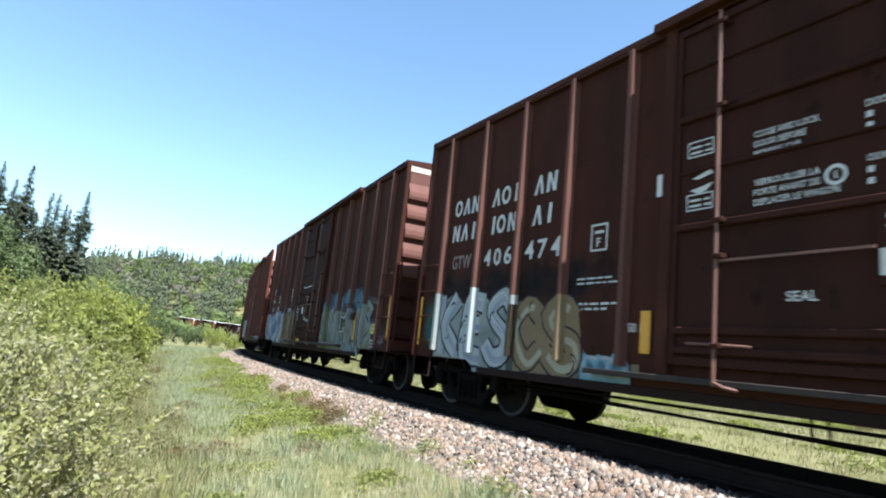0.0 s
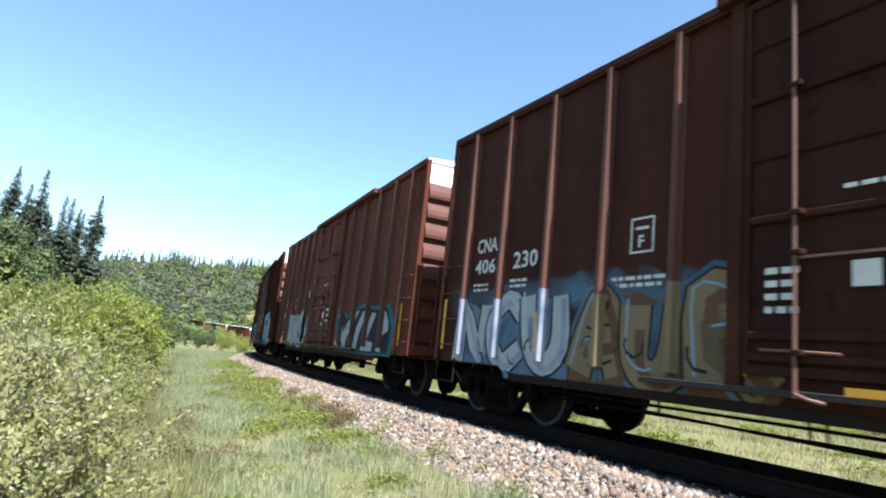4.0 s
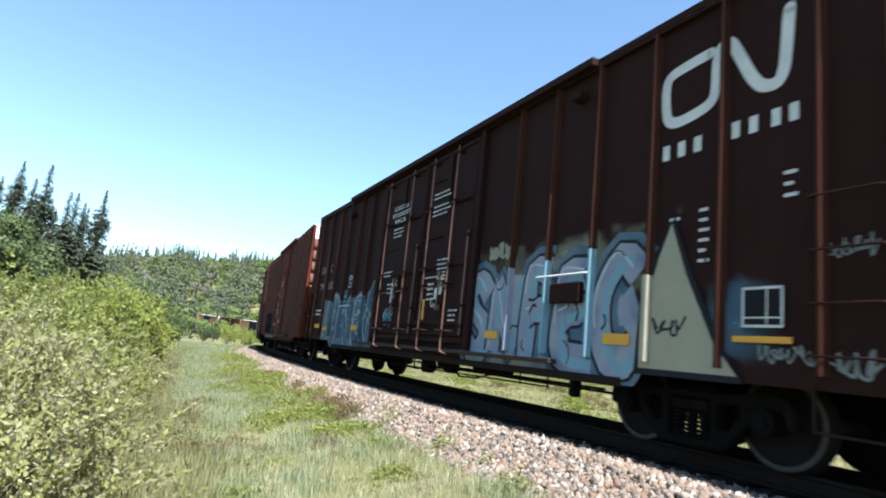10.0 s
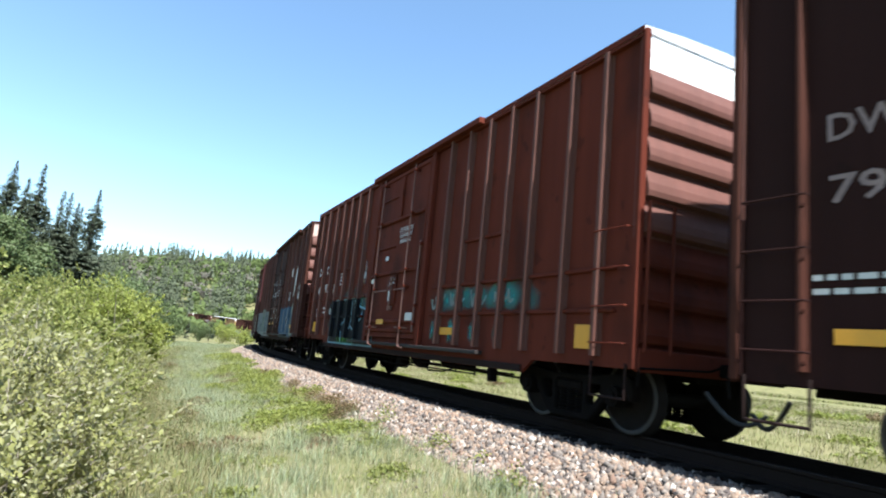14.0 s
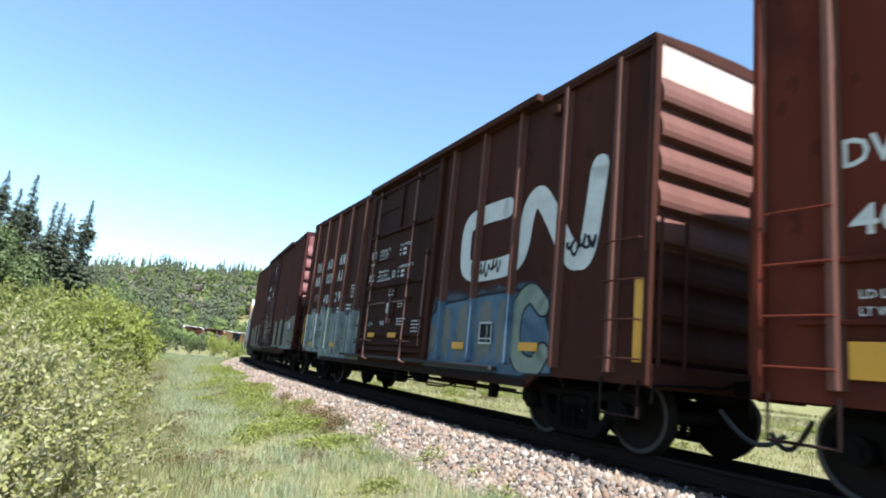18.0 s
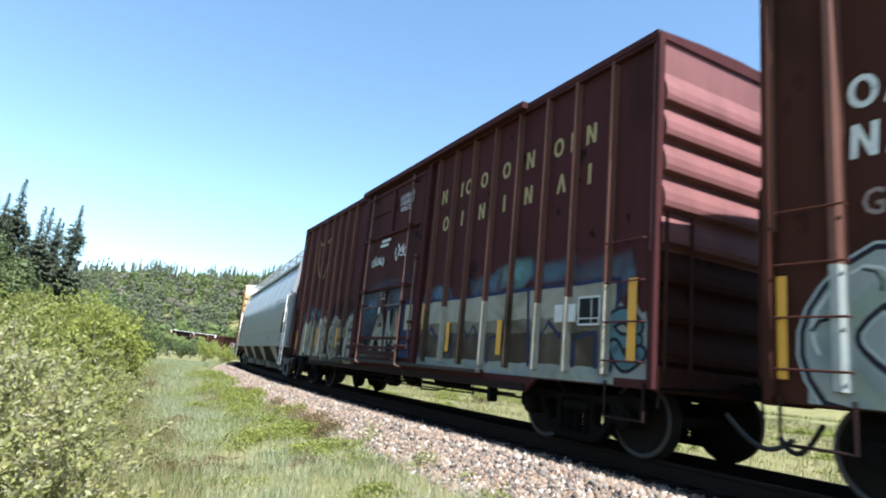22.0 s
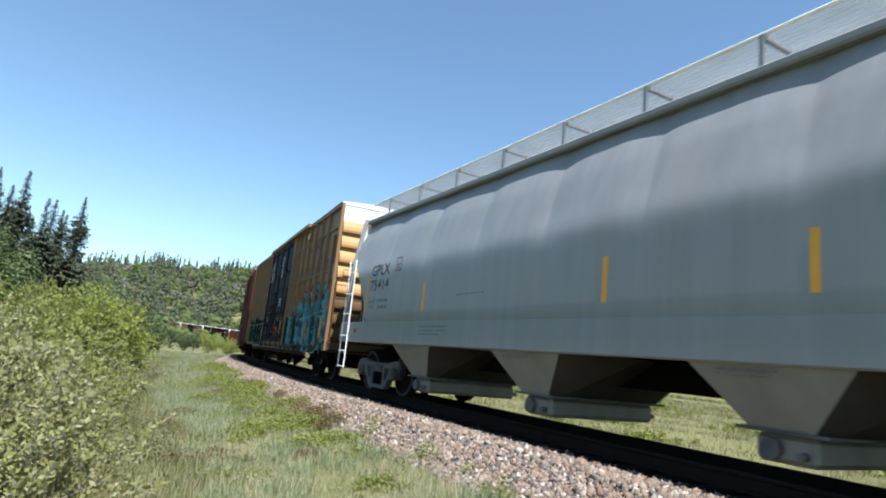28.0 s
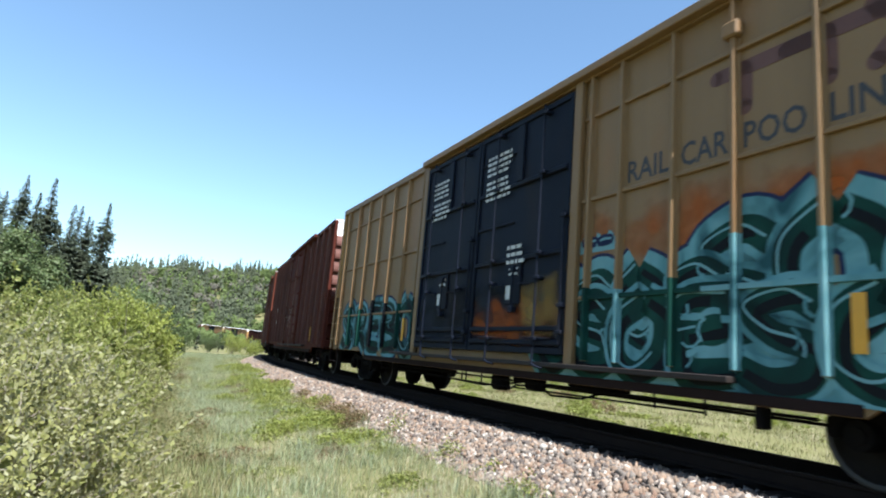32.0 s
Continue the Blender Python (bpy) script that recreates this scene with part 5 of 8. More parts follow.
def car_b():
    c = boxcar("dark brown boxcar with grey and tan graffiti", 15.17, 1.52, M_BROWN, P50, (-1.55, 1.55), (-1.0, 0.82), kink=(-1.85, 4.6), white=M_PINKTOP, white_h=0.2, roof_paint=M_BROWN, door_paint=M_SHADEBROWN,
               yellow=[(-4.83, 1.02, 0.12, 0.6), (-1.68, 0.95, 0.14, 0.62), (7.38, 1.05, 0.13, 0.95), (2.25, 1.02, 0.12, 0.55), (5.05, 1.0, 0.13, 0.6), (-7.5, 1.0, 0.09, 0.9)])
    lettering(c, "CNA", -6.58, 2.66, 0.23, M_LETTER, width=0.6)
    lettering(c, "406", -6.6, 2.30, 0.23, M_LETTER, width=0.6)
    lettering(c, "230", -5.5, 2.32, 0.25, M_LETTER, width=0.6)
    small_print(c, -6.6, 2.08, 2, 0.5, seed=7), small_print(c, -5.55, 2.1, 2, 0.5, seed=8)
    plate_sign(c, -3.1, 2.3)
    small_print(c, -3.4, 1.98, 2, 1.0, seed=9)
    piece(c, -7.0, -4.15, 0.78, 1.98, "NCU", PAINT["pale"], PAINT["ink"], 0.30, 0.08, back=PAINT["slate"], inner=PAINT["lilac"], shine=PAINT["white"], seed=6)
    piece(c, -4.0, -1.3, 0.72, 1.96, "AUR", PAINT["tan"], PAINT["ink"], 0.40, 0.07, back=PAINT["brown"], layers=[(0.2, PAINT["slate"])], inner=PAINT["brown"], shine=PAINT["sky"], seed=7)
    mist(c, -7.4, -1.2, 1.5, 2.2, "blue")
    piece(c, 1.7, 6.3, 0.75, 1.97, "SYMNC", PAINT["patch"], PAINT["ink"], 0.36, 0.10, back=PAINT["patch"], inner=PAINT["olive"], seed=8)
    for x, z, r in ((1.95, 1.9, 0.2), (3.15, 2.05, 0.25), (4.25, 2.08, 0.27), (5.25, 1.95, 0.3), (5.75, 1.85, 0.22)):      # blue puffs above the letters
        flat_shape(c, [(x + r * (1 + 0.22 * math.cos(4 * a + 7 * x)) * math.cos(a), z + 0.8 * r * (1 + 0.22 * math.cos(5 * a + x)) * math.sin(a)) for a in [k * math.tau / 28 for k in range(28)]], PAINT["blue"], SHEET - 0.0005, "paint_puff")
    plate_sign(c, 3.85, 1.2, 0.42, "")
    mist(c, 1.6, 6.4, 1.7, 2.35, "blue")
    mist(c, 6.0, 7.2, 0.8, 1.6, "blue")
    scribble(c, 5.95, 1.8, 0.7, 0.25, PAINT["grey"], 71, 0.012, 8)
    scribble(c, 6.7, 0.9, 0.5, 0.22, PAINT["grey"], 72, 0.016, 5)
    small_print(c, 6.25, 1.0, 3, 0.3, 0.03, 0.07, seed=73)
    tb = boxes("warning_sign", [(6.32, 6.82, SHEET - 0.014, SHEET - 0.002, 1.17, 1.39)], M_SIGN, c)
    small_print(tb, 6.38, 1.31, 2, 0.36, 0.028, 0.08, M_INK, 74, SHEET - 0.016)
    rods("hand_rail", [[(4.4, -HW + 0.0, 1.9), (4.4, -HW - 0.05, 1.9), (5.5, -HW - 0.05, 1.9), (5.5, -HW + 0.0, 1.9)]], 0.014, M_BROWN, c)
    boxes("routing_box", [(4.85, 5.1, -HW - 0.02, -HW + 0.07, 1.5, 1.68)], M_BROWN, c, bevel=0.02)
    small_print(c, -0.6, 2.6, 1, 1.2, 0.04, seed=10, y=-HW - 0.058)
    small_print(c, -1.3, 1.9, 4, 0.35, 0.06, 0.12, seed=11, y=-HW - 0.058)
    bars("placard", c, [(-0.55, 1.75, 0.22, 0.22), (-0.1, 1.55, 0.3, 0.05), (0.25, 1.5, 0.25, 0.05)], M_LETTER, -HW - 0.058)
    bars("reflector", c, [(-0.6, 0.86, 0.45, 0.07)], M_YELLOW, -HW - 0.095)
    return c

def car_c():
    c = boxcar("reddish brown boxcar with silver graffiti", 15.2, 1.64, M_CLAY, [-6.9, -5.8, -4.72, -3.63, -2.52, 2.36, 3.5, 4.66, 5.78, 6.84], (-1.55, 1.32), (-1.05, 0.81), kink=(-2.0, 4.4), white=M_WHITE,
               yellow=[(-6.63, 0.82, 0.45, 0.24), (-4.7, 0.98, 0.4, 0.12), (-2.68, 0.9, 0.45, 0.13), (1.88, 0.9, 0.45, 0.13), (6.9, 1.0, 0.12, 0.9)])
    lettering(c, "CNA", -6.49, 2.30, 0.20, M_LETTER, width=0.66)
    lettering(c, "406", -6.57, 1.86, 0.20, M_LETTER, width=0.6)
    lettering(c, "133", -5.39, 1.88, 0.21, M_LETTER, width=0.5)
    lettering(c, "LD LMT", -6.32, 1.55, 0.085, M_LETTER, width=0.38)
    lettering(c, "LT WT", -6.32, 1.40, 0.085, M_LETTER, width=0.34)
    lettering(c, "2118 00", -5.43, 1.56, 0.085, M_LETTER, width=0.42)
    lettering(c, "742 00", -5.36, 1.41, 0.085, M_LETTER, width=0.36)
    bars("stencil", c, [(-6.6, 1.19, 0.77, 0.1)], M_GOLD, SHEET - 0.002)
    small_print(c, -6.5, 1.1, 1, 0.6, 0.03, 0.06, seed=12)
    small_print(c, -6.15, 1.0, 3, 0.25, 0.03, 0.06, seed=121)
    bars("end_patch", c, [(-7.55, 4.56, 0.58, 0.22)], PAINT["cream"], SHEET - 0.002)
    plate_sign(c, -4.75, 2.2, 0.28)
    mist(c, -5.8, -1.5, 0.75, 2.0, "teal")
    flat_shape(c, [(-5.72, 0.78), (-5.68, 1.0), (-5.5, 1.08), (-5.3, 1.02), (-5.15, 1.2), (-4.9, 1.2), (-4.9, 0.78)], PAINT["teal"], SHEET + 0.001)
    for x, z, r in ((-5.42, 1.2, 0.09), (-5.2, 1.34, 0.06), (-5.62, 1.14, 0.04)):
        flat_shape(c, [(x + 1.3 * r * math.cos(a * math.pi / 6), z + r * math.sin(a * math.pi / 6)) for a in range(12)], PAINT["teal"], SHEET + 0.001, "paint_drop")
    flat_shape(c, [(-3.1, 0.72), (-3.0, 1.2), (-2.3, 1.35), (-1.9, 1.0), (-1.85, 0.72)], PAINT["teal"], SHEET + 0.001)
    piece(c, -5.2, -1.85, 0.72, 2.06, "WASH", PAINT["pale"], PAINT["ink"], 0.36, 0.07, back=PAINT["ink"], layers=[(0.16, PAINT["teal"])], inner=PAINT["cream"], seed=10)
    scribble(c, -5.72, 1.62, 0.45, 0.22, PAINT["tan"], 75, 0.02, 5)
    flat_shape(c, [(1.78, 0.74), (1.74, 1.3), (1.66, 1.95), (2.5, 1.88), (2.75, 1.72), (3.3, 1.9), (4.2, 2.0), (5.2, 1.9), (6.1, 1.95), (6.6, 1.5), (6.5, 0.74)], PAINT["teal"], SHEET + 0.001)
    flat_shape(c, [(1.76, 1.86), (2.42, 1.8), (2.75, 1.62), (3.35, 1.84), (4.2, 1.9), (5.2, 1.82), (6.0, 1.85), (6.4, 1.4), (6.3, 0.8), (2.95, 0.78), (2.2, 1.02)], PAINT["ink"], SHEET - 0.0005)
    for pts in ([(1.82, 1.84), (2.12, 1.8), (2.55, 1.3), (2.78, 1.42), (3.3, 1.8), (3.95, 1.86), (3.3, 1.32), (2.98, 1.1), (2.92, 0.8), (2.62, 0.86), (2.5, 1.0), (2.28, 1.05)],
                [(3.55, 0.8), (3.95, 0.8), (4.1, 1.25), (4.55, 1.78), (4.2, 1.84), (3.75, 1.4)], [(4.3, 0.8), (5.2, 0.8), (5.25, 1.05), (4.75, 1.08), (5.3, 1.72), (4.95, 1.78), (4.35, 1.1)],
                [(5.5, 0.82), (5.85, 0.8), (5.9, 1.2), (6.25, 1.3), (6.2, 1.55), (5.92, 1.8), (5.55, 1.75)]):
        flat_shape(c, pts, PAINT["pale"], SHEET - 0.002, edge=PAINT["ink"], edge_w=0.05)
    scribble(c, 2.3, 1.2, 0.8, 0.4, PAINT["grey"], 11, 0.03, 3, SHEET - 0.0035)
    bars("placard", c, [(-0.72, 1.45, 0.24, 0.2)], PAINT["ink"], -HW + 0.001)
    bars("sticker", c, [(0.36, 1.7, 0.2, 0.17), (-1.9, 2.45, 0.12, 0.25), (-1.35, 2.9, 0.2, 0.1)], M_LETTER, -HW - 0.058)
    small_print(c, 0.1, 2.72, 1, 0.8, 0.04, seed=13, y=-HW - 0.058)
    small_print(c, 0.85, 1.9, 3, 0.45, 0.07, 0.16, seed=14, y=-HW - 0.058)
    lettering(c, "SEAL", 0.28, 1.46, 0.09, M_LETTER, y=-HW - 0.058)
    bars("sticker", c, [(-1.98, 2.18, 0.32, 0.22)], M_LETTER, SHEET - 0.003)
    scribble(c, -1.93, 2.22, 0.22, 0.12, M_INK, 87, 0.02, 3, SHEET - 0.0045)
    scribble(c, -2.2, 1.85, 0.3, 0.15, PAINT["tan"], 88, 0.02, 4)
    return c

def logo_worm(root, x0, z0, w, h, t, material, closed=False):
    """The line's initials as one continuous plain band of paint."""
    pts = [(0.39, 0.94), (0.20, 0.94), (0.08, 0.90), (0.03, 0.75), (0.03, 0.30), (0.07, 0.12), (0.18, 0.06), (0.40, 0.08), (0.49, 0.16), (0.525, 0.35), (0.55, 0.75), (0.59, 0.93), (0.66, 0.86), (0.83, 0.14), (0.89, 0.03), (0.94, 0.14), (0.985, 1.08)]
    if closed:           # the first bow runs close up to the middle stem
        pts = [(0.41, 0.93), (0.2, 0.89), (0.07, 0.83), (0.03, 0.66), (0.04, 0.24), (0.08, 0.08), (0.18, 0.04), (0.37, 0.11), (0.44, 0.22), (0.46, 0.42), (0.465, 0.75), (0.50, 0.95), (0.58, 0.9), (0.73, 0.28), (0.83, 0.09), (0.93, 0.2), (0.97, 1.05)]
    sm = smooth_line([(x0 + u * w, z0 + v * h) for u, v in pts], 6)
    verts, faces = [], []
    stroke(verts, faces, sm, t, SHEET - 0.002)
    return mesh_ob("painted_emblem", verts, faces, material, root, "white band emblem")

def car_d():
    posts = [-8.38, -7.35, -6.36, -5.4, -4.45, -3.5, 3.5, 4.45, 5.4, 6.4, 7.35, 8.36]
    # posts a lighter brown than the sides, for their sunlit edges
    c = boxcar("very dark brown long boxcar with white emblem", 17.93, 2.26, M_DARK, posts, (-2.45, 2.18), (-2.0, -0.62, 0.45, 1.5), two_doors=True, split=-0.05, kink=(-5.3, 5.35), white=M_WHITE, post_paint=M_BROWN,
               post_w=0.10, post_d=0.085, yellow=[(-8.12, 1.16, 0.55, 0.13), (-7.12, 1.1, 0.47, 0.11), (-4.31, 1.14, 0.45, 0.13), (2.82, 1.1, 0.4, 0.12), (5.68, 1.1, 0.45, 0.13), (7.5, 1.18, 0.6, 0.06)])
    logo_worm(c, 6.48, 3.64, 1.62, 0.76, 0.13, M_LETTER, True)
    block_word(c, [6.5, 6.72, 6.94], 3.24, 0.18, M_LETTER, 0.13)
    block_word(c, [7.42, 7.62, 7.86, 8.04], 3.26, 0.18, M_LETTER, 0.12)
    small_print(c, 6.65, 2.5, 6, 0.12, 0.035, 0.11, seed=15), small_print(c, 7.05, 2.55, 6, 0.14, 0.035, 0.11, seed=16), small_print(c, 8.0, 2.75, 3, 0.12, 0.035, 0.11, seed=17)
    plate_sign(c, 7.6, 1.32, 0.42, "")
    mist(c, 2.0, 6.9, 1.6, 2.65, "cream")
    piece(c, 2.1, 6.3, 0.74, 2.36, "SNFEC", PAINT["lilac"], PAINT["ink"], 0.36, 0.09, back=PAINT["lilac"], layers=[(0.30, PAINT["slate"])], inner=PAINT["sky"], shine=PAINT["white"], seed=13)
    scribble(c, 2.75, 2.35, 0.6, 0.35, PAINT["cream"], 76, 0.05, 6)
    mist(c, 6.9, 8.0, 0.9, 1.95, "blue")
    scribble(c, 7.75, 0.98, 0.7, 0.2, PAINT["grey"], 77, 0.018, 7)
    scribble(c, 8.4, 1.9, 0.4, 0.22, PAINT["grey"], 78, 0.016, 5)
    scribble(c, 8.45, 0.9, 0.35, 0.28, PAINT["grey"], 79, 0.03, 3)
    flat_shape(c, [(6.25, 0.82), (6.3, 1.5), (6.5, 2.1), (6.72, 2.5), (6.95, 1.9), (7.3, 1.2), (7.6, 0.82)], PAINT["cream"], SHEET - 0.0225, edge=PAINT["ink"], edge_w=0.07)
    post_bar("sprayed_post_foot", c, 6.4, -1, 0.925, 1.9, 0.15, 0.10, PAINT["cream"], 0.003)
    scribble(c, 6.5, 1.2, 0.45, 0.3, PAINT["ink"], 80, 0.03, 3, SHEET - 0.024)
    piece(c, -7.3, -2.75, 0.74, 2.12, "UCFSEK", PAINT["steelmix"], PAINT["pale"], 0.31, 0.10, back=PAINT["slate"], layers=[(0.24, PAINT["steelmix"])], inner=PAINT["slate"], shine=PAINT["pale"], seed=15, overlap=1.1)
    flat_shape(c, [(-3.2, 2.05), (-2.62, 2.58), (-2.6, 2.2), (-2.85, 1.9), (-2.62, 1.7), (-2.95, 1.55), (-3.2, 1.75)], PAINT["steelmix"], SHEET - 0.0225, edge=PAINT["greymix"], edge_w=0.06)
    flat_shape(c, [(-3.05, 1.35), (-2.8, 1.3), (-2.62, 1.0), (-2.55, 0.78), (-2.9, 0.8), (-3.1, 1.05)], PAINT["slate"], SHEET - 0.0225, edge=PAINT["greymix"], edge_w=0.05)
    mist(c, -3.2, -2.45, 0.9, 2.5, "grey")
    scribble(c, -5.45, 2.05, 0.45, 0.28, PAINT["blue"], 86, 0.03, 6)
    scribble(c, -1.75, 1.2, 0.5, 0.32, PAINT["blue"], 84, 0.03, 5, -HW - 0.0345)
    lettering(c, "DW", -8.17, 2.93, 0.24, M_GHOST, width=0.6)
    lettering(c, "C", -7.15, 2.93, 0.24, M_GHOST, width=0.24)
    lettering(c, "793", -8.16, 2.37, 0.24, M_GHOST, width=0.66)
    lettering(c, "185", -7.13, 2.38, 0.24, M_GHOST, width=0.62)
    plate_sign(c, -5.05, 2.34, 0.27)
    rods("hand_rail", [[(-5.4, -HW - 0.04, 1.8), (-4.47, -HW - 0.04, 1.8)]], 0.016, M_LETTER, c)
    boxes("top_bracket", [(-5.3, -5.1, -HW - 0.1, -HW + 0.06, 4.4, 4.55)], M_DARK, c, bevel=0.02)
    small_print(c, -8.3, 1.7, 2, 0.7, 0.05, 0.12, seed=99)
    lettering(c, "CLOSE AND LOCK", -1.72, 3.98, 0.10, M_LETTER, y=-HW - 0.058, width=0.85)
    lettering(c, "BOTH DOORS BEFORE", -1.8, 3.82, 0.10, M_LETTER, y=-HW - 0.058, width=1.0)
    lettering(c, "MOVING CAR", -1.6, 3.66, 0.10, M_LETTER, y=-HW - 0.058, width=0.62)
    small_print(c, -1.6, 3.5, 3, 0.6, 0.03, 0.09, seed=17, y=-HW - 0.058)
    small_print(c, -1.95, 2.5, 2, 0.5, 0.03, 0.09, seed=20, y=-HW - 0.058)
    small_print(c, -1.65, 2.2, 3, 0.35, 0.03, 0.10, seed=24, y=-HW - 0.058)
    small_print(c, 0.5, 3.95, 2, 0.85, 0.03, 0.09, seed=18, y=-HW - 0.058)
    small_print(c, 0.5, 3.68, 3, 0.8, 0.03, 0.09, seed=21, y=-HW - 0.058)
    small_print(c, 0.95, 2.55, 3, 0.5, 0.028, 0.09, seed=22, y=-HW - 0.058)
    small_print(c, 0.42, 2.22, 1, 0.9, 0.03, 0.09, seed=23, y=-HW - 0.058)
    small_print(c, 0.6, 2.08, 4, 0.3, 0.04, 0.10, seed=25, y=-HW - 0.058)
    ring_mark(c, 0.78, 1.74, 0.08, -HW - 0.004)
    for x in (-1.42, 1.02):       # a stencilled placard on each lock plate
        bars("placard", c, [(x, 1.88, 0.2, 0.24)], M_LETTER, -HW - 0.040)
        bars("placard_mark", c, [(x + 0.1, 2.03, 0.1, 0.08)], M_MARKRED, -HW - 0.042)
        small_print(c, x, 2.3, 3, 0.24, 0.04, 0.07, seed=int(x * 10) + 96, y=-HW - 0.040)
    bars("reflector", c, [(0.32, 1.4, 0.11, 0.42)], M_YELLOW, -HW - 0.004)
    scribble(c, -1.85, 1.35, 0.6, 0.35, PAINT["sky"], 91, 0.03, 5, -HW - 0.004)
    small_print(c, 1.62, 1.55, 3, 0.32, 0.03, 0.09, seed=26, y=-HW - 0.058)
    boxes("reclaim_plate", [(4.6, 5.25, -HW - 0.03, -HW + 0.07, 1.62, 1.9)], M_DARK, c, bevel=0.02)
    rods("hand_rail", [[(4.3, -HW - 0.04, 2.0), (5.4, -HW - 0.04, 2.0)]], 0.014, M_LETTER, c)
    boxes("top_bracket", [(4.9, 5.1, -HW - 0.1, -HW + 0.06, 4.5, 4.62)], M_DARK, c, bevel=0.02)
    return c

def car_e():
    c = boxcar("oxide red boxcar with dark graffiti", 14.86, 1.52, M_OXIDE, [-6.8, -6.1, -5.25, -4.55, -3.85, -3.15, -2.4, 2.4, 3.15, 3.85, 4.55, 5.25, 6.1, 6.8], (-1.45, 1.5), (-0.97, 0.85), kink=(-1.8, 3.6), white=M_WHITE,
               rail_z=[(1.97, -7.1, -2.0), (1.45, -7.1, -2.0), (2.78, -4.5, -3.2), (1.97, 2.0, 7.1), (1.45, 2.0, 7.1), (2.75, 3.0, 4.6)],
               yellow=[(-6.7, 1.02, 0.45, 0.3), (2.5, 1.1, 0.55, 0.13), (6.4, 1.0, 0.4, 0.3)])
    lettering(c, "DW", -6.72, 2.80, 0.25, M_LETTER, width=0.55)
    lettering(c, "C", -5.93, 2.82, 0.25, M_LETTER, width=0.2)
    lettering(c, "40", -6.68, 2.2, 0.25, M_LETTER, width=0.44)
    lettering(c, "97", -5.94, 2.24, 0.25, M_LETTER, width=0.45)
    lettering(c, "11", -4.97, 2.2, 0.25, M_LETTER, width=0.2)
    plate_sign(c, -4.37, 2.4, 0.27)
    lettering(c, "LD LMT", -6.62, 1.67, 0.07, M_LETTER, width=0.34)
    lettering(c, "LT WT", -6.62, 1.53, 0.07, M_LETTER, width=0.28)
    small_print(c, -5.85, 1.72, 2, 0.45, 0.06, 0.13, seed=21)
    mist(c, -5.3, -0.9, 0.74, 2.3, "teal")
    for x in (-4.55, -3.85, -3.15, -2.4):
        post_bar("sprayed_post_foot", c, x, -1, 0.9, 1.93, 0.15, 0.10, PAINT["night"], 0.003)
    boxes("sprayed_rail", [(-4.68, -2.1, -HW + 0.016, -HW + 0.068, 1.447, 1.503)], PAINT["night"], c)
    flat_shape(c, [(-4.88, 0.74), (-4.8, 1.6), (-4.65, 1.9), (-4.3, 1.97), (-3.98, 1.93), (-3.6, 1.96), (-3.1, 1.98), (-2.4, 2.0), (-2.3, 1.72), (-1.9, 1.66), (-1.8, 1.4), (-1.55, 1.35), (-1.45, 1.05), (-1.2, 0.98), (-1.16, 0.74)], PAINT["night"], SHEET, edge=PAINT["sky"], edge_w=0.05)
    for pts in ([(-3.95, 1.9), (-3.9, 1.3), (-3.55, 1.35), (-3.4, 1.7)], [(-3.95, 1.2), (-3.75, 1.05), (-3.7, 0.74)], [(-3.35, 1.15), (-3.0, 1.2), (-2.95, 1.9)], [(-2.95, 1.2), (-2.7, 1.1), (-2.62, 0.74)], [(-2.75, 1.9), (-2.6, 1.35), (-2.2, 1.4), (-2.1, 1.6)], [(-3.3, 1.1), (-3.35, 0.95)], [(-2.5, 1.15), (-2.45, 0.98)]):
        v, f = [], []
        stroke(v, f, smooth_line(pts, 3), 0.048, SHEET - 0.002)
        mesh_ob("graffiti_line", v, f, PAINT["sky"], c)
    mist(c, 1.9, 5.6, 1.48, 2.0, "teal", SHEET - 0.001)
    for k, x in enumerate((2.0, 2.75, 3.5, 4.3)):
        scribble(c, x, 1.58, 0.55, 0.32, PAINT["grey"], 120 + k, 0.05, 3, SHEET - 0.002)
        mist(c, x, x + 0.25, 0.95, 1.42, "teal", SHEET - 0.002)
    mist(c, -4.4, -2.0, 0.72, 0.92, "lime", SHEET - 0.001)
    mist(c, -0.25, 0.0, 1.8, 2.4, "white", -HW - 0.031)
    mist(c, -2.3, -2.05, 2.2, 3.0, "white", SHEET - 0.002)
    scribble(c, -5.15, 1.5, 0.42, 0.3, PAINT["white"], 81, 0.03, 4)
    lettering(c, "CLOSE AND LOCK", 0.22, 3.33, 0.09, M_LETTER, y=-HW - 0.058, width=0.74)
    lettering(c, "DOORS BEFORE", 0.26, 3.2, 0.09, M_LETTER, y=-HW - 0.058, width=0.66)
    lettering(c, "MOVING CAR", 0.31, 3.07, 0.09, M_LETTER, y=-HW - 0.058, width=0.56)
    bars("sticker", c, [(-0.5, 2.74, 0.18, 0.1), (-1.3, 2.25, 0.18, 0.1), (1.0, 1.35, 0.35, 0.16)], M_LETTER, -HW - 0.058)
    bars("reflector", c, [(-0.67, 1.27, 0.44, 0.11)], M_YELLOW, -HW - 0.0585)
    return c

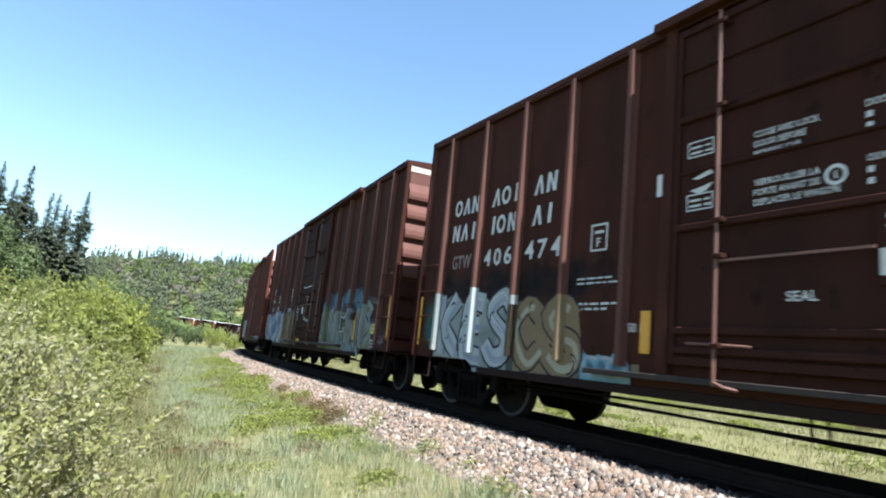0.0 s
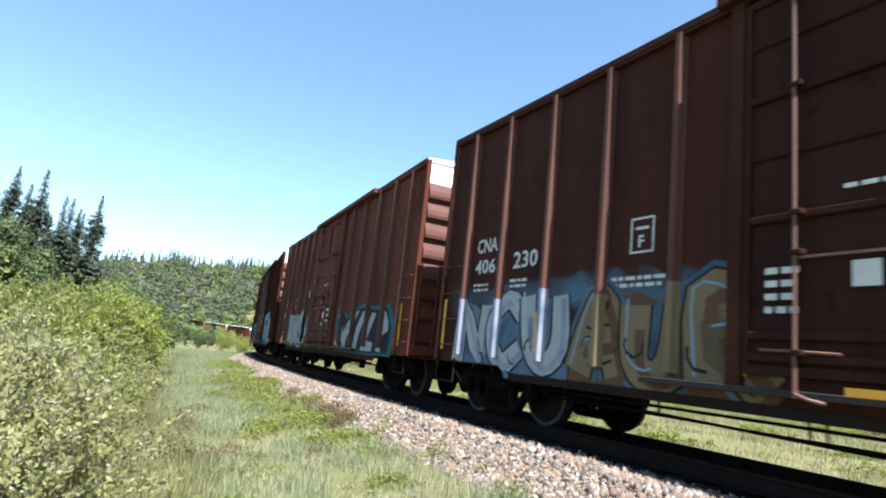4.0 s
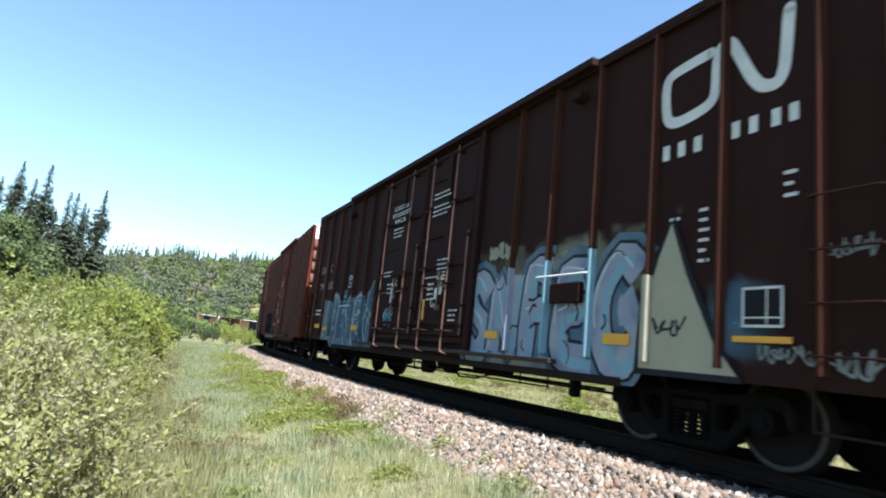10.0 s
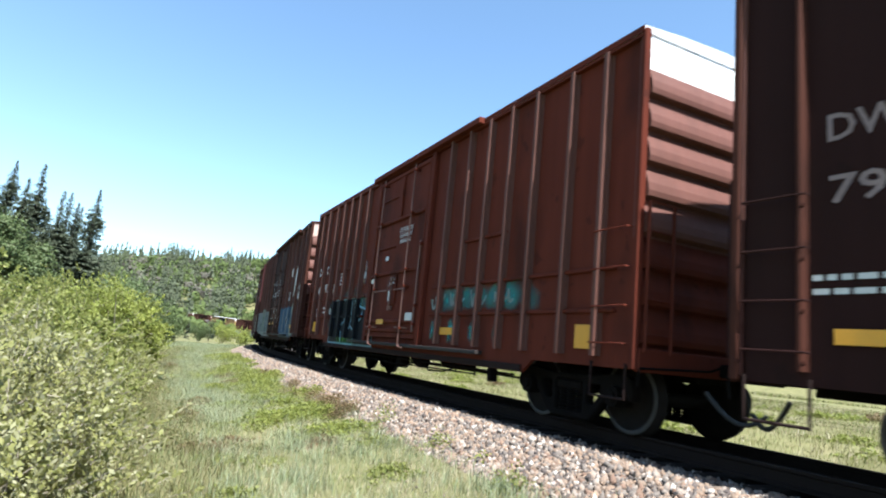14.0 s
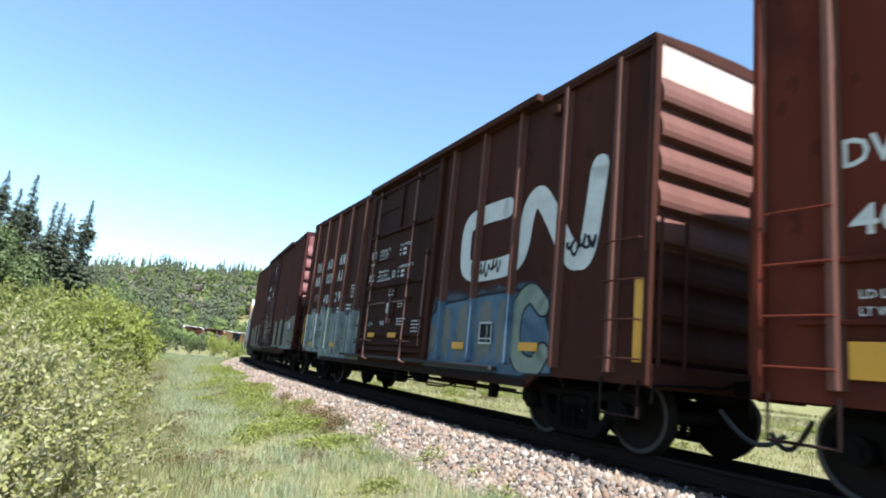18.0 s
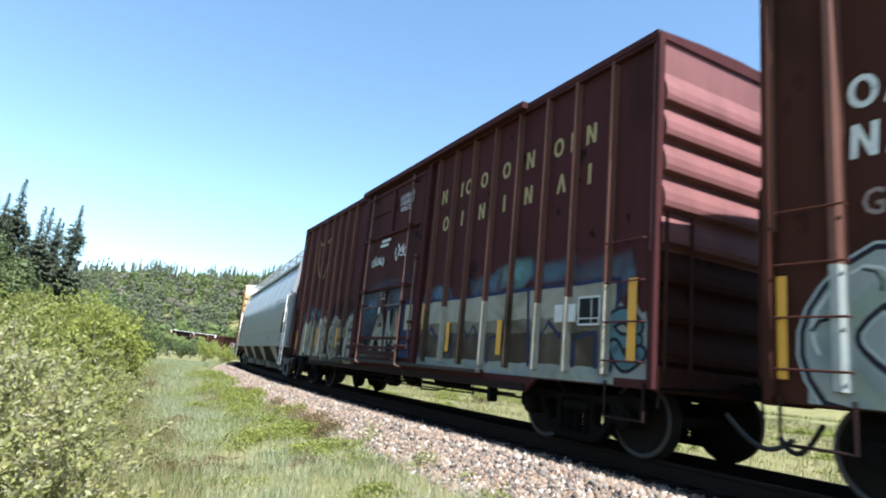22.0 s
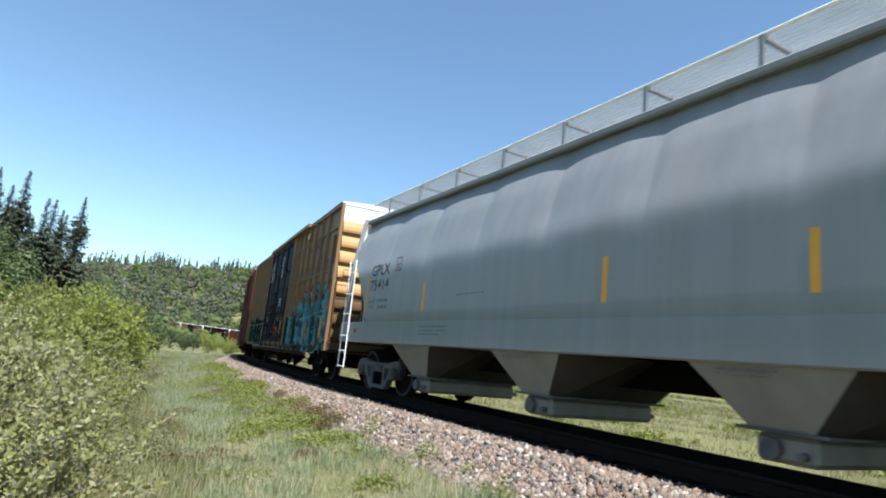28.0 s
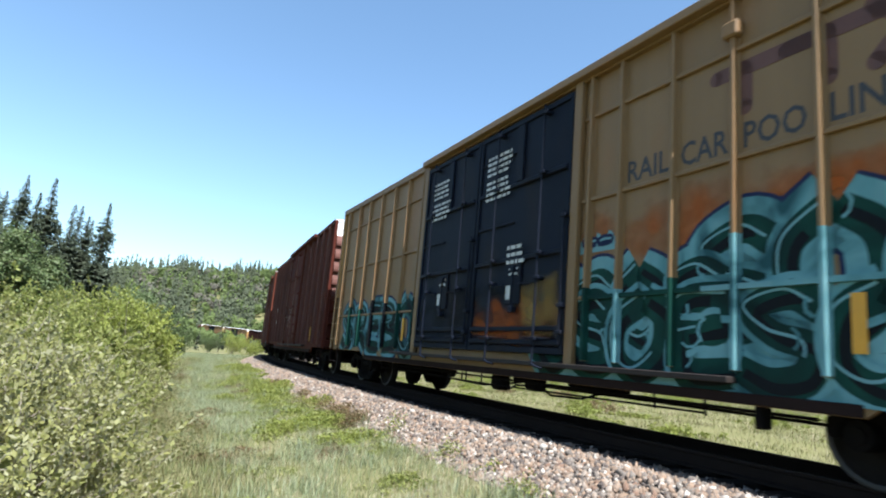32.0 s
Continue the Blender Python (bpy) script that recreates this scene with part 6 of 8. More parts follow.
def car_f():
    c = boxcar("brown boxcar with big white emblem and blue graffiti", 14.8, 1.56, M_BROWN, P50, (-1.72, 1.8), (-1.12, 1.0), kink=(-1.9, 5.2), white=M_PINKTOP, roof_paint=M_BROWN, door_paint=M_SHADEBROWN,
               yellow=[(7.2, 1.05, 0.13, 0.95), (-2.1, 1.38, 0.12, 0.48), (-6.49, 0.99, 0.41, 0.1), (-4.27, 1.0, 0.42, 0.11), (2.93, 1.1, 0.41, 0.12), (4.96, 1.12, 0.46, 0.12), (-7.35, 1.0, 0.09, 0.9)])
    logo_worm(c, 2.98, 2.34, 3.55, 1.12, 0.34, M_LETTER)
    block_word(c, [-6.75, -6.48, -6.2, -5.62, -5.36, -5.1], 3.3, 0.3, M_LETTER, 0.24, 0.02, "otntoi")
    block_word(c, [-4.45, -4.16], 3.33, 0.3, M_LETTER, 0.24, 0.02, "tn")
    block_word(c, [-6.75, -6.48, -6.2, -5.64, -5.44, -5.14, -4.45, -4.18], 2.86, 0.3, M_LETTER, 0.24, 0.02, "ntiionti")
    lettering(c, "GTW", -6.65, 2.36, 0.22, M_GHOST, width=0.6)
    spaced(c, "406", -5.58, -4.81, 2.25, 0.27, M_LETTER)
    spaced(c, "298", -4.46, -3.66, 2.27, 0.27, M_LETTER)
    plate_sign(c, -3.08, 2.32, 0.27)
    lettering(c, "XP", -2.75, 2.1, 0.12, M_LETTER)
    small_print(c, -4.1, 2.05, 4, 0.2, 0.04, 0.1, seed=24), small_print(c, -3.3, 2.1, 2, 0.45, 0.04, 0.1, seed=25)
    piece(c, -7.05, -1.95, 0.70, 2.1, "CRUNH", PAINT["greymix"], PAINT["ink"], 0.38, 0.10, back=PAINT["greymix"], layers=[(0.15, PAINT["pale"])], inner=PAINT["sage"], shine=PAINT["white"], seed=18)
    mist(c, -7.0, -1.8, 1.6, 2.2, "grey")
    mist(c, 1.5, 5.9, 1.5, 2.2, "blue")
    flat_shape(c, [(1.75, 0.74), (1.8, 1.6), (2.3, 1.9), (3.0, 1.95), (3.8, 2.0), (4.6, 2.02), (5.3, 2.0), (5.75, 1.2), (5.7, 0.82), (5.2, 0.8), (5.0, 0.74)], PAINT["slate"], SHEET, edge=PAINT["ink"], edge_w=0.05)
    for x, w, zt in ((1.9, 0.3, 1.6), (2.35, 0.42, 1.88), (3.0, 0.42, 1.92), (3.72, 0.44, 1.95), (4.3, 0.3, 1.95)):
        flat_shape(c, [(x, 0.85), (x - 0.02, 1.45), (x + 0.12 * w, zt - 0.14), (x + 0.5 * w, zt), (x + 0.88 * w, zt - 0.14), (x + w + 0.02, 1.4), (x + 0.9 * w, 0.88), (x + 0.6 * w, 1.05), (x + 0.3 * w, 0.9)], PAINT["arch"], SHEET - 0.001, edge=PAINT["slate"], edge_w=0.03)
    v, f = [], []
    stroke(v, f, smooth_line([(5.45, 1.75), (5.15, 1.95), (4.85, 1.75), (4.8, 1.3), (4.95, 0.98), (5.3, 0.9), (5.5, 1.1)]), 0.34, SHEET - 0.002)
    v = [(x, y, max(z, 0.815)) for x, y, z in v]
    tagged(mesh_ob("graffiti_outline", v, f, PAINT["ink"], c), kind="stuff")
    v, f = [], []
    stroke(v, f, smooth_line([(5.45, 1.75), (5.15, 1.95), (4.85, 1.75), (4.8, 1.3), (4.95, 0.98), (5.3, 0.9), (5.5, 1.1)]), 0.27, SHEET - 0.003)
    v = [(x, y, max(z, 0.815)) for x, y, z in v]
    tagged(mesh_ob("graffiti_fill", v, f, PAINT["sage"], c), kind="stuff")
    for x in (2.42, 3.54, 4.66):
        post_bar("sprayed_post_foot", c, x, -1, 0.925, 1.95, 0.15, 0.10, PAINT["slate"], 0.003)
    scribble(c, 3.3, 2.3, 1.0, 0.3, PAINT["ink"], 85, 0.04, 6, SHEET - 0.004)
    scribble(c, 5.9, 2.4, 0.6, 0.3, PAINT["ink"], 86, 0.05, 4, SHEET - 0.004)
    bilingual_notes(c, -0.97, 1.18, -HW - 0.004)
    ring_mark(c, -0.02, 2.68, 0.075, -HW - 0.004)
    lettering(c, "SEAL", -0.53, 1.55, 0.09, M_LETTER, y=-HW - 0.004)
    small_print(c, 0.4, 1.98, 2, 0.3, 0.022, 0.06, seed=44, y=-HW - 0.004), small_print(c, 0.42, 1.66, 3, 0.44, 0.022, 0.06, seed=46, y=-HW - 0.004), small_print(c, 1.2, 1.6, 4, 0.36, 0.022, 0.07, seed=47, y=-HW - 0.004)
    for z in (3.16, 2.6):
        bars("plate_mark", c, [(-1.56, z, 0.3, 0.015), (-1.56, z + 0.15, 0.3, 0.015), (-1.56, z, 0.015, 0.15), (-1.275, z, 0.015, 0.15)], M_LETTER, -HW - 0.004)
        small_print(c, -1.53, z + 0.09, 2, 0.22, 0.025, 0.055, seed=45, y=-HW - 0.004)
    bars("sticker", c, [(-1.5, 3.0, 0.2, 0.08)], M_LETTER, -HW - 0.004)
    scribble(c, -1.25, 1.5, 0.3, 0.16, PAINT["lilac"], 89, 0.016, 4, -HW - 0.004)
    bars("reflector", c, [(-1.07, 1.27, 0.42, 0.1), (0.15, 1.27, 0.45, 0.1)], M_YELLOW, -HW - 0.0585)
    plate_sign(c, 3.82, 1.2, 0.38, "")
    boxes("top_bracket", [(5.5, 5.68, -HW - 0.06, -HW + 0.06, 4.55, 4.68)], M_BROWN, c, bevel=0.02)
    return c

def car_g():
    posts = [-6.82, -6.02, -5.25, -4.58, -3.96, -3.3, -2.64, 2.08, 2.76, 3.42, 4.11, 4.8, 5.5, 6.15, 6.85]
    # lower ends in dark brown, for the shade of the next car
    c = boxcar("faded maroon boxcar with gold lettering and cream graffiti band", 15.13, 1.59, M_MAROON, posts, (-1.65, 1.6), (-1.1, 1.12), kink=(-1.9, 5.0), post_w=0.10, post_d=0.085, white=None, end_shade=M_SHADEBROWN, end_paint=M_MAROONEND, roof_paint=M_MAROON,
               yellow=[(7.2, 1.08, 0.13, 0.95), (2.9, 1.12, 0.12, 0.5), (4.52, 1.1, 0.13, 0.52), (-5.03, 1.12, 0.11, 0.5), (-3.2, 1.12, 0.11, 0.5), (1.9, 1.5, 0.12, 0.5), (-7.2, 1.0, 0.1, 0.6)])
    block_word(c, [2.19, 2.86, 3.1, 3.62, 4.3, 4.95, 5.62, 5.92, 6.3], 3.92, 0.28, M_GOLD, 0.22, 0, "niooonoin")
    block_word(c, [2.33, 2.95, 3.62, 4.3, 4.95, 5.72, 6.3], 3.36, 0.28, M_GOLD, 0.22, 0, "oininti")
    for k, (x0, x1, z0, z1, kind) in enumerate(((1.7, 3.0, 1.85, 2.4, "blue"), (3.1, 3.8, 2.0, 2.75, "ink"), (3.5, 4.6, 1.95, 2.45, "blue"), (4.3, 5.3, 2.0, 2.6, "aqua"), (5.2, 6.4, 2.0, 2.5, "blue"), (6.2, 7.3, 1.7, 2.5, "blue"))):
        mist(c, x0, x1, z0, z1, kind, SHEET + 0.0018 - 0.0002 * k)
    block_band(c, [1.75, 2.62, 3.38, 4.02, 5.28, 6.12, 6.98], 2.02, 21)
    boxes("routing_box", [(5.9, 6.3, -HW + 0.02, -HW + 0.07, 1.55, 1.78)], M_LETTER, c, bevel=0.01)
    mist(c, -6.9, -4.2, 1.7, 2.4, "blue")
    mist(c, -4.4, -1.7, 1.7, 2.45, "night", SHEET + 0.0016)
    piece(c, -6.6, -1.75, 0.74, 1.98, "NARKHE", PAINT["creamtop"], PAINT["ink"], 0.33, 0.11, back=PAINT["rustband"], layers=[(0.24, PAINT["ink"])], inner=PAINT["midband"], seed=22)
    boxes("routing_box", [(-3.05, -2.5, -HW + 0.02, -HW + 0.07, 1.35, 1.62)], PAINT["tan"], c, bevel=0.01)
    mist(c, -1.6, 1.6, 0.85, 2.75, "blue", -HW + 0.003)
    mist(c, -1.5, 1.1, 0.9, 2.1, "ink", -HW + 0.002)
    mist(c, -1.55, 1.1, 0.85, 1.25, "grey", -HW + 0.001)
    graffiti(c, 6.8, 7.4, 0.9, 1.8, PAINT["blue"], PAINT["ink"], PAINT["grey"], (0,), 23, 0.12)
    bars("sticker", c, [(-0.4, 3.5, 0.5, 0.06), (-0.45, 3.4, 0.45, 0.06)], M_LETTER, -HW - 0.058)
    lettering(c, "CLOSE AND LOCK", 0.44, 4.35, 0.1, M_LETTER, y=-HW - 0.058, width=0.72)
    lettering(c, "DOORS BEFORE", 0.47, 4.21, 0.1, M_LETTER, y=-HW - 0.058, width=0.65)
    lettering(c, "MOVING CAR", 0.52, 4.07, 0.1, M_LETTER, y=-HW - 0.058, width=0.54)
    for pts in ([(-0.55, 1.05), (-0.25, 1.75), (0.05, 1.95), (0.2, 1.7), (0.28, 1.05), (0.05, 1.05), (-0.02, 1.3), (-0.2, 1.3), (-0.28, 1.05)], [(0.3, 1.05), (0.34, 1.9), (0.5, 1.95), (0.6, 1.5), (0.75, 1.95), (0.95, 1.95), (1.0, 1.05), (0.8, 1.05), (0.72, 1.45), (0.6, 1.15), (0.5, 1.45), (0.46, 1.05)]):
        flat_shape(c, pts, PAINT["band"], -HW - 0.047, edge=PAINT["ink"], edge_w=0.08)
    flat_shape(c, [(1.12, 0.95), (1.12, 2.1), (1.6, 2.1), (1.6, 0.95)], PAINT["navy"], -HW - 0.032)
    flat_shape(c, [(1.25, 1.5), (1.25, 2.0), (1.58, 2.0), (1.58, 1.5)], PAINT["cream"], -HW - 0.034)
    plate_sign(c, 6.35, 1.5, 0.4, "")
    scribble(c, -0.95, 2.95, 0.75, 0.32, M_LETTER, 61, 0.03, 5, -HW - 0.031)
    scribble(c, 0.4, 3.0, 0.65, 0.42, M_LETTER, 62, 0.034, 4, -HW - 0.031)
    v, f = [], []
    stroke(v, f, smooth_line([(-5.9, 4.35), (-5.9, 3.7), (-5.65, 3.3), (-5.25, 3.12), (-4.95, 3.35), (-4.8, 3.8), (-4.8, 4.3), (-5.05, 4.2), (-5.35, 4.4), (-5.65, 4.2), (-5.9, 4.35)]), 0.04, SHEET - 0.002)
    mesh_ob("painted_emblem", v, f, M_GOLD, c, "faint gold shield outline")
    return c

def hopper():
    L, q = 17.7, 1.735
    root = tagged(new("covered_hopper"), label="light grey covered hopper car with dusty outlet bays", category="hopper car", group="freight train")
    wheels = []
    # curved side shell: profile from sill up to the roof edge
    prof = [(1.52, 1.445), (1.65, 1.462), (2.6, 1.462), (2.72, 1.459), (2.85, 1.438), (3.0, 1.40), (3.3, 1.32), (3.6, 1.235), (3.88, 1.13), (4.19, 1.00)]
    prof = [(z, float(np.interp(z, *zip(*prof)))) for z in np.linspace(1.52, 4.19, 34)]
    def half(z, front):      # where the sloping end sheets cut the side
        if front:
            return float(np.interp(z, (1.55, 1.87, 2.18, 2.5, 2.68, 2.96, 3.3), (7.78, 7.88, 7.99, 8.15, 8.42, 8.58, 8.88)))
        return float(np.interp(z, (1.55, 1.86, 2.15, 2.58, 2.91, 3.2), (7.32, 7.47, 7.66, 8.01, 8.39, 8.72)))
    n = 300
    for sy in (-1, 1):
        verts, faces = [], []
        for z, y in prof:
            a, b = half(z, False), half(z, True)
            for i in range(n + 1):
                x = -a + (a + b) * i / n
                bulge = abs(math.sin((x - 0.79) * math.pi / 1.84)) ** 0.6      # each sheet swells between its welded seams
                ripple = (0.036 * (bulge - 1) + 0.005 * math.sin(x * 2.3 + 0.8) + 0.003 * math.sin(x * 6.1 + 2.0 * math.sin(x))) * float(np.interp(z, (2.55, 3.1), (0.0, 1.0)))
                verts.append((x, sy * (y + ripple), z))
        for j in range(len(prof) - 1):
            for i in range(n):
                k = j * (n + 1) + i
                f = (k, k + 1, k + n + 2, k + n + 1)
                faces.append(f if sy < 0 else f[::-1])
        mesh_ob("side_shell", verts, faces, M_GREY, root, smooth=True)
        lo, hi = sorted((sy * 1.38, sy * 1.452))
        boxes("side_sill", [(-L / 2 - 0.1, L / 2 + 0.1, lo, hi, 1.08, 1.55)], M_GREY, root, bevel=0.02)
        lo, hi = sorted((sy * 0.96, sy * 1.12))
        boxes("eave_rail", [(-L / 2 - 0.05, L / 2 + 0.05, lo, hi, 4.16, 4.275)], M_GREY, root, bevel=0.025)
    verts, faces = [], []
    rp = [(-1.1, 4.25), (-0.7, 4.36), (0, 4.40), (0.7, 4.36), (1.1, 4.25)]
    for x in (-8.75, 8.75):
        for y, z in rp:
            verts.append((x, y, z))
    for i in range(4):
        faces.append((i, i + 1, i + 6, i + 5))
    mesh_ob("roof", verts, faces, M_GREY, root)
    for sgn in (-1, 1):
        # sloping end sheet and end framing
        e = mesh_ob("end_slope_sheet", [(sgn * 7.6, -1.42, 1.55), (sgn * 7.6, 1.42, 1.55), (sgn * 8.78, 1.30, 3.5), (sgn * 8.78, -1.30, 3.5)], [(0, 1, 2, 3)], M_TRUCKGREY, root)
        mesh_ob("end_top_sheet", [(sgn * 8.78, -1.32, 3.45), (sgn * 8.78, 1.32, 3.45), (sgn * 8.78, 1.05, 4.26), (sgn * 8.78, -1.05, 4.26)], [(0, 1, 2, 3)], M_WHITE, root)
        cx_ = 8.98 if sgn > 0 else -8.80
        for sy in (-1, 1):
            lo, hi = sorted((sy * 1.25, sy * 1.42))
            lx, hx = sorted((sgn * 8.78, sgn * 8.92))
            rods("corner_post", [[(cx_, sy * 1.36, 1.08), (cx_, sy * 1.34, 3.0), (cx_, sy * 1.15, 4.27)]], 0.085 if sgn > 0 else 0.06, M_GREY, root, n=10)
            lx, hx = sorted((sgn * 7.5, sgn * 7.62))
            boxes("bolster_web", [(lx, hx, lo, hi, 1.5, 2.2)], M_GREY, root)
        lx, hx = sorted((sgn * 7.0, sgn * 8.85))
        boxes("end_platform", [(lx, hx, -1.38, 1.38, 1.08, 1.2)], M_GREY, root)
        for y in (-0.9, -0.4):
            rods("end_ladder_rail", [[(sgn * 9.06, y, 1.2), (sgn * 9.06, y, 4.3)]], 0.016, M_GREY, root)
        for k in range(8):
            rods("ladder_rung", [[(sgn * 9.06, -0.9, 1.4 + k * 0.4), (sgn * 9.06, -0.4, 1.4 + k * 0.4)]], 0.012, M_GREY, root)
        for x in (sgn * (9.0 if sgn > 0 else 8.74), sgn * (8.5 if sgn > 0 else 8.34)):
            rods("side_ladder_rail", [[(x, -1.47, 0.45), (x, -1.47, 2.9 if sgn > 0 else 3.1)]], 0.015, M_WHITE, root)
        for z in (0.48, 0.85, 1.22, 1.75, 2.25, 2.8):
            rods("ladder_rung", [[(sgn * (9.0 if sgn > 0 else 8.74), -1.49, z), (sgn * (8.5 if sgn > 0 else 8.34), -1.49, z)]], 0.011, M_WHITE, root)
        make_truck(root, 7.7 if sgn > 0 else -7.2, M_TRUCKGREY, wheels)
        coupler(root, L, sgn)
    # roof walk: stanchions and grating
    for sy in (-1,):
        rods("walk_edge", [[(-8.6, -1.07, 4.655), (8.6, -1.07, 4.655)], [(-8.6, -0.51, 4.655), (8.6, -0.51, 4.655)]], 0.02, M_WHITE, root)
        for k in range(7):
            y = -1.05 + k * 0.085
            boxes("grating_bar", [(-8.6, 8.6, y, y + 0.02, 4.635, 4.675)], M_WHITE, root)
        for k in range(11):
            x = -7.57 + k * 1.6
            boxes("walk_bracket", [(x - 0.03, x + 0.03, -1.09, -0.49, 4.595, 4.635), (x - 0.025, x + 0.025, -1.10, -1.07, 4.25, 4.635)], M_GREY, root)
    for k in range(5):
        x = -6.4 + k * 3.2
        boxes("roof_hatch", [(x - 0.9, x + 0.9, -0.3, 0.3, 4.38, 4.47)], M_GREY, root, bevel=0.03)
    # four bays of outlets
    for k in range(4):
        xc = -5.07 + k * 3.65
        top = [(-0.83, -1.40), (0.83, -1.40), (1.45, -0.5), (1.45, 0.5), (0.83, 1.40), (-0.83, 1.40), (-1.45, 0.5), (-1.45, -0.5)]
        low = [(-0.31, -1.10), (0.31, -1.10), (0.42, -0.95), (0.42, 0.95), (0.31, 1.10), (-0.31, 1.10), (-0.42, 0.95), (-0.42, -0.95)]
        bay = new("outlet_bay")
        bay.parent = root
        for k_ in range(8):
            a, e_ = k_, (k_ + 1) % 8
            near = k_ in (0, 4)
            mesh_ob("side_panel" if near else "slope_sheet", [(xc + top[a][0], top[a][1], 1.10), (xc + top[e_][0], top[e_][1], 1.10), (xc + low[e_][0], low[e_][1], 0.50), (xc + low[a][0], low[a][1], 0.50)], [(0, 1, 2, 3)], M_BAYSIDE if near else M_SLOPESHADE, bay)
        boxes("outlet_gate", [(xc - 0.30, xc + 0.30, -1.04, 1.04, 0.20, 0.47)], M_BAYSIDE, bay, bevel=0.05)
        boxes("gate_lip", [(xc - 0.45, xc + 0.45, -1.13, 1.13, 0.475, 0.505)], M_TRUCKGREY, bay)
        for yy in (-1.09, 1.09):
            bm = bmesh.new()
            add_rod(bm, (xc - 0.1, yy - 0.03, 0.33), (xc - 0.1, yy + 0.03, 0.33), 0.10, 12)
            part("gate_capstan", bm, M_TRUCKGREY, bay)
            rods("gate_shaft", [[(xc + 0.2, yy - 0.05, 0.30), (xc + 0.2, yy + 0.05, 0.30)]], 0.04, M_TRUCKGREY, bay, n=8)
        small_print(bay, xc - 0.5, 1.02, 2, 0.7, 0.02, 0.045, M_PRINT, 140 + k, -1.385)
    boxes("center_sill", [(-8.7, 8.7, -0.25, 0.25, 0.72, 1.08)], M_STEEL, root)
    Y = -1.463
    lettering(root, "GPLX", -7.25, 2.60, 0.24, M_INK, y=Y - 0.0015, width=0.98)
    lettering(root, "75414", -7.25, 2.26, 0.24, M_INK, y=Y - 0.0015, width=1.0)
    lettering(root, "LD LMT", -7.2, 1.98, 0.07, M_INK, y=Y - 0.0015, width=0.3)
    lettering(root, "LT WT", -7.2, 1.84, 0.07, M_INK, y=Y - 0.0015, width=0.26)
    lettering(root, "216900 LBS", -6.78, 1.98, 0.07, M_INK, y=Y - 0.0015, width=0.56)
    lettering(root, "66100 LBS", -6.72, 1.84, 0.07, M_INK, y=Y - 0.0015, width=0.5)
    bars("plate_mark", root, [(-5.95, 2.62, 0.26, 0.02), (-5.95, 2.9, 0.26, 0.02), (-5.95, 2.62, 0.02, 0.28), (-5.71, 2.62, 0.02, 0.3)], M_INK, Y - 0.0015)
    lettering(root, "C", -5.87, 2.67, 0.12, M_INK, y=Y - 0.0015)
    for x in (-7.45, -4.6, 0.2, 2.72, 5.1, 7.66):
        bars("reflector", root, [(x, 1.72 if x < 7 else 1.6, 0.09, 0.58 if abs(x) < 7 else 0.95)], M_YELLOW, Y - 0.003)
    small_print(root, 5.95, 2.78, 4, 1.6, 0.032, 0.11, M_PRINT, 51, Y - 0.0015)
    small_print(root, -4.6, 1.42, 3, 1.0, 0.03, 0.07, M_PRINT, 52, -1.4565)
    small_print(root, 4.6, 1.42, 2, 0.8, 0.03, 0.06, M_PRINT, 53, -1.4565)
    small_print(root, 7.5, 1.4, 3, 0.42, 0.035, 0.07, M_PRINT, 54, -1.4565)
    small_print(root, -3.3, 1.98, 1, 1.1, 0.025, 0.06, M_PRINT, 57, Y - 0.0015)
    bars("placard", root, [(8.26, 1.24, 0.16, 0.1), (-8.0, 1.3, 0.16, 0.1)], M_MARKRED, -1.4565)
    bars("placard", root, [(8.05, 1.24, 0.07, 0.13), (-8.35, 1.25, 0.07, 0.13)], M_INK, -1.4565)
    bars("paint_dab", root, [(5.6, 1.33, 0.1, 0.1), (7.4, 1.73, 0.15, 0.17)], M_SIGN, Y - 0.0015)
    CARS.append((root, L, q, wheels))
    return root

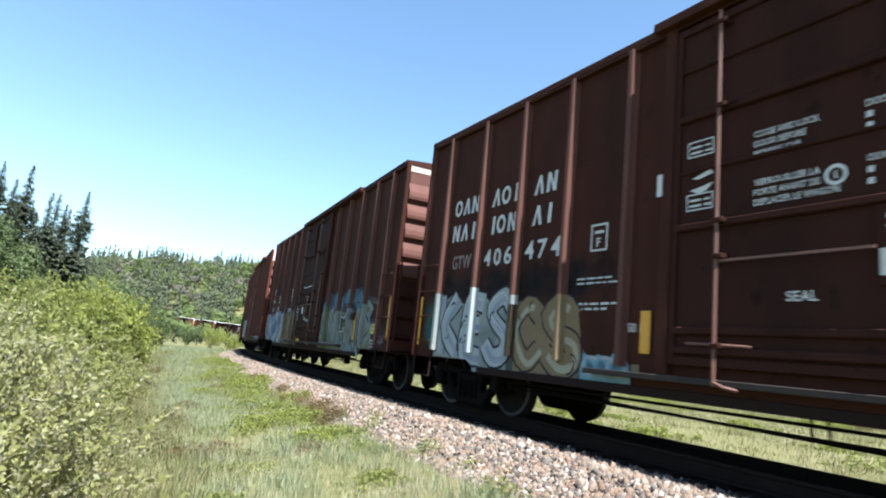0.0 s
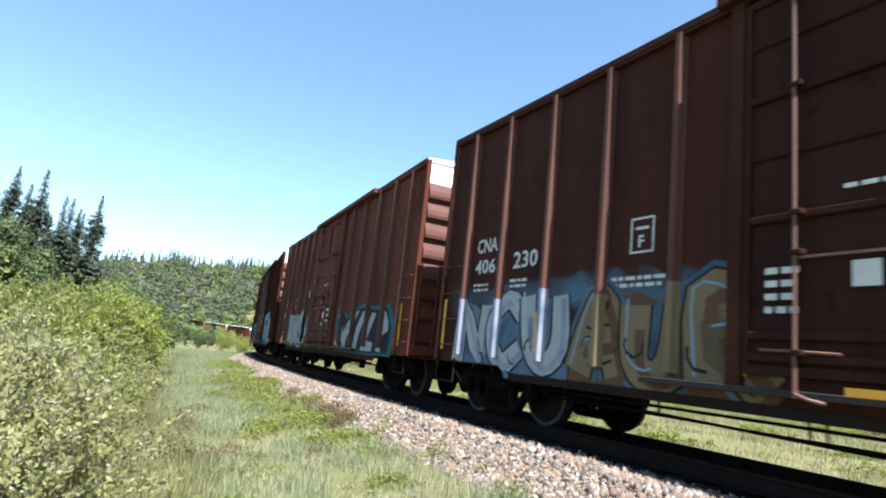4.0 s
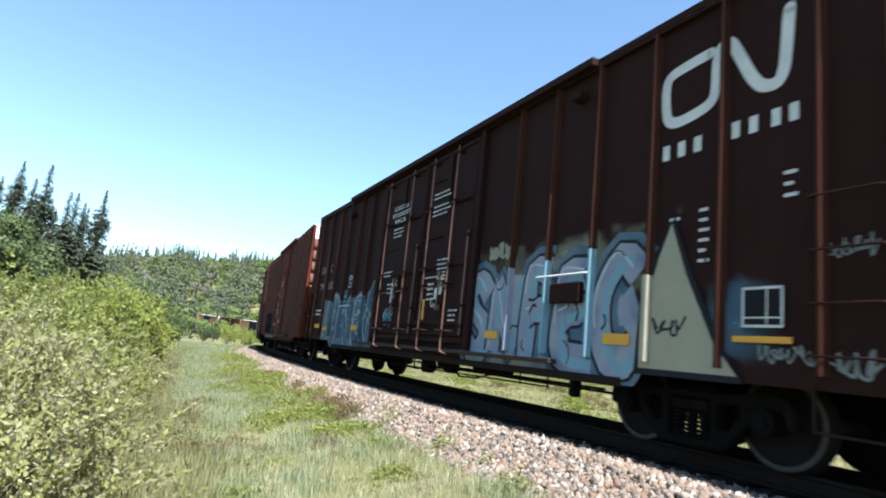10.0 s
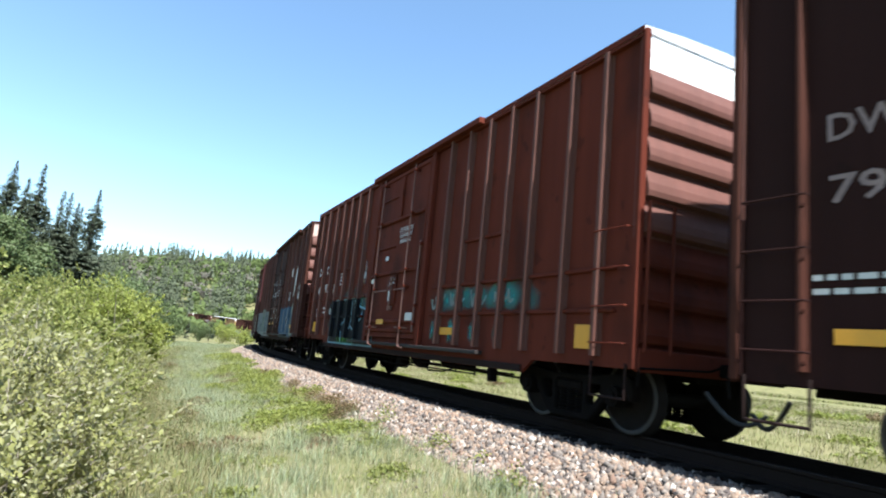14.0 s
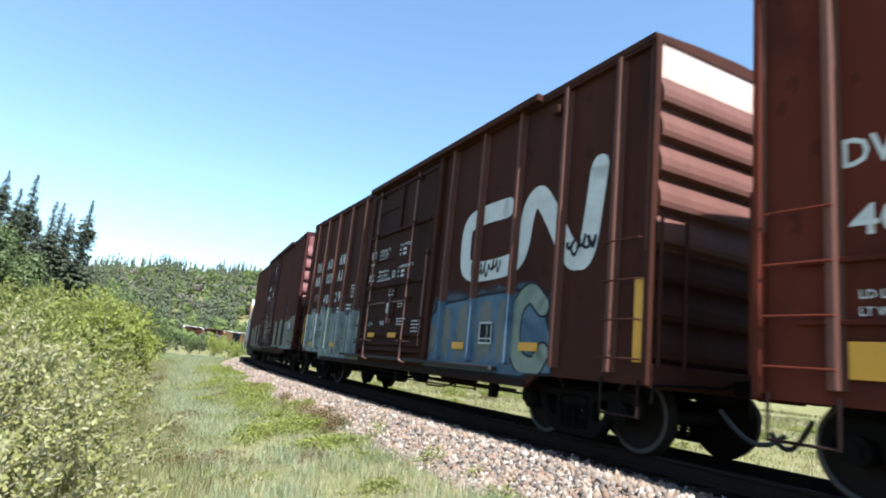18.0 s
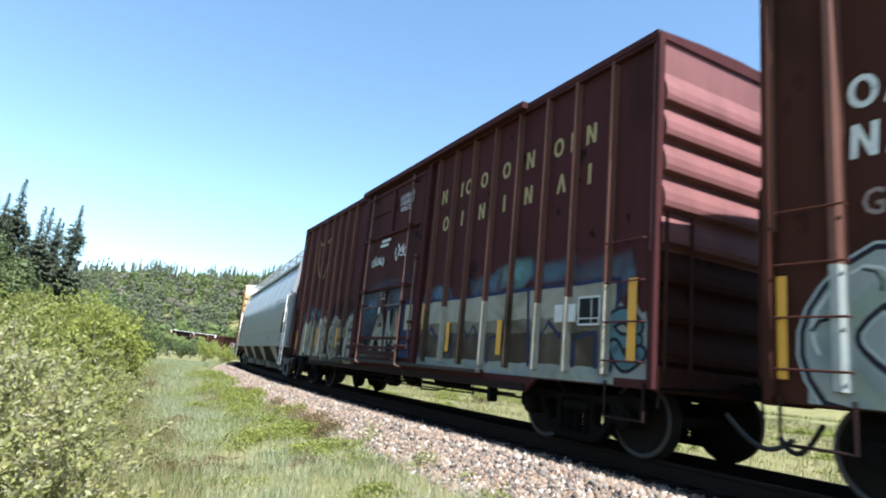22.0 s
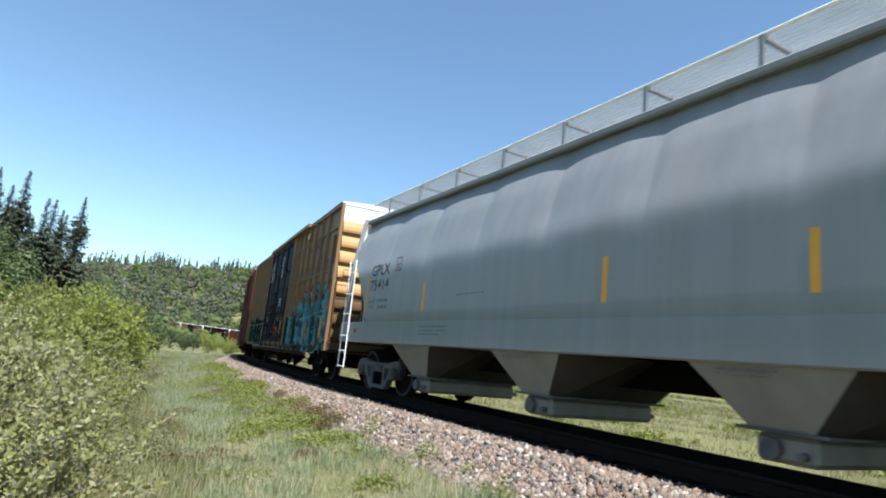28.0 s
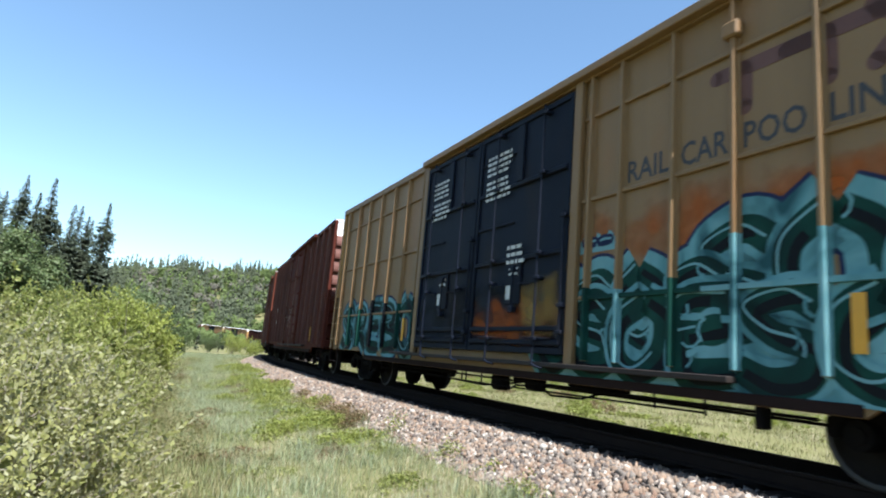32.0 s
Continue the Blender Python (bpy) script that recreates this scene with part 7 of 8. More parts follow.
def car_i():
    posts = [-8.3, -7.35, -6.5, -5.6, -4.7, -3.85, -3.0, 2.56, 3.15, 4.0, 4.8, 5.68, 6.53, 7.41]
    # ends: pale paint for the sun above, dark paint for the shade below
    c = boxcar("mustard yellow boxcar with black doors and green graffiti", 17.56, 2.14, M_MUSTARD, posts, (-2.7, 2.2), (-2.2, -0.9, 0.3, 1.6), two_doors=True, split=-0.45, white=M_WHITE, door_paint=M_BLACKDOOR,
               rail_z=[(z, a, b) for z in (3.06, 4.26) for a, b in ((-8.3, -2.9), (2.4, 8.3))] + [(1.72, -8.3, -2.9), (1.72, 2.4, 8.3)], post_w=0.11, post_d=0.085, post_paint=M_MUSTARD, end_paint=M_MUSTARDEND, end_shade=M_MUSTARDSHADE, kink=(-2.9, 4.85),
               yellow=[(5.88, 1.12, 0.12, 0.5), (7.75, 1.15, 0.2, 0.6), (7.0, 0.95, 0.5, 0.05), (-3.6, 1.1, 0.12, 0.5)])
    boxes("side_post", [(8.24, 8.34, -HW - 0.02, -HW + 0.09, 2.5, 4.1)], M_MUSTARD, c, bevel=0.015)
    boxes("side_post", [(8.24, 8.34, -HW - 0.02, -HW + 0.09, 1.0, 2.497)], PAINT["aquamix"], c, "post foot under pale aqua spray paint", bevel=0.015)
    for a, b, col in ((2.5, 4.4, "deep"), (4.4, 5.2, "aqua"), (5.2, 6.6, "aquamix"), (6.6, 7.2, "deep"), (7.2, 8.2, "aquamix")):
        boxes("sprayed_rail", [(a, b, -HW + 0.017, -HW + 0.06, 1.717, 1.773)], PAINT[col], c)
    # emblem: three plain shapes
    v, f = [], []
    for pts in ([(4.55, 4.06), (5.6, 4.06)], [(4.9, 4.06), (4.9, 3.62)], [(5.35, 4.06), (6.2, 4.06)], [(5.75, 4.06), (5.75, 3.62)], [(6.15, 4.14), (6.75, 3.6)], [(6.15, 3.6), (6.85, 4.3)]):
        stroke(v, f, pts, 0.17, SHEET - 0.002)
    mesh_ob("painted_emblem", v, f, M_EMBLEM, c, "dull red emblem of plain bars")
    for w, x, wd in (("RAIL", 3.24, 0.66), ("CAR", 4.08, 0.62), ("POO", 4.88, 0.66), ("LING", 5.75, 0.72), ("EX", 6.6, 0.38), ("PER", 7.0, 0.36), ("TS", 7.48, 0.42)):
        lettering(c, w, x, 3.18, 0.27, M_INK, width=wd)
    mist(c, 2.2, 8.6, 1.9, 3.0, "orange")
    style = dict(inner=PAINT["night"], shine=PAINT["aqua"], overlap=1.25, sharp=6)
    piece(c, 4.3, 8.2, 1.2, 2.62, "SOCS", PAINT["deep"], PAINT["aquamix"], 0.30, 0.15, layers=[(0.42, PAINT["navy"]), (0.34, PAINT["aquamix"])], seed=25, feet=False, **style)
    piece(c, 1.5, 4.7, 1.15, 2.2, "CSOS", PAINT["deep"], PAINT["aquamix"], 0.27, 0.13, layers=[(0.38, PAINT["navy"]), (0.30, PAINT["aquamix"])], seed=28, feet=False, y=SHEET - 0.0002, **style)
    piece(c, 1.35, 8.3, 0.76, 1.85, "CSOESOBR", PAINT["deep"], PAINT["aquamix"], 0.30, 0.13, seed=31, y=SHEET - 0.009, feet=False, **style)
    sprayed_feet(c, 1.4, 4.5, 2.0, [PAINT[k] for k in ("aquamix", "deep", "aquamix", "deep")], random.Random(33))
    sprayed_feet(c, 4.5, 8.3, 2.4, [PAINT[k] for k in ("aquamix", "deep", "aquamix", "deep")], random.Random(34))
    flat_shape(c, [(1.5, 0.72), (1.6, 1.2), (2.2, 1.5), (4.5, 1.3), (6.5, 1.45), (8.3, 1.3), (8.72, 1.1), (8.72, 0.8), (6.6, 0.8), (6.3, 0.72)], PAINT["aquamix"], SHEET + 0.001)
    flat_shape(c, [(8.45, 1.02), (8.42, 1.4), (8.55, 1.62), (8.7, 1.5), (8.72, 1.1)], PAINT["lilac"], SHEET - 0.0225, edge=PAINT["night"], edge_w=0.1)
    mist(c, 8.2, 8.75, 1.7, 2.3, "orange", SHEET - 0.001)
    scribble(c, 8.36, 2.75, 0.4, 0.5, M_LETTER, 82, 0.05, 4)
    scribble(c, 8.36, 2.95, 0.4, 0.35, M_LETTER, 83, 0.04, 4)
    graffiti(c, 2.4, 3.0, 2.35, 2.65, PAINT["aqua"], PAINT["navy"], PAINT["aqua"], (2, 0), 27, 0.03)
    piece(c, -8.0, -2.9, 0.8, 2.1, "SREBO", PAINT["deep"], PAINT["aquamix"], 0.30, 0.08, layers=[(0.30, PAINT["navy"]), (0.2, PAINT["aquamix"])], inner=PAINT["night"], shine=PAINT["aqua"], seed=26)
    mist(c, -2.6, 2.1, 0.9, 2.2, "soot", -HW + 0.003)
    mist(c, -0.4, 2.15, 1.0, 1.9, "orange", -HW + 0.002)
    mist(c, 1.0, 2.15, 1.0, 2.3, "mustard", -HW + 0.0015)
    for x in (-2.3, -0.1):
        small_print(c, x, 4.3, 4, 0.8, 0.05, 0.1, seed=int(x * 10) + 70, y=-HW - 0.058)
        small_print(c, x, 3.85, 4, 0.8, 0.05, 0.1, seed=int(x * 10) + 77, y=-HW - 0.058)
    small_print(c, 0.7, 2.6, 3, 0.5, 0.06, 0.12, seed=90, y=-HW - 0.058)
    boxes("top_bracket", [(4.7, 4.9, -HW - 0.06, -HW + 0.06, 4.42, 4.6)], M_MUSTARD, c, bevel=0.02)
    rods("end_grab_iron", [[(8.78 + 0.1, -1.2, 3.0), (8.78 + 0.18, -1.2, 3.05), (8.78 + 0.18, 0.9, 3.05), (8.78 + 0.1, 0.9, 3.0)]], 0.016, M_MUSTARD, c)
    return c

def car_j():
    c = boxcar("rust red boxcar with white upper end", 15.2, 1.6, M_RED, P50, (-1.6, 1.6), (-1.1, 0.8), kink=(-1.9, 4.4), white=M_WHITE, yellow=[(-5.0, 1.0, 0.12, 0.5), (5.0, 1.0, 0.12, 0.5)])
    small_print(c, -6.6, 2.5, 3, 1.2, 0.15, 0.3, seed=95)
    return c

for build in (car_a, car_b, car_c, car_d, car_e, car_f, car_g, hopper, car_i, car_j):
    build()
BASE = list(CARS)
def train_copy(k, label=None):
    root, L, q, _ = BASE[k]
    c = copy_thing(root, Matrix.Identity(4))
    if label:
        tagged(c, label=label)
    if len(CARS) > 11:        # far along the line only the larger parts are ever seen
        for o in [o for o in c.children_recursive if o.name.split(".")[0] in SMALL]:
            bpy.data.objects.remove(o)
    CARS.append((c, L, q, []))
SMALL = {"rod_guide", "stencil", "lettering", "plate_mark", "ladder_rung", "tag", "pipe_hanger", "brake_shoe", "bearing_cap", "lever_bracket", "lock_lever", "bottom_rod", "crank_arm", "cross_rod", "edge_lock_bar", "plate_label", "control_valve", "valve_pipe",
         "jacking_pad", "brake_rod", "train_line_pipe", "ring_mark", "graffiti_cut", "graffiti_highlight", "end_stencil", "sticker", "placard", "sill_step", "uncoupling_lever", "air_hose", "roof_rib", "end_ladder_rail", "paint_drop", "coil_spring", "letter_block"}
for k in (2, 3, 9, 8, 1, 8, 5, 9, 3, 8, 8, 2, 6, 1, 8, 9, 3):
    train_copy(k)
# one more boxcar ahead, never in view, added for its shadow
UNSEEN_LEAD = []
lead = copy_thing(BASE[1][0], Matrix.Identity(4))
UNSEEN_LEAD.append((lead, BASE[1][1], BASE[1][2]))

GAP = 1.205
def rear_of_first(t):
    return 10.121 - 4.244 * t + 0.00488 * t * t
def car_pose(s_mid, L, q):
    b = L / 2 - q
    xa, ya, _, za = track(s_mid - b)
    xb, yb, _, zb = track(s_mid + b)
    ex, ey = xa - xb, ya - yb
    return pose((xa + xb) / 2, (ya + yb) / 2, (za + zb) / 2, 1.49, -math.degrees(math.atan2(za - zb, math.hypot(ex, ey))), math.degrees(math.atan2(ey, ex)))

def motions():
    """The train rolls past, slowing a little; its wheels turn."""
    times = [0.5 * i for i in range(65)]
    off = -CARS[0][1] / 2
    mids = []
    for i, (root, L, q, wheels) in enumerate(CARS):
        if i:
            off += GAP + CARS[i - 1][1] / 2 + L / 2
        mids.append(off)
    for (root, L, q, wheels), mid in zip(CARS, mids):
        walk(root, [(t, car_pose(rear_of_first(t) + mid, L, q)) for t in times])
        for w, at in wheels:
            rows = []
            for i in range(200):
                t = min(32.0, i * 0.1617)
                a = math.degrees((rear_of_first(0) - rear_of_first(t)) / 0.457)
                rows.append((t, pose(at.x, at.y, at.z, 0, a, 0)))
                if t >= 32.0:
                    break
            walk(w, rows)
    for root, L, q in UNSEEN_LEAD:
        walk(root, [(t, car_pose(rear_of_first(t) - CARS[0][1] - GAP - L / 2, L, q)) for t in times])

# ---- ground, track and ballast ----
def lateral(x, y):
    """Arc length and offset towards the camera's side for arrays of points."""
    pts = np.column_stack([x, y])
    best_s, best_l, best_d = np.zeros(len(pts)), np.zeros(len(pts)), np.full(len(pts), 1e9)
    sub = slice(None, None, 4)
    A, S4, H4 = LINE[sub], SS[sub], HH[sub]
    for i0 in range(0, len(pts), 4000):
        blk = pts[i0:i0 + 4000]
        d = ((blk[:, None, :] - A[None]) ** 2).sum(2)
        k = d.argmin(1)
        v = blk - A[k]
        nl = np.column_stack([-np.cos(H4[k]), -np.sin(H4[k])])
        tg = np.column_stack([-np.sin(H4[k]), np.cos(H4[k])])
        best_l[i0:i0 + 4000] = (v * nl).sum(1)
        best_s[i0:i0 + 4000] = S4[k] + (v * tg).sum(1)
        best_d[i0:i0 + 4000] = np.sqrt(d.min(1))
    return best_s, best_l, best_d

def ridge(x, y):
    """The wooded hill across the valley."""
    r = np.hypot(x, y)
    az = np.degrees(np.arctan2(-x, y))
    top = 25.5 + 17.5 * np.clip((30 - az) / 13, -0.3, 1.2) + 0.7 * np.sin(az * 0.55) + 0.6 * np.sin(az * 1.7 + 1)
    u = np.clip((r - 235) / 175, 0, 1)
    rise = u * u * (3 - 2 * u)
    return rise * top * np.clip((100 - np.abs(az - 10)) / 25, 0.15, 1)

def ground_z(x, y):
    x, y = np.asarray(x, float), np.asarray(y, float)
    s, lat, d = lateral(x, y)
    g = np.interp(s, [60, 160, 560], [0, -0.85, 7.1])
    g = np.where(s < 60, 0, g)
    a = np.abs(lat)
    near = np.interp(lat, [-400, -120, -60, -30, -14, -8, -5, -2.9, -2.5, 2.45, 2.8, 4.5, 7, 14, 60, 400], [-0.3, 0.3, 0.85, 0.7, 0.12, -0.15, -0.42, -0.62, -0.60, -0.58, -0.64, -0.93, -1.05, -1.15, -1.4, -1.4])
    bumps = 0.05 * np.sin(x * 0.9 + 1.3 * np.sin(y * 0.31)) * np.sin(y * 0.7) + 0.03 * np.sin(x * 2.3 + y * 1.9)
    bumps = bumps * np.clip((a - 2.6) / 1.5, 0, 1)
    far = np.clip((d - 25) / 60, 0, 1)
    return near + bumps + g * (1 - far) + ridge(x, y)

def build_ground():
    radii = [0.0] + list(np.concatenate([np.linspace(0.6, 30, 110), np.geomspace(31, 3500, 90)]))
    na = 300
    X, Y = [0.0], [0.0]
    for r in radii[1:]:
        for k in range(na):
            a = k * math.tau / na
            X.append(r * math.cos(a)), Y.append(r * math.sin(a))
    Z = ground_z(np.array(X), np.array(Y))
    faces = [(0, 1 + k, 1 + (k + 1) % na) for k in range(na)]
    for j in range(len(radii) - 2):
        a, b = 1 + j * na, 1 + (j + 1) * na
        for k in range(na):
            faces.append((a + k, b + k, b + (k + 1) % na, a + (k + 1) % na))
    ob = mesh_ob("ground", np.column_stack([X, Y, Z]), faces, M_GROUND, smooth=True)
    tagged(ob, "sunlit rough meadow sloping away from the railway", "ground", kind="structure")
build_ground()

def strip(name, prof, s0, s1, step, material, label, category):
    """A profile of (lat, z) swept along the track line."""
    S = np.arange(s0, s1 + step / 2, step)
    verts, faces = [], []
    m = len(prof)
    for s in S:
        z0 = grade(s)
        for lat, z in prof:
            x, y = beside(s, lat)
            verts.append((x, y, z + z0))
    for i in range(len(S) - 1):
        for j in range(m - 1):
            a = i * m + j
            faces.append((a, a + m, a + m + 1, a + 1))
    return tagged(mesh_ob(name, verts, faces, material), label, category, kind="structure")
strip("ballast", [(-2.9, -0.75), (-2.3, -0.52), (-1.72, -0.27), (-1.3, -0.25), (1.3, -0.25), (1.72, -0.27), (2.3, -0.50), (2.95, -0.80)], -60, 420, 1.0, M_BALLAST, "bed of crushed stone ballast in a dark shaded colour", "ballast")
for side in (-1, 1):
    c = side * 0.7535
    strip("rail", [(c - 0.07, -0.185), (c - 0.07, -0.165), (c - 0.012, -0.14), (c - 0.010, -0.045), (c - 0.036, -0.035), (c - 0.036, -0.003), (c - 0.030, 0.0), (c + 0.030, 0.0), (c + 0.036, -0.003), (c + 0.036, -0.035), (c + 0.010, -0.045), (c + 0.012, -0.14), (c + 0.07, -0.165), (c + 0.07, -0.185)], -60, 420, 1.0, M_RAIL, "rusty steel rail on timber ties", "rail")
def build_ties():
    bm = bmesh.new()
    add_box(bm, -1.3, 1.3, -0.115, 0.115, -0.36, -0.18, 0.012)
    me = bpy.data.meshes.new("tie")
    bm.to_mesh(me)
    bm.free()
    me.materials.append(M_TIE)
    track_bed = tagged(new("tie_row"), "row of dark creosoted timber railway ties", "railway ties")
    for i in range(130):
        s = -12 + i * 0.5
        x, y, h, z = track(s)
        t = new("tie", me)
        t.parent = track_bed
        t.matrix_basis = pose(x, y, z, 0, 0, math.degrees(h) + random.uniform(-1, 1))
build_ties()

def stones(name, s0, s1, lat0, lat1, count, size, seed, label):
    """Angular stones strewn over the shoulder as one mesh."""
    rng = np.random.default_rng(seed)
    base = np.array([(1, 0, 0), (-1, 0, 0), (0, 1, 0), (0, -1, 0), (0, 0, 1), (0, 0, -1), (.7, .7, .5), (-.7, .6, .5)], float)
    tri = np.array([(6, 4, 0), (6, 2, 4), (6, 0, 2), (7, 4, 2), (7, 1, 4), (7, 2, 1), (3, 0, 4), (1, 3, 4), (2, 0, 5), (0, 3, 5), (3, 1, 5), (1, 2, 5)])
    if seed > 3:         # the farther stones are plain eight-sided chips
        base = base[:6]
        tri = np.array([(0, 2, 4), (2, 1, 4), (1, 3, 4), (3, 0, 4), (2, 0, 5), (1, 2, 5), (3, 1, 5), (0, 3, 5)])
    S = s0 + (s1 - s0) * rng.random(count) ** 1.5
    La = lat0 + (lat1 - lat0) * rng.random(count)
    X = np.empty(count); Y = np.empty(count)
    for i in range(count):
        X[i], Y[i] = beside(S[i], La[i])
    zp = np.interp(np.abs(La), [0, 1.3, 1.72, 2.3, 2.95, 3.4], [-0.25, -0.25, -0.27, -0.50, -0.74, -0.76])
    G = np.array([grade(s) for s in S])
    sc = size * rng.uniform(0.5, 1.35, count)
    V = base[None] * rng.uniform(0.5, 1.15, (count, len(base), 1)) * rng.uniform(0.5, 1.0, (count, 1, 3))
    a = rng.random(count) * math.tau
    ca, sa = np.cos(a)[:, None], np.sin(a)[:, None]
    b = rng.random(count) * math.tau
    cb, sb = np.cos(b)[:, None], np.sin(b)[:, None]
    x, y, z = V[..., 0], V[..., 1], V[..., 2]
    x, z = x * cb - z * sb, x * sb + z * cb
    x, y = x * ca - y * sa, x * sa + y * ca
    P = np.stack([x, y, z], -1) * sc[:, None, None] + np.stack([X, Y, zp + G + sc * 0.25], -1)[:, None, :]
    F = (tri[None] + (np.arange(count) * len(base))[:, None, None]).reshape(-1, 3)
    fast_mesh(name, P.reshape(-1, 3), F, M_STONE, label, "ballast stones")

def fast_mesh(name, V, F, material, label, category, parent=None):
    """A big triangle or quad soup straight from arrays."""
    me = bpy.data.meshes.new(name)
    n, k = F.shape
    me.vertices.add(len(V))
    me.vertices.foreach_set("co", np.ascontiguousarray(V, dtype=np.float32).ravel())
    me.loops.add(n * k)
    me.loops.foreach_set("vertex_index", np.ascontiguousarray(F, dtype=np.int32).ravel())
    me.polygons.add(n)
    me.polygons.foreach_set("loop_start", np.arange(0, n * k, k, dtype=np.int32))
    me.update(calc_edges=True)
    me.materials.append(material)
    ob = new(name, me)
    if parent:
        ob.parent = parent
        if label:
            tagged(ob, label)
    else:
        tagged(ob, label, category, kind="stuff")
    return ob
stones("ballast_stones", 2.5, 26, 1.15, 2.75, 26000, 0.058, 3, "loose sunlit crushed ballast stones on the shoulder")
stones("ballast_stones", -16, 2.5, 1.15, 2.75, 9000, 0.055, 6, "ballast stones beside the passing train")
stones("ballast_stones", -12, 45, -2.75, -1.3, 5000, 0.06, 7, "ballast stones on the far shoulder")
stones("ballast_stones", 22, 75, 1.4, 2.6, 9000, 0.065, 4, "ballast stones farther along the shoulder")
stones("ballast_stones", 3, 30, 2.6, 3.5, 900, 0.035, 5, "stray ballast stones in the grass")

# ---- grass and low plants ----
def blades(name, X, Y, h, w, material, label, seed, lean=0.95, bent=False):
    """Tapered grass blades, two triangles and a tip each, as one mesh."""
    rng = np.random.default_rng(seed)
    n = len(X)
    Z = ground_z(X, Y)
    H = h * rng.uniform(0.5, 1.25, n)
    a = rng.random(n) * math.tau
    l = rng.uniform(0.05, lean, n) * H
    dx, dy = np.cos(a), np.sin(a)
    px, py = -dy * w * 0.5, dx * w * 0.5
    b = np.stack([X, Y, Z - 0.02], -1)
    o = np.stack([px, py, np.zeros(n)], -1)
    m = b + np.stack([dx * l * 0.35, dy * l * 0.35, H * 0.6], -1)
    t = b + np.stack([dx * l, dy * l, H], -1)
    V = np.stack([b - o, b + o, m - o * 0.7, m + o * 0.7, t], 1).reshape(-1, 3)
    i = np.arange(n) * 5
    F = np.concatenate([np.stack([i, i + 1, i + 3], -1), np.stack([i, i + 3, i + 2], -1), np.stack([i + 2, i + 3, i + 4], -1)])
    if not bent:          # short or distant blades are single slivers
        V = np.stack([b - o, b + o, t], 1).reshape(-1, 3)
        F = np.arange(n * 3).reshape(-1, 3)
    return fast_mesh(name, V, F, material, label, "grass")

def meadow(n, s0, s1, l0, l1, seed, power=1.6, clump=0.0):
    rng = np.random.default_rng(seed)
    S = s0 + (s1 - s0) * rng.random(n) ** power
    La = l0 + (l1 - l0) * rng.random(n)
    if clump:
        m = max(1, n // 40)
        cs, cl = s0 + (s1 - s0) * rng.random(m) ** power, l0 + (l1 - l0) * rng.random(m)
        k = rng.integers(0, m, n)
        S, La = cs[k] + rng.normal(0, clump, n), cl[k] + rng.normal(0, clump, n)
    X = np.interp(S, SS, LINE[:, 0]) - np.cos(np.interp(S, SS, HH)) * La
    Y = np.interp(S, SS, LINE[:, 1]) - np.sin(np.interp(S, SS, HH)) * La
    return X, Y
blades("grass", *meadow(70000, 2, 60, 2.75, 7.0, 43, clump=0.16), 0.15, 0.007, M_GRASS, "tufts of meadow grass beside the ballast", 44, lean=0.6)
blades("grass", *meadow(70000, 2, 60, 2.75, 7.0, 11), 0.085, 0.0075, M_GRASS, "thin sunlit meadow grass beside the ballast", 12)
blades("grass", *meadow(20000, 2, 40, 2.6, 5.6, 13, clump=0.14), 0.2, 0.007, M_BLUEGRASS, "taller clumps of grey green grass", 14, bent=True)
blades("dry_grass", *meadow(50000, 2, 50, 2.8, 5.3, 15, clump=0.22), 0.11, 0.007, M_STRAW, "pale dry straw among the grass", 16)
blades("sedge", *meadow(22000, 5, 50, 5.3, 6.7, 23, 1.4, clump=0.16), 0.18, 0.011, M_SEDGE, "brown sedge and dead stalks below the shrubs", 24)
blades("grass", *meadow(20000, 11, 60, 4.2, 5.3, 31, 1.3, clump=0.25), 0.2, 0.009, M_BLUEGRASS, "streak of blue grey grass beside the sedge", 32)
blades("grass", *meadow(9000, 50, 95, 3.2, 10, 25, 1.0), 0.3, 0.03, M_BLUEGRASS, "blue grey grass in the hollow", 26)
blades("grass", *meadow(60000, -16, 2, 2.75, 12, 35, 1.0), 0.13, 0.009, M_GRASS, "meadow grass round the viewing spot", 36)
blades("grass", *meadow(30000, 2, 30, 6.9, 13, 37, 1.2), 0.14, 0.010, M_GRASS, "meadow grass under the shrubs", 38)
blades("dry_grass", *meadow(14000, -16, 2, 2.75, 12, 39, 1.0, clump=0.4), 0.14, 0.009, M_STRAW, "dry straw round the viewing spot", 40)
blades("grass", *meadow(24000, -16, 0, -14, -2.6, 41, 1.0), 0.14, 0.016, M_FARGRASS, "meadow grass on the far side", 42)
blades("grass", *meadow(40000, 20, 130, 2.8, 14, 17, 1.3), 0.22, 0.022, M_GRASS, "meadow grass along the line", 18)
blades("grass", *meadow(130000, 0, 60, -26, -2.6, 19, 1.2), 0.13, 0.016, M_FARGRASS, "green meadow grass beyond the track", 20)
blades("grass", *meadow(50000, 0, 60, -26, -2.6, 27, 1.2, clump=0.3), 0.22, 0.014, M_FARGRASS, "tall grass tufts beyond the track", 28)
blades("dry_grass", *meadow(30000, 0, 70, -26, -2.7, 21, 1.2, clump=0.5), 0.18, 0.014, M_STRAW, "dry grass patches beyond the track", 22)
blades("grass", *meadow(40000, 40, 240, -60, -6, 29, 1.0), 0.45, 0.09, M_FARGRASS, "rough grass of the far meadow", 30)

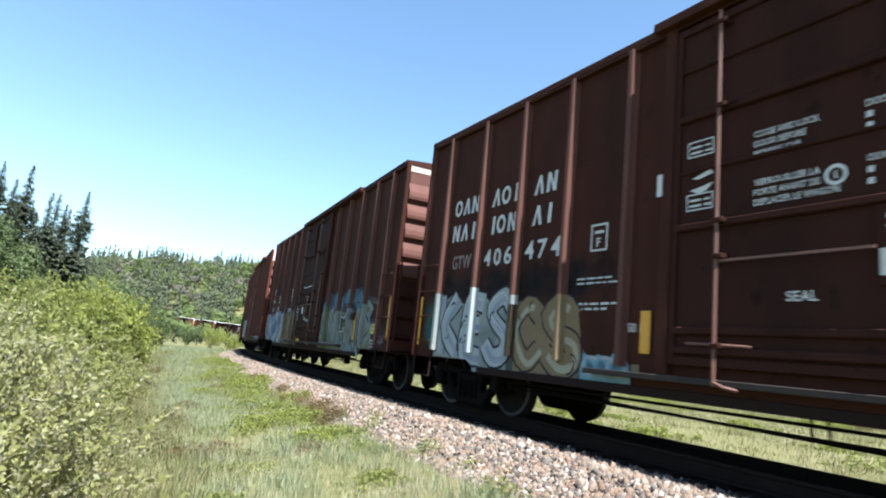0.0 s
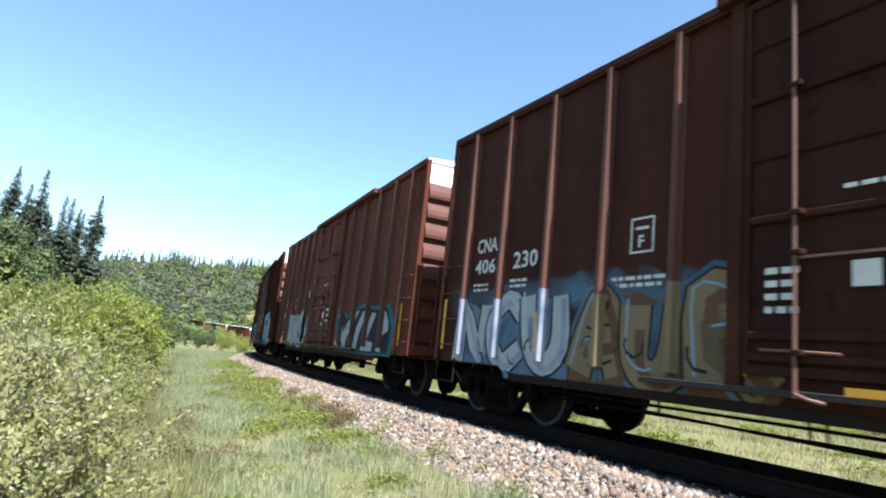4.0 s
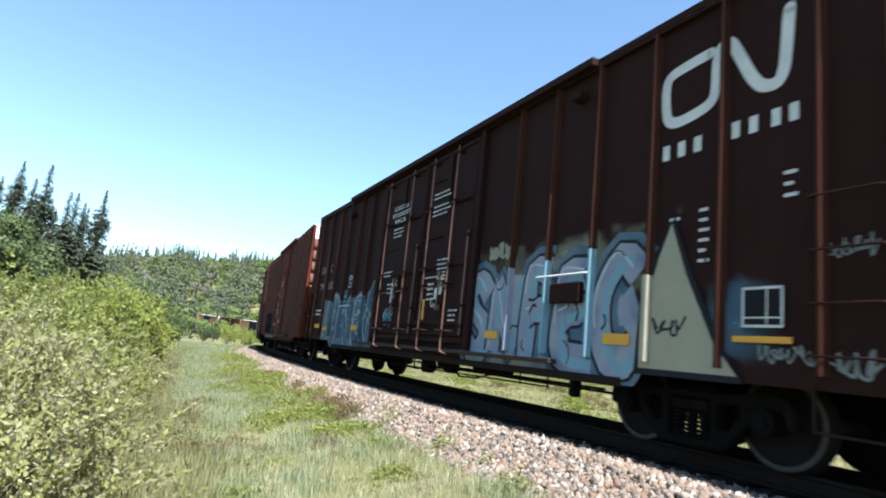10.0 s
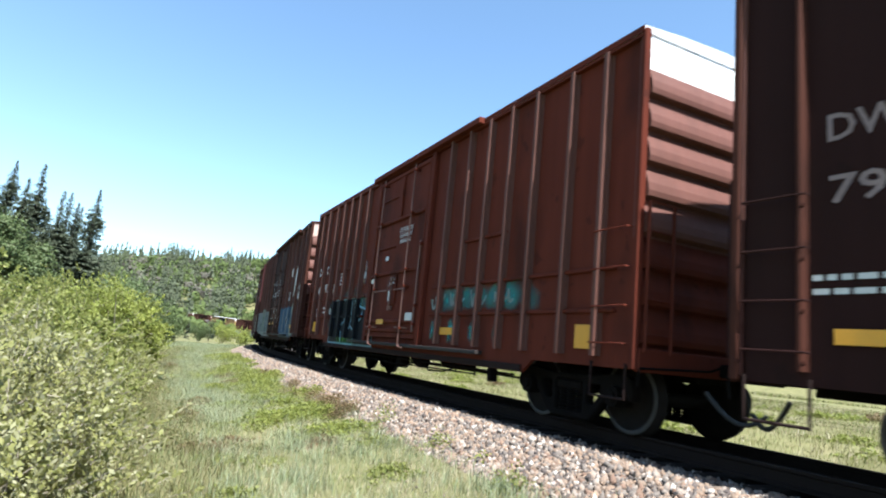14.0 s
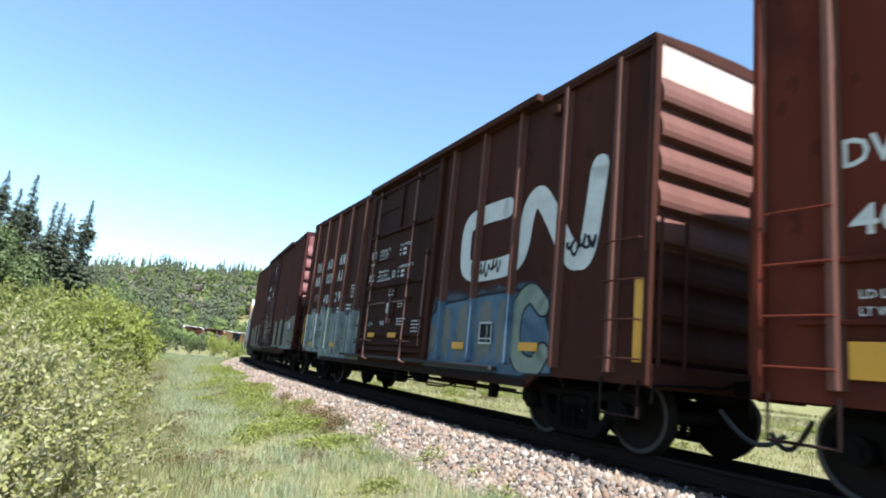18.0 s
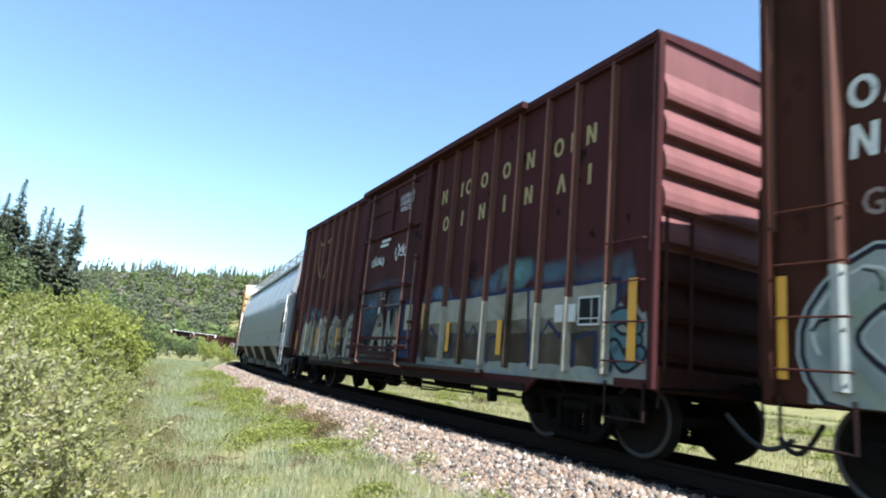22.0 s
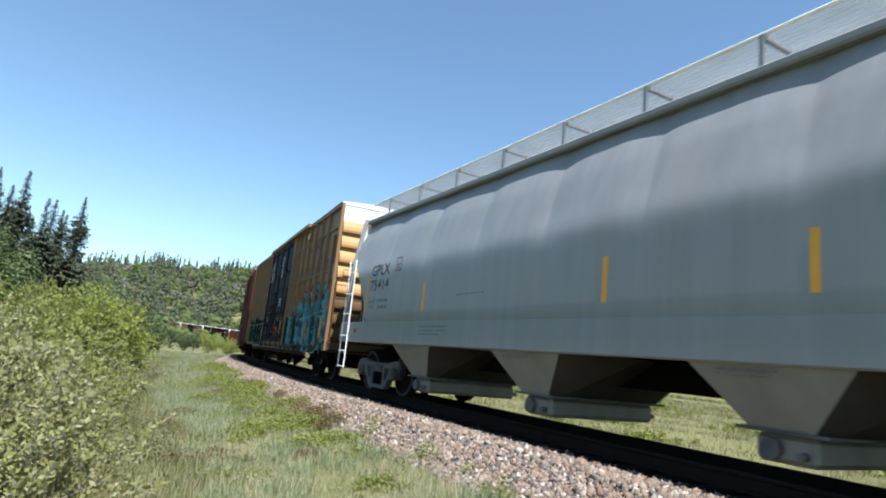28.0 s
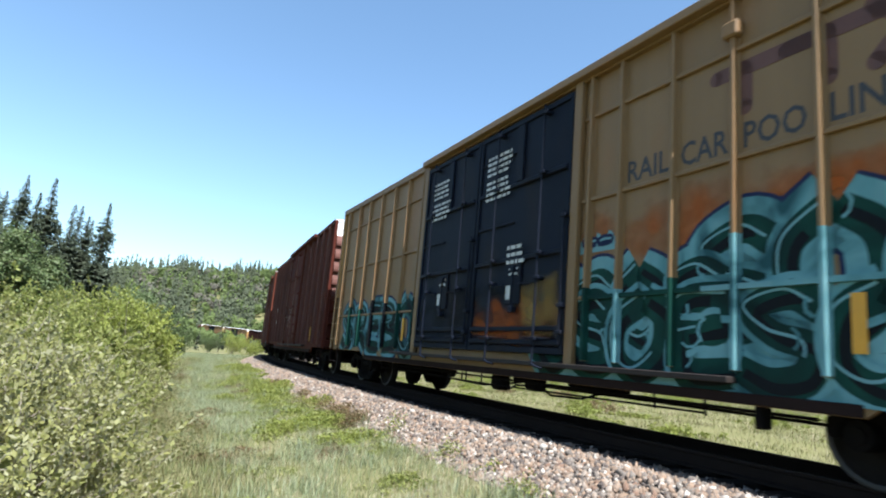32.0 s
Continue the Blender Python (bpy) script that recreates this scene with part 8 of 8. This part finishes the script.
def leaves(X, Y, Z, size, rng, flat=0.3, aspect=1.7):
    """Diamond leaves with free orientation as verts and quads."""
    n = len(X)
    d = rng.normal(size=(n, 3))
    d[:, 2] *= flat + 0.4
    d /= np.linalg.norm(d, axis=1)[:, None]
    e = np.cross(d, rng.normal(size=(n, 3)))
    e /= np.linalg.norm(e, axis=1)[:, None] + 1e-9
    s = (size * rng.uniform(0.6, 1.3, n))[:, None]
    c = np.stack([X, Y, Z], -1)
    V = np.stack([c - d * s * aspect / 2, c + e * s / 2, c + d * s * aspect / 2, c - e * s / 2], 1).reshape(-1, 3)
    F = np.arange(n * 4).reshape(-1, 4)
    return V, F

def herb_patch(x, y, r, h, n, material, label, seed, size=0.035):
    rng = np.random.default_rng(seed)
    m = max(6, n // 34)           # single leafy stalks, thinning outwards
    cx, cy = rng.normal(0, 0.5 * r, m), rng.normal(0, 0.5 * r, m)
    ch = h * rng.uniform(0.35, 1.1, m) * np.exp(-(cx ** 2 + cy ** 2) / (1.6 * r * r))
    k = rng.integers(0, m, n)
    u = rng.random(n) ** 0.8
    sp = 0.10 * h + 0.012 + 0.05 * (1 - u)
    X = x + cx[k] + rng.normal(0, 1, n) * sp
    Y = y + cy[k] + rng.normal(0, 1, n) * sp
    Z = ground_z(X, Y) + ch[k] * u
    V, F = leaves(X, Y, Z, size, rng, 0.1, 2.2)
    return fast_mesh("low_herbs", V, F, material, label, "herbs")

def facing_leaves(P, N, size, rng, aspect=1.4, jitter=0.55, tri=False):
    """Leaves whose faces look along N, with some scatter."""
    n = len(P)
    N = N + rng.normal(0, jitter, (n, 3))
    N /= np.linalg.norm(N, axis=1)[:, None] + 1e-9
    d = np.cross(N, rng.normal(size=(n, 3)))
    d /= np.linalg.norm(d, axis=1)[:, None] + 1e-9
    e = np.cross(N, d)
    s = (size * rng.uniform(0.6, 1.3, n))[:, None]
    if tri:
        V = np.stack([P - d * s * aspect / 2, P + d * s * aspect / 3 + e * s * 0.6, P + d * s * aspect / 3 - e * s * 0.6], 1).reshape(-1, 3)
        return V, np.arange(n * 3).reshape(-1, 3)
    V = np.stack([P - d * s * aspect / 2, P + e * s / 2, P + d * s * aspect / 2, P - e * s / 2], 1).reshape(-1, 3)
    return V, np.arange(n * 4).reshape(-1, 4)

def shrub(x, y, r, h, n, leaf_mat, label, seed, size=0.05, stems=9, category="shrub", name="shrub", base=0.15, per=16, shoot=0.28, aspect=1.9):
    """A many-stemmed bush: curved stems, thin shoots and a leaf at every node of a shoot."""
    rng = np.random.default_rng(seed)
    z0 = float(ground_z([x], [y])[0])
    root = new(name)
    root.location = (x, y, z0)
    tagged(root, label, category)
    tips = []
    for k in range(stems):
        bm = bmesh.new()
        a, o = rng.random() * math.tau, rng.uniform(0.25, 1.0) * r
        t = Vector((math.cos(a) * o, math.sin(a) * o, h * rng.uniform(0.6, 1.0) * (1.1 - 0.35 * o / r)))
        m = Vector((t.x * 0.45, t.y * 0.45, t.z * 0.55))
        b = Vector((t.x * 0.06, t.y * 0.06, -0.05))
        add_rod(bm, b, m, 0.008 + 0.005 * h, 5)
        add_rod(bm, m, t, 0.005 + 0.0018 * h, 4)
        part("stem", bm, M_TWIG, root)
        tips += [t, m.lerp(t, 0.5), m, m.lerp(t, 0.75), b.lerp(m, 0.6)]
    T = np.array([tuple(t) for t in tips])
    q = max(20, n // per)
    k = rng.integers(0, len(T), q)
    lobe = 0.16 * r + 0.06
    O = T[k] + rng.normal(0, 1, (q, 3)) * lobe
    O[:, 2] = np.maximum(O[:, 2], base * rng.random(q))
    out = np.column_stack([O[:, 0], O[:, 1], np.full(q, 0.55 * r)]) / max(r, 0.1)
    D = out + rng.normal(0, 0.45, (q, 3)) + np.array([0, 0, 0.35])
    D /= np.linalg.norm(D, axis=1)[:, None]
    L = shoot * rng.uniform(0.5, 1.2, q)
    # shoots as thin blades
    side = np.cross(D, rng.normal(size=(q, 3)))
    side /= np.linalg.norm(side, axis=1)[:, None]
    w = 0.0035 + 0.0006 * h
    V = np.stack([O - side * w, O + side * w, O + D * L[:, None]], 1).reshape(-1, 3)
    tagged(fast_mesh("twig_growth", V, np.arange(q * 3).reshape(-1, 3), M_TWIG, "", "", root), kind="stuff")
    u = np.tile((np.arange(per) + 0.5) / per, q)
    i = np.repeat(np.arange(q), per)
    ax = D[i] * 0.55 + rng.normal(0, 0.55, (q * per, 3))
    ax /= np.linalg.norm(ax, axis=1)[:, None]
    s = (size * rng.uniform(0.6, 1.3, q * per))[:, None]
    A = O[i] + D[i] * (L[i] * (0.1 + 0.9 * u))[:, None]
    C = A + ax * s * aspect * 0.55
    e = np.cross(ax, rng.normal(0, 0.5, (q * per, 3)) + np.column_stack([C[:, 0], C[:, 1], np.zeros(q * per)]) * (0.9 / max(r, 0.1)) + np.array([0, 0, 0.55]))
    e /= np.linalg.norm(e, axis=1)[:, None] + 1e-9
    V = np.stack([C - ax * s * aspect / 2, C + e * s / 2, C + ax * s * aspect / 2, C - e * s / 2], 1).reshape(-1, 3)
    fast_mesh("crown", V, np.arange(q * per * 4).reshape(-1, 4), leaf_mat, "", "", root)
    return root

def at_ray(az, d):
    """World xy at an azimuth in degrees left of +y and a distance from the camera."""
    return -math.sin(radians(az)) * d, math.cos(radians(az)) * d

def spruce(x, y, h, r, seed, label="tall dark green spruce with a ragged narrow crown", needle=0.25, layers=None):
    """A spruce: tapered trunk, whorls of drooping boughs set with clumps of needles, gaps between them."""
    rng = np.random.default_rng(seed)
    z0 = float(ground_z([x], [y])[0])
    root = tagged(new("spruce_tree"), label, "spruce tree")
    root.location = (x, y, z0)
    n = 7
    verts, faces = [], []
    for j in range(5):
        u = j / 4
        rr = 0.018 * h * (1 - u) + 0.015
        for k in range(n):
            a = k * math.tau / n
            verts.append((rr * math.cos(a), rr * math.sin(a), u * h))
    for j in range(4):
        for k in range(n):
            a = j * n + k
            faces.append((a, j * n + (k + 1) % n, (j + 1) * n + (k + 1) % n, a + n))
    mesh_ob("trunk", verts, faces, M_BARK, root, smooth=True)
    nb = layers or int(h * 80)
    U = 0.05 + 0.95 * rng.random(nb) ** 0.8
    A = rng.random(nb) * math.tau
    U = np.round(U * h / 0.32) * 0.32 / h + rng.normal(0, 0.13, nb) / h
    rag = 0.82 + 0.22 * np.sin(U * 19 + seed) + 0.18 * np.sin(A * 2 + seed)
    L = r * np.clip(1 - U, 0, 1) ** 0.85 * rng.uniform(0.6, 1.1, nb) * rag + 0.05
    M = np.maximum(5, (L / 0.05).astype(int))
    i = np.repeat(np.arange(nb), M)
    q = rng.random(len(i))
    d = L[i] * q
    zz = np.minimum(U, 0.995)[i] * h - 0.42 * d + 0.22 * d * d / np.maximum(L[i], 0.2) + rng.normal(0, 0.03, len(i))
    sd = rng.normal(0, 0.20, len(i)) * (0.25 + q * (1 - q) * 2) * np.minimum(1.0, L[i])
    a = A[i]
    C = np.stack([np.cos(a) * d - np.sin(a) * sd, np.sin(a) * d + np.cos(a) * sd, zz], -1)
    sw = needle * rng.uniform(0.5, 1.2, len(i)) * np.clip(0.25 + L[i] * 0.8, 0.3, 1.0)
    aa = a + rng.uniform(-1.0, 1.0, len(i))
    ax = np.stack([np.cos(aa), np.sin(aa), -rng.uniform(0.0, 0.7, len(i))], -1) * sw[:, None]
    e = np.stack([-np.sin(aa), np.cos(aa), rng.normal(0, 0.5, len(i))], -1) * (sw * 0.32)[:, None]
    V = np.stack([C, C + ax * 0.5 + e, C + ax, C + ax * 0.5 - e], 1).reshape(-1, 3)
    fast_mesh("crown", V, np.arange(len(V)).reshape(-1, 4), M_SPRUCE, "", "", root)
    return root

def leafy_tree(x, y, h, r, seed, leaf_mat, label, n=9000, size=0.13, low=0.2):
    """A small broadleaf: trunk, rising limbs and clumps of leaves with gaps."""
    rng = np.random.default_rng(seed)
    z0 = float(ground_z([x], [y])[0])
    root = tagged(new("leafy_tree"), label, "tree")
    root.location = (x, y, z0)
    bm = bmesh.new()
    add_rod(bm, (0, 0, -0.1), (0, 0, h * 0.5), 0.016 * h, 7)
    add_rod(bm, (0, 0, h * 0.5), (0.1, 0, h * 0.92), 0.007 * h, 6)
    tips = [(0.1, 0, h * 0.9)]
    for k in range(13):
        a, u = rng.random() * math.tau, rng.uniform(low, 0.85)
        o = r * rng.uniform(0.5, 1.0) * (1.15 - 0.7 * abs(u - 0.45))
        t = (math.cos(a) * o, math.sin(a) * o, min(h * 0.97, h * u + o * 0.7))
        add_rod(bm, (0, 0, h * u), t, 0.005 * h, 5)
        tips += [t, tuple(np.array(t) * 0.6 + np.array((0, 0, h * u)) * 0.4)]
    part("trunk", bm, M_BARK, root)
    T = np.array(tips)
    k = rng.integers(0, len(T), n)
    off = rng.normal(0, 1, (n, 3))
    P = T[k] + off * r * 0.22
    V, F = facing_leaves(P, off * 0.4 + (P - np.array([0, 0, h * 0.45])) / h + np.array([0, 0, 0.3]), size, rng, 1.3, 0.6)
    fast_mesh("crown", V, F, leaf_mat, "", "", root)
    return root

# ---- plants, place by place ----
def plant_shrubs():
    # a thicket of willow along the foot of the bank, with one brighter alder at its end
    rnd = random.Random(5)
    spots = [(37, 5.6, 1.1, 0.9), (42, 6.3, 1.3, 1.2), (34.5, 7.4, 0.9, 1.0), (46, 7.0, 1.4, 1.4), (38.5, 8.6, 1.2, 1.4), (33.2, 9.8, 0.9, 1.2), (42.5, 9.8, 1.5, 1.7), (36, 11.5, 1.2, 1.7), (32.0, 12.5, 0.9, 1.4),
             (39.5, 13, 1.5, 2.1), (45, 13, 1.8, 2.2), (34.5, 15, 1.2, 2.0), (31.0, 16, 0.9, 1.7), (37.5, 17.5, 1.7, 2.6), (42, 17, 1.8, 2.6), (33.2, 19, 1.4, 2.5), (36, 22, 1.8, 3.1), (40, 23, 2.0, 3.4), (32.8, 25, 1.6, 3.0)]
    for i, (az, d, r, h) in enumerate(spots):
        x, y = at_ray(az, d)
        near = d < 11
        h = h if near else 0.8 * h
        shrub(x, y, r, h, 17000 if near else 11000, M_WILLOW if d < 10 else M_GREENBUSH, "grey green willow shrub in full leaf" if d < 10 else "leafy green willow shrub in full sun", 100 + i, 0.028 if d < 9 else 0.036 if d < 14 else 0.052, 20 if near else 14)
    for i in range(16):
        x, y = beside(8.5 + 1.6 * i + rnd.uniform(-0.5, 0.5), rnd.uniform(6.3, 7.0))
        shrub(x, y, rnd.uniform(0.35, 0.6), rnd.uniform(0.45, 0.95), 2600, M_WILLOW if i % 3 else M_GREENBUSH, "low willow growth at the edge of the thicket", 170 + i, 0.03, 7)
    for i, (az, d, r, h) in enumerate([(28.7, 21, 0.95, 2.55), (27.5, 22, 0.8, 1.95), (29.8, 22.5, 1.0, 2.9), (26.7, 23, 0.5, 1.15)]):
        x, y = at_ray(az, d)
        shrub(x, y, r, h, 7000, M_ALDER, "bright yellow green alder bush in full sun", 130 + i, 0.055, 12, aspect=1.5)
    for i, (az, d, r, h) in enumerate([(29.5, 45, 2.4, 4.0), (26.5, 62, 2.2, 4.0), (31.5, 50, 2.8, 5.0), (27.5, 48, 1.3, 1.8), (25.0, 75, 1.6, 2.4), (20.5, 120, 3.0, 3.8), (18.9, 118, 2.5, 3.0), (22.5, 125, 2.0, 3.0)]):
        x, y = at_ray(az, d)
        shrub(x, y, r, h, 6000, M_ALDER if i in (3, 5, 6) else M_GREENBUSH if i in (0, 2) else M_ASPEN, "leafy green bush at the edge of the meadow", 150 + i, 0.11, 10, aspect=1.4, shoot=0.7)
plant_shrubs()

def plant_herbs():
    rnd = random.Random(8)
    for i in range(30):
        s, l = (9 + 26 * rnd.random() ** 1.2, rnd.uniform(2.9, 4.6)) if i > 11 else (13 + i, 2.95 + 0.6 * rnd.random())
        x, y = beside(s, l)
        herb_patch(x, y, rnd.uniform(0.3, 0.9), rnd.uniform(0.12, 0.28), 1700, M_HERB, "low patch of yellow green herbs in the grass", 200 + i, 0.023)
    for i in range(34):          # a yellow green belt along the foot of the ballast
        x, y = beside(10 + 26 * rnd.random() ** 1.3, rnd.uniform(2.35, 3.3))
        herb_patch(x, y, rnd.uniform(0.25, 0.7), rnd.uniform(0.14, 0.3), 2000, M_HERB, "yellow green weeds along the foot of the ballast", 400 + i, 0.026)
    for i in range(46):          # dull clover and weeds scattered through the grass
        x, y = beside(6 + 28 * rnd.random() ** 1.2, rnd.uniform(3.0, 5.4))
        herb_patch(x, y, rnd.uniform(0.2, 0.6), rnd.uniform(0.08, 0.2), 1100, M_REDHERB if i % 4 == 0 else M_GREENBUSH if i % 2 else M_SEDGE, "scattered dull green and brown weeds in the meadow", 480 + i, 0.02)
    for i, (s, l) in enumerate([(11.0, 2.5), (11.6, 2.7), (10.6, 2.75), (12.1, 2.45), (15.6, 2.5), (19.5, 2.6)]):
        x, y = beside(s, l)
        herb_patch(x, y, 0.35, 0.26, 1500, M_REDHERB, "reddish brown dry weeds at the ballast edge", 450 + i, 0.02)
    for i in range(40):
        x, y = beside(7 + 30 * rnd.random() ** 1.2, rnd.uniform(5.3, 6.5))
        herb_patch(x, y, rnd.uniform(0.25, 0.5), rnd.uniform(0.2, 0.4), 900, M_REDHERB if i % 4 == 0 else M_SEDGE, "brownish sedge tussock below the shrubs", 270 + i, 0.015)
    for i in range(70):
        x, y = beside(2 + 36 * rnd.random() ** 1.2, -rnd.uniform(2.9, 18))
        herb_patch(x, y, rnd.uniform(0.4, 1.0), rnd.uniform(0.15, 0.38), 900, M_HERB if i % 5 else M_REDHERB, "leafy weeds beyond the track", 310 + i, 0.04)
    for i, (s, l) in enumerate([(12.4, 2.75), (13.2, 2.6), (14.0, 2.9), (18, 2.7)]):
        x, y = beside(s, l)
        herb_patch(x, y, 0.4, 0.32, 900, M_REDHERB, "reddish brown weeds at the ballast edge", 240 + i, 0.016)
    for i, (s, l, h) in enumerate([(9.2, 2.45, 0.40), (7.2, 2.5, 0.35), (24.0, 1.75, 0.3), (5.2, 2.75, 0.3), (6.3, 2.3, 0.18), (11.0, 2.1, 0.15)]):
        x, y = beside(s, l)
        herb_patch(x, y, 0.2, h, 500, M_HERB, "green weed tuft growing in the ballast", 250 + i, 0.016)
plant_herbs()

def plant_trees():
    tall = [(38.2, 62, 14.1, 1.9), (37.15, 60, 12.4, 1.6), (36.35, 62, 14.3, 1.9), (34.64, 60, 12.0, 1.5), (34.12, 61, 12.2, 1.6), (33.5, 61, 11.4, 1.5), (33.2, 62, 11.2, 1.4), (32.2, 60, 12.8, 1.7), (40.5, 60, 14.6, 2.0), (42.6, 60, 14, 1.9), (35.4, 66, 11.0, 1.6), (39.3, 66, 13.0, 1.8), (31.2, 64, 7.5, 1.3), (36.0, 68, 10.0, 1.9), (34.3, 67, 9.6, 1.9), (33.0, 68, 9.0, 1.9), (37.6, 69, 10.6, 2.0), (38.8, 58, 9.0, 1.7), (32.6, 66, 7.6, 1.8), (34.9, 58, 7.4, 1.6), (25.9, 110, 8.2, 1.6)]
    for i, (az, d, h, r) in enumerate(tall):
        x, y = at_ray(az, d)
        spruce(x, y, h, 1.45 * r, 300 + i)
    for i, (az, d, h, r) in enumerate([(37.0, 56, 8.3, 2.0), (35.9, 57, 6.6, 1.6), (39.8, 55, 7.6, 2.2), (33.9, 57, 4.8, 1.3), (31.3, 62, 5.2, 1.5), (29.3, 66, 5.0, 2.0), (42, 54, 8.0, 2.6), (30.3, 75, 5.5, 2.2), (28.6, 70, 6.0, 1.6)]):
        x, y = at_ray(az, d)
        leafy_tree(x, y, h, r, 340 + i, M_ASPEN, "young aspen with fresh green leaves below the spruces", 7000, 0.15)
    for i, (az, d, h, r) in enumerate([(21.6, 150, 6.5, 1.5), (23.4, 150, 4.5, 1.2)]):
        x, y = at_ray(az, d)
        spruce(x, y, h, r, 360 + i, "small spruce standing before the far track", 0.6, 60)
plant_trees()

def far_woods():
    """The mixed wood on the hill: ragged spruce spires and rounded leafy crowns."""
    rng = np.random.default_rng(77)
    def scatter(n, r0, r1, a0, a1):
        r = np.sqrt(rng.uniform(r0 * r0, r1 * r1, n))
        a = np.radians(rng.uniform(a0, a1, n))
        return -np.sin(a) * r, np.cos(a) * r
    X, Y = scatter(3300, 226, 425, -15, 62)
    az = np.degrees(np.arctan2(-X, Y))
    rr = np.hypot(X, Y)
    keep = np.sin(az * 1.3) + np.sin(rr * 0.06 + az * 0.8) + rng.normal(0, 0.5, len(X)) > -0.1 - 0.5 * np.clip((az - 20) / 12, -1, 1)     # spruces stand in groups
    X, Y = X[keep], Y[keep]
    cx, cy = scatter(130, 390, 424, -15, 45)      # single spires along the crest
    X, Y = np.concatenate([X, cx]), np.concatenate([Y, cy])
    Z = ground_z(X, Y)
    n = len(X)
    h = rng.uniform(9, 16.0, n)
    h[-130:] = rng.uniform(9.0, 13.0, 130)
    r = h * rng.uniform(0.11, 0.15, n)
    per = 80
    k = np.repeat(np.arange(n), per)
    u = rng.random(n * per) ** 1.25
    a = rng.random(n * per) * math.tau
    q = (r[k] * (1 - u) * (0.75 + 0.35 * np.sin(u * 30 + k)) + 0.12) * np.sqrt(rng.uniform(0.35, 1, n * per))
    P = np.stack([X[k] + np.cos(a) * q, Y[k] + np.sin(a) * q, Z[k] + h[k] * (0.05 + 0.95 * u)], -1)
    N = np.stack([np.cos(a), np.sin(a), np.full(n * per, 0.45)], -1)
    V, F = facing_leaves(P, N, 1.3 * (1.05 - 0.55 * u), rng, 1.5, 0.22, True)
    fast_mesh("far_spruce_wood", V, F, M_FARSPRUCE, "dense dark spruce wood on the hillside", "forest")
    for count, m, label, sz, (a0, a1), (r0, r1) in ((2300, M_FARLEAF, "fresh green leafy trees among the spruces", 0.52, (-15, 62), (226, 440)), (110, M_FARBARE, "pale grey half-bare trees on the hillside", 0.5, (15, 30), (290, 400)), (420, M_FARLEAF, "leafy thicket at the foot of the hill", 0.45, (16, 45), (190, 235)), (1100, M_FARLEAF, "light green crowns along the crest", 0.6, (-15, 30), (400, 450))):
        X, Y = scatter(count, r0, r1, a0, a1)
        Z = ground_z(X, Y)
        n = 52
        h = rng.uniform(4.5, 9, count) if r0 > 200 else rng.uniform(2.5, 5, count)
        k = np.repeat(np.arange(count), n)
        d = rng.normal(size=(count * n, 3))
        d /= np.linalg.norm(d, axis=1)[:, None]
        lobes = 1 + 0.25 * np.sin(d[:, 0] * 5 + k) * np.sin(d[:, 1] * 5 + 2 * k)
        R = (h * 0.33)[k] * rng.uniform(0.7, 1.1, count * n) * lobes
        P = np.stack([X[k] + d[:, 0] * R, Y[k] + d[:, 1] * R, Z[k] + (h * 0.62)[k] + d[:, 2] * R * 1.15], -1)
        V2, F2 = facing_leaves(P, d, 2.7 * sz, rng, 1.2, 0.12, True)
        fast_mesh("far_leafy_wood", V2, F2, m, label, "forest")
far_woods()

motions()
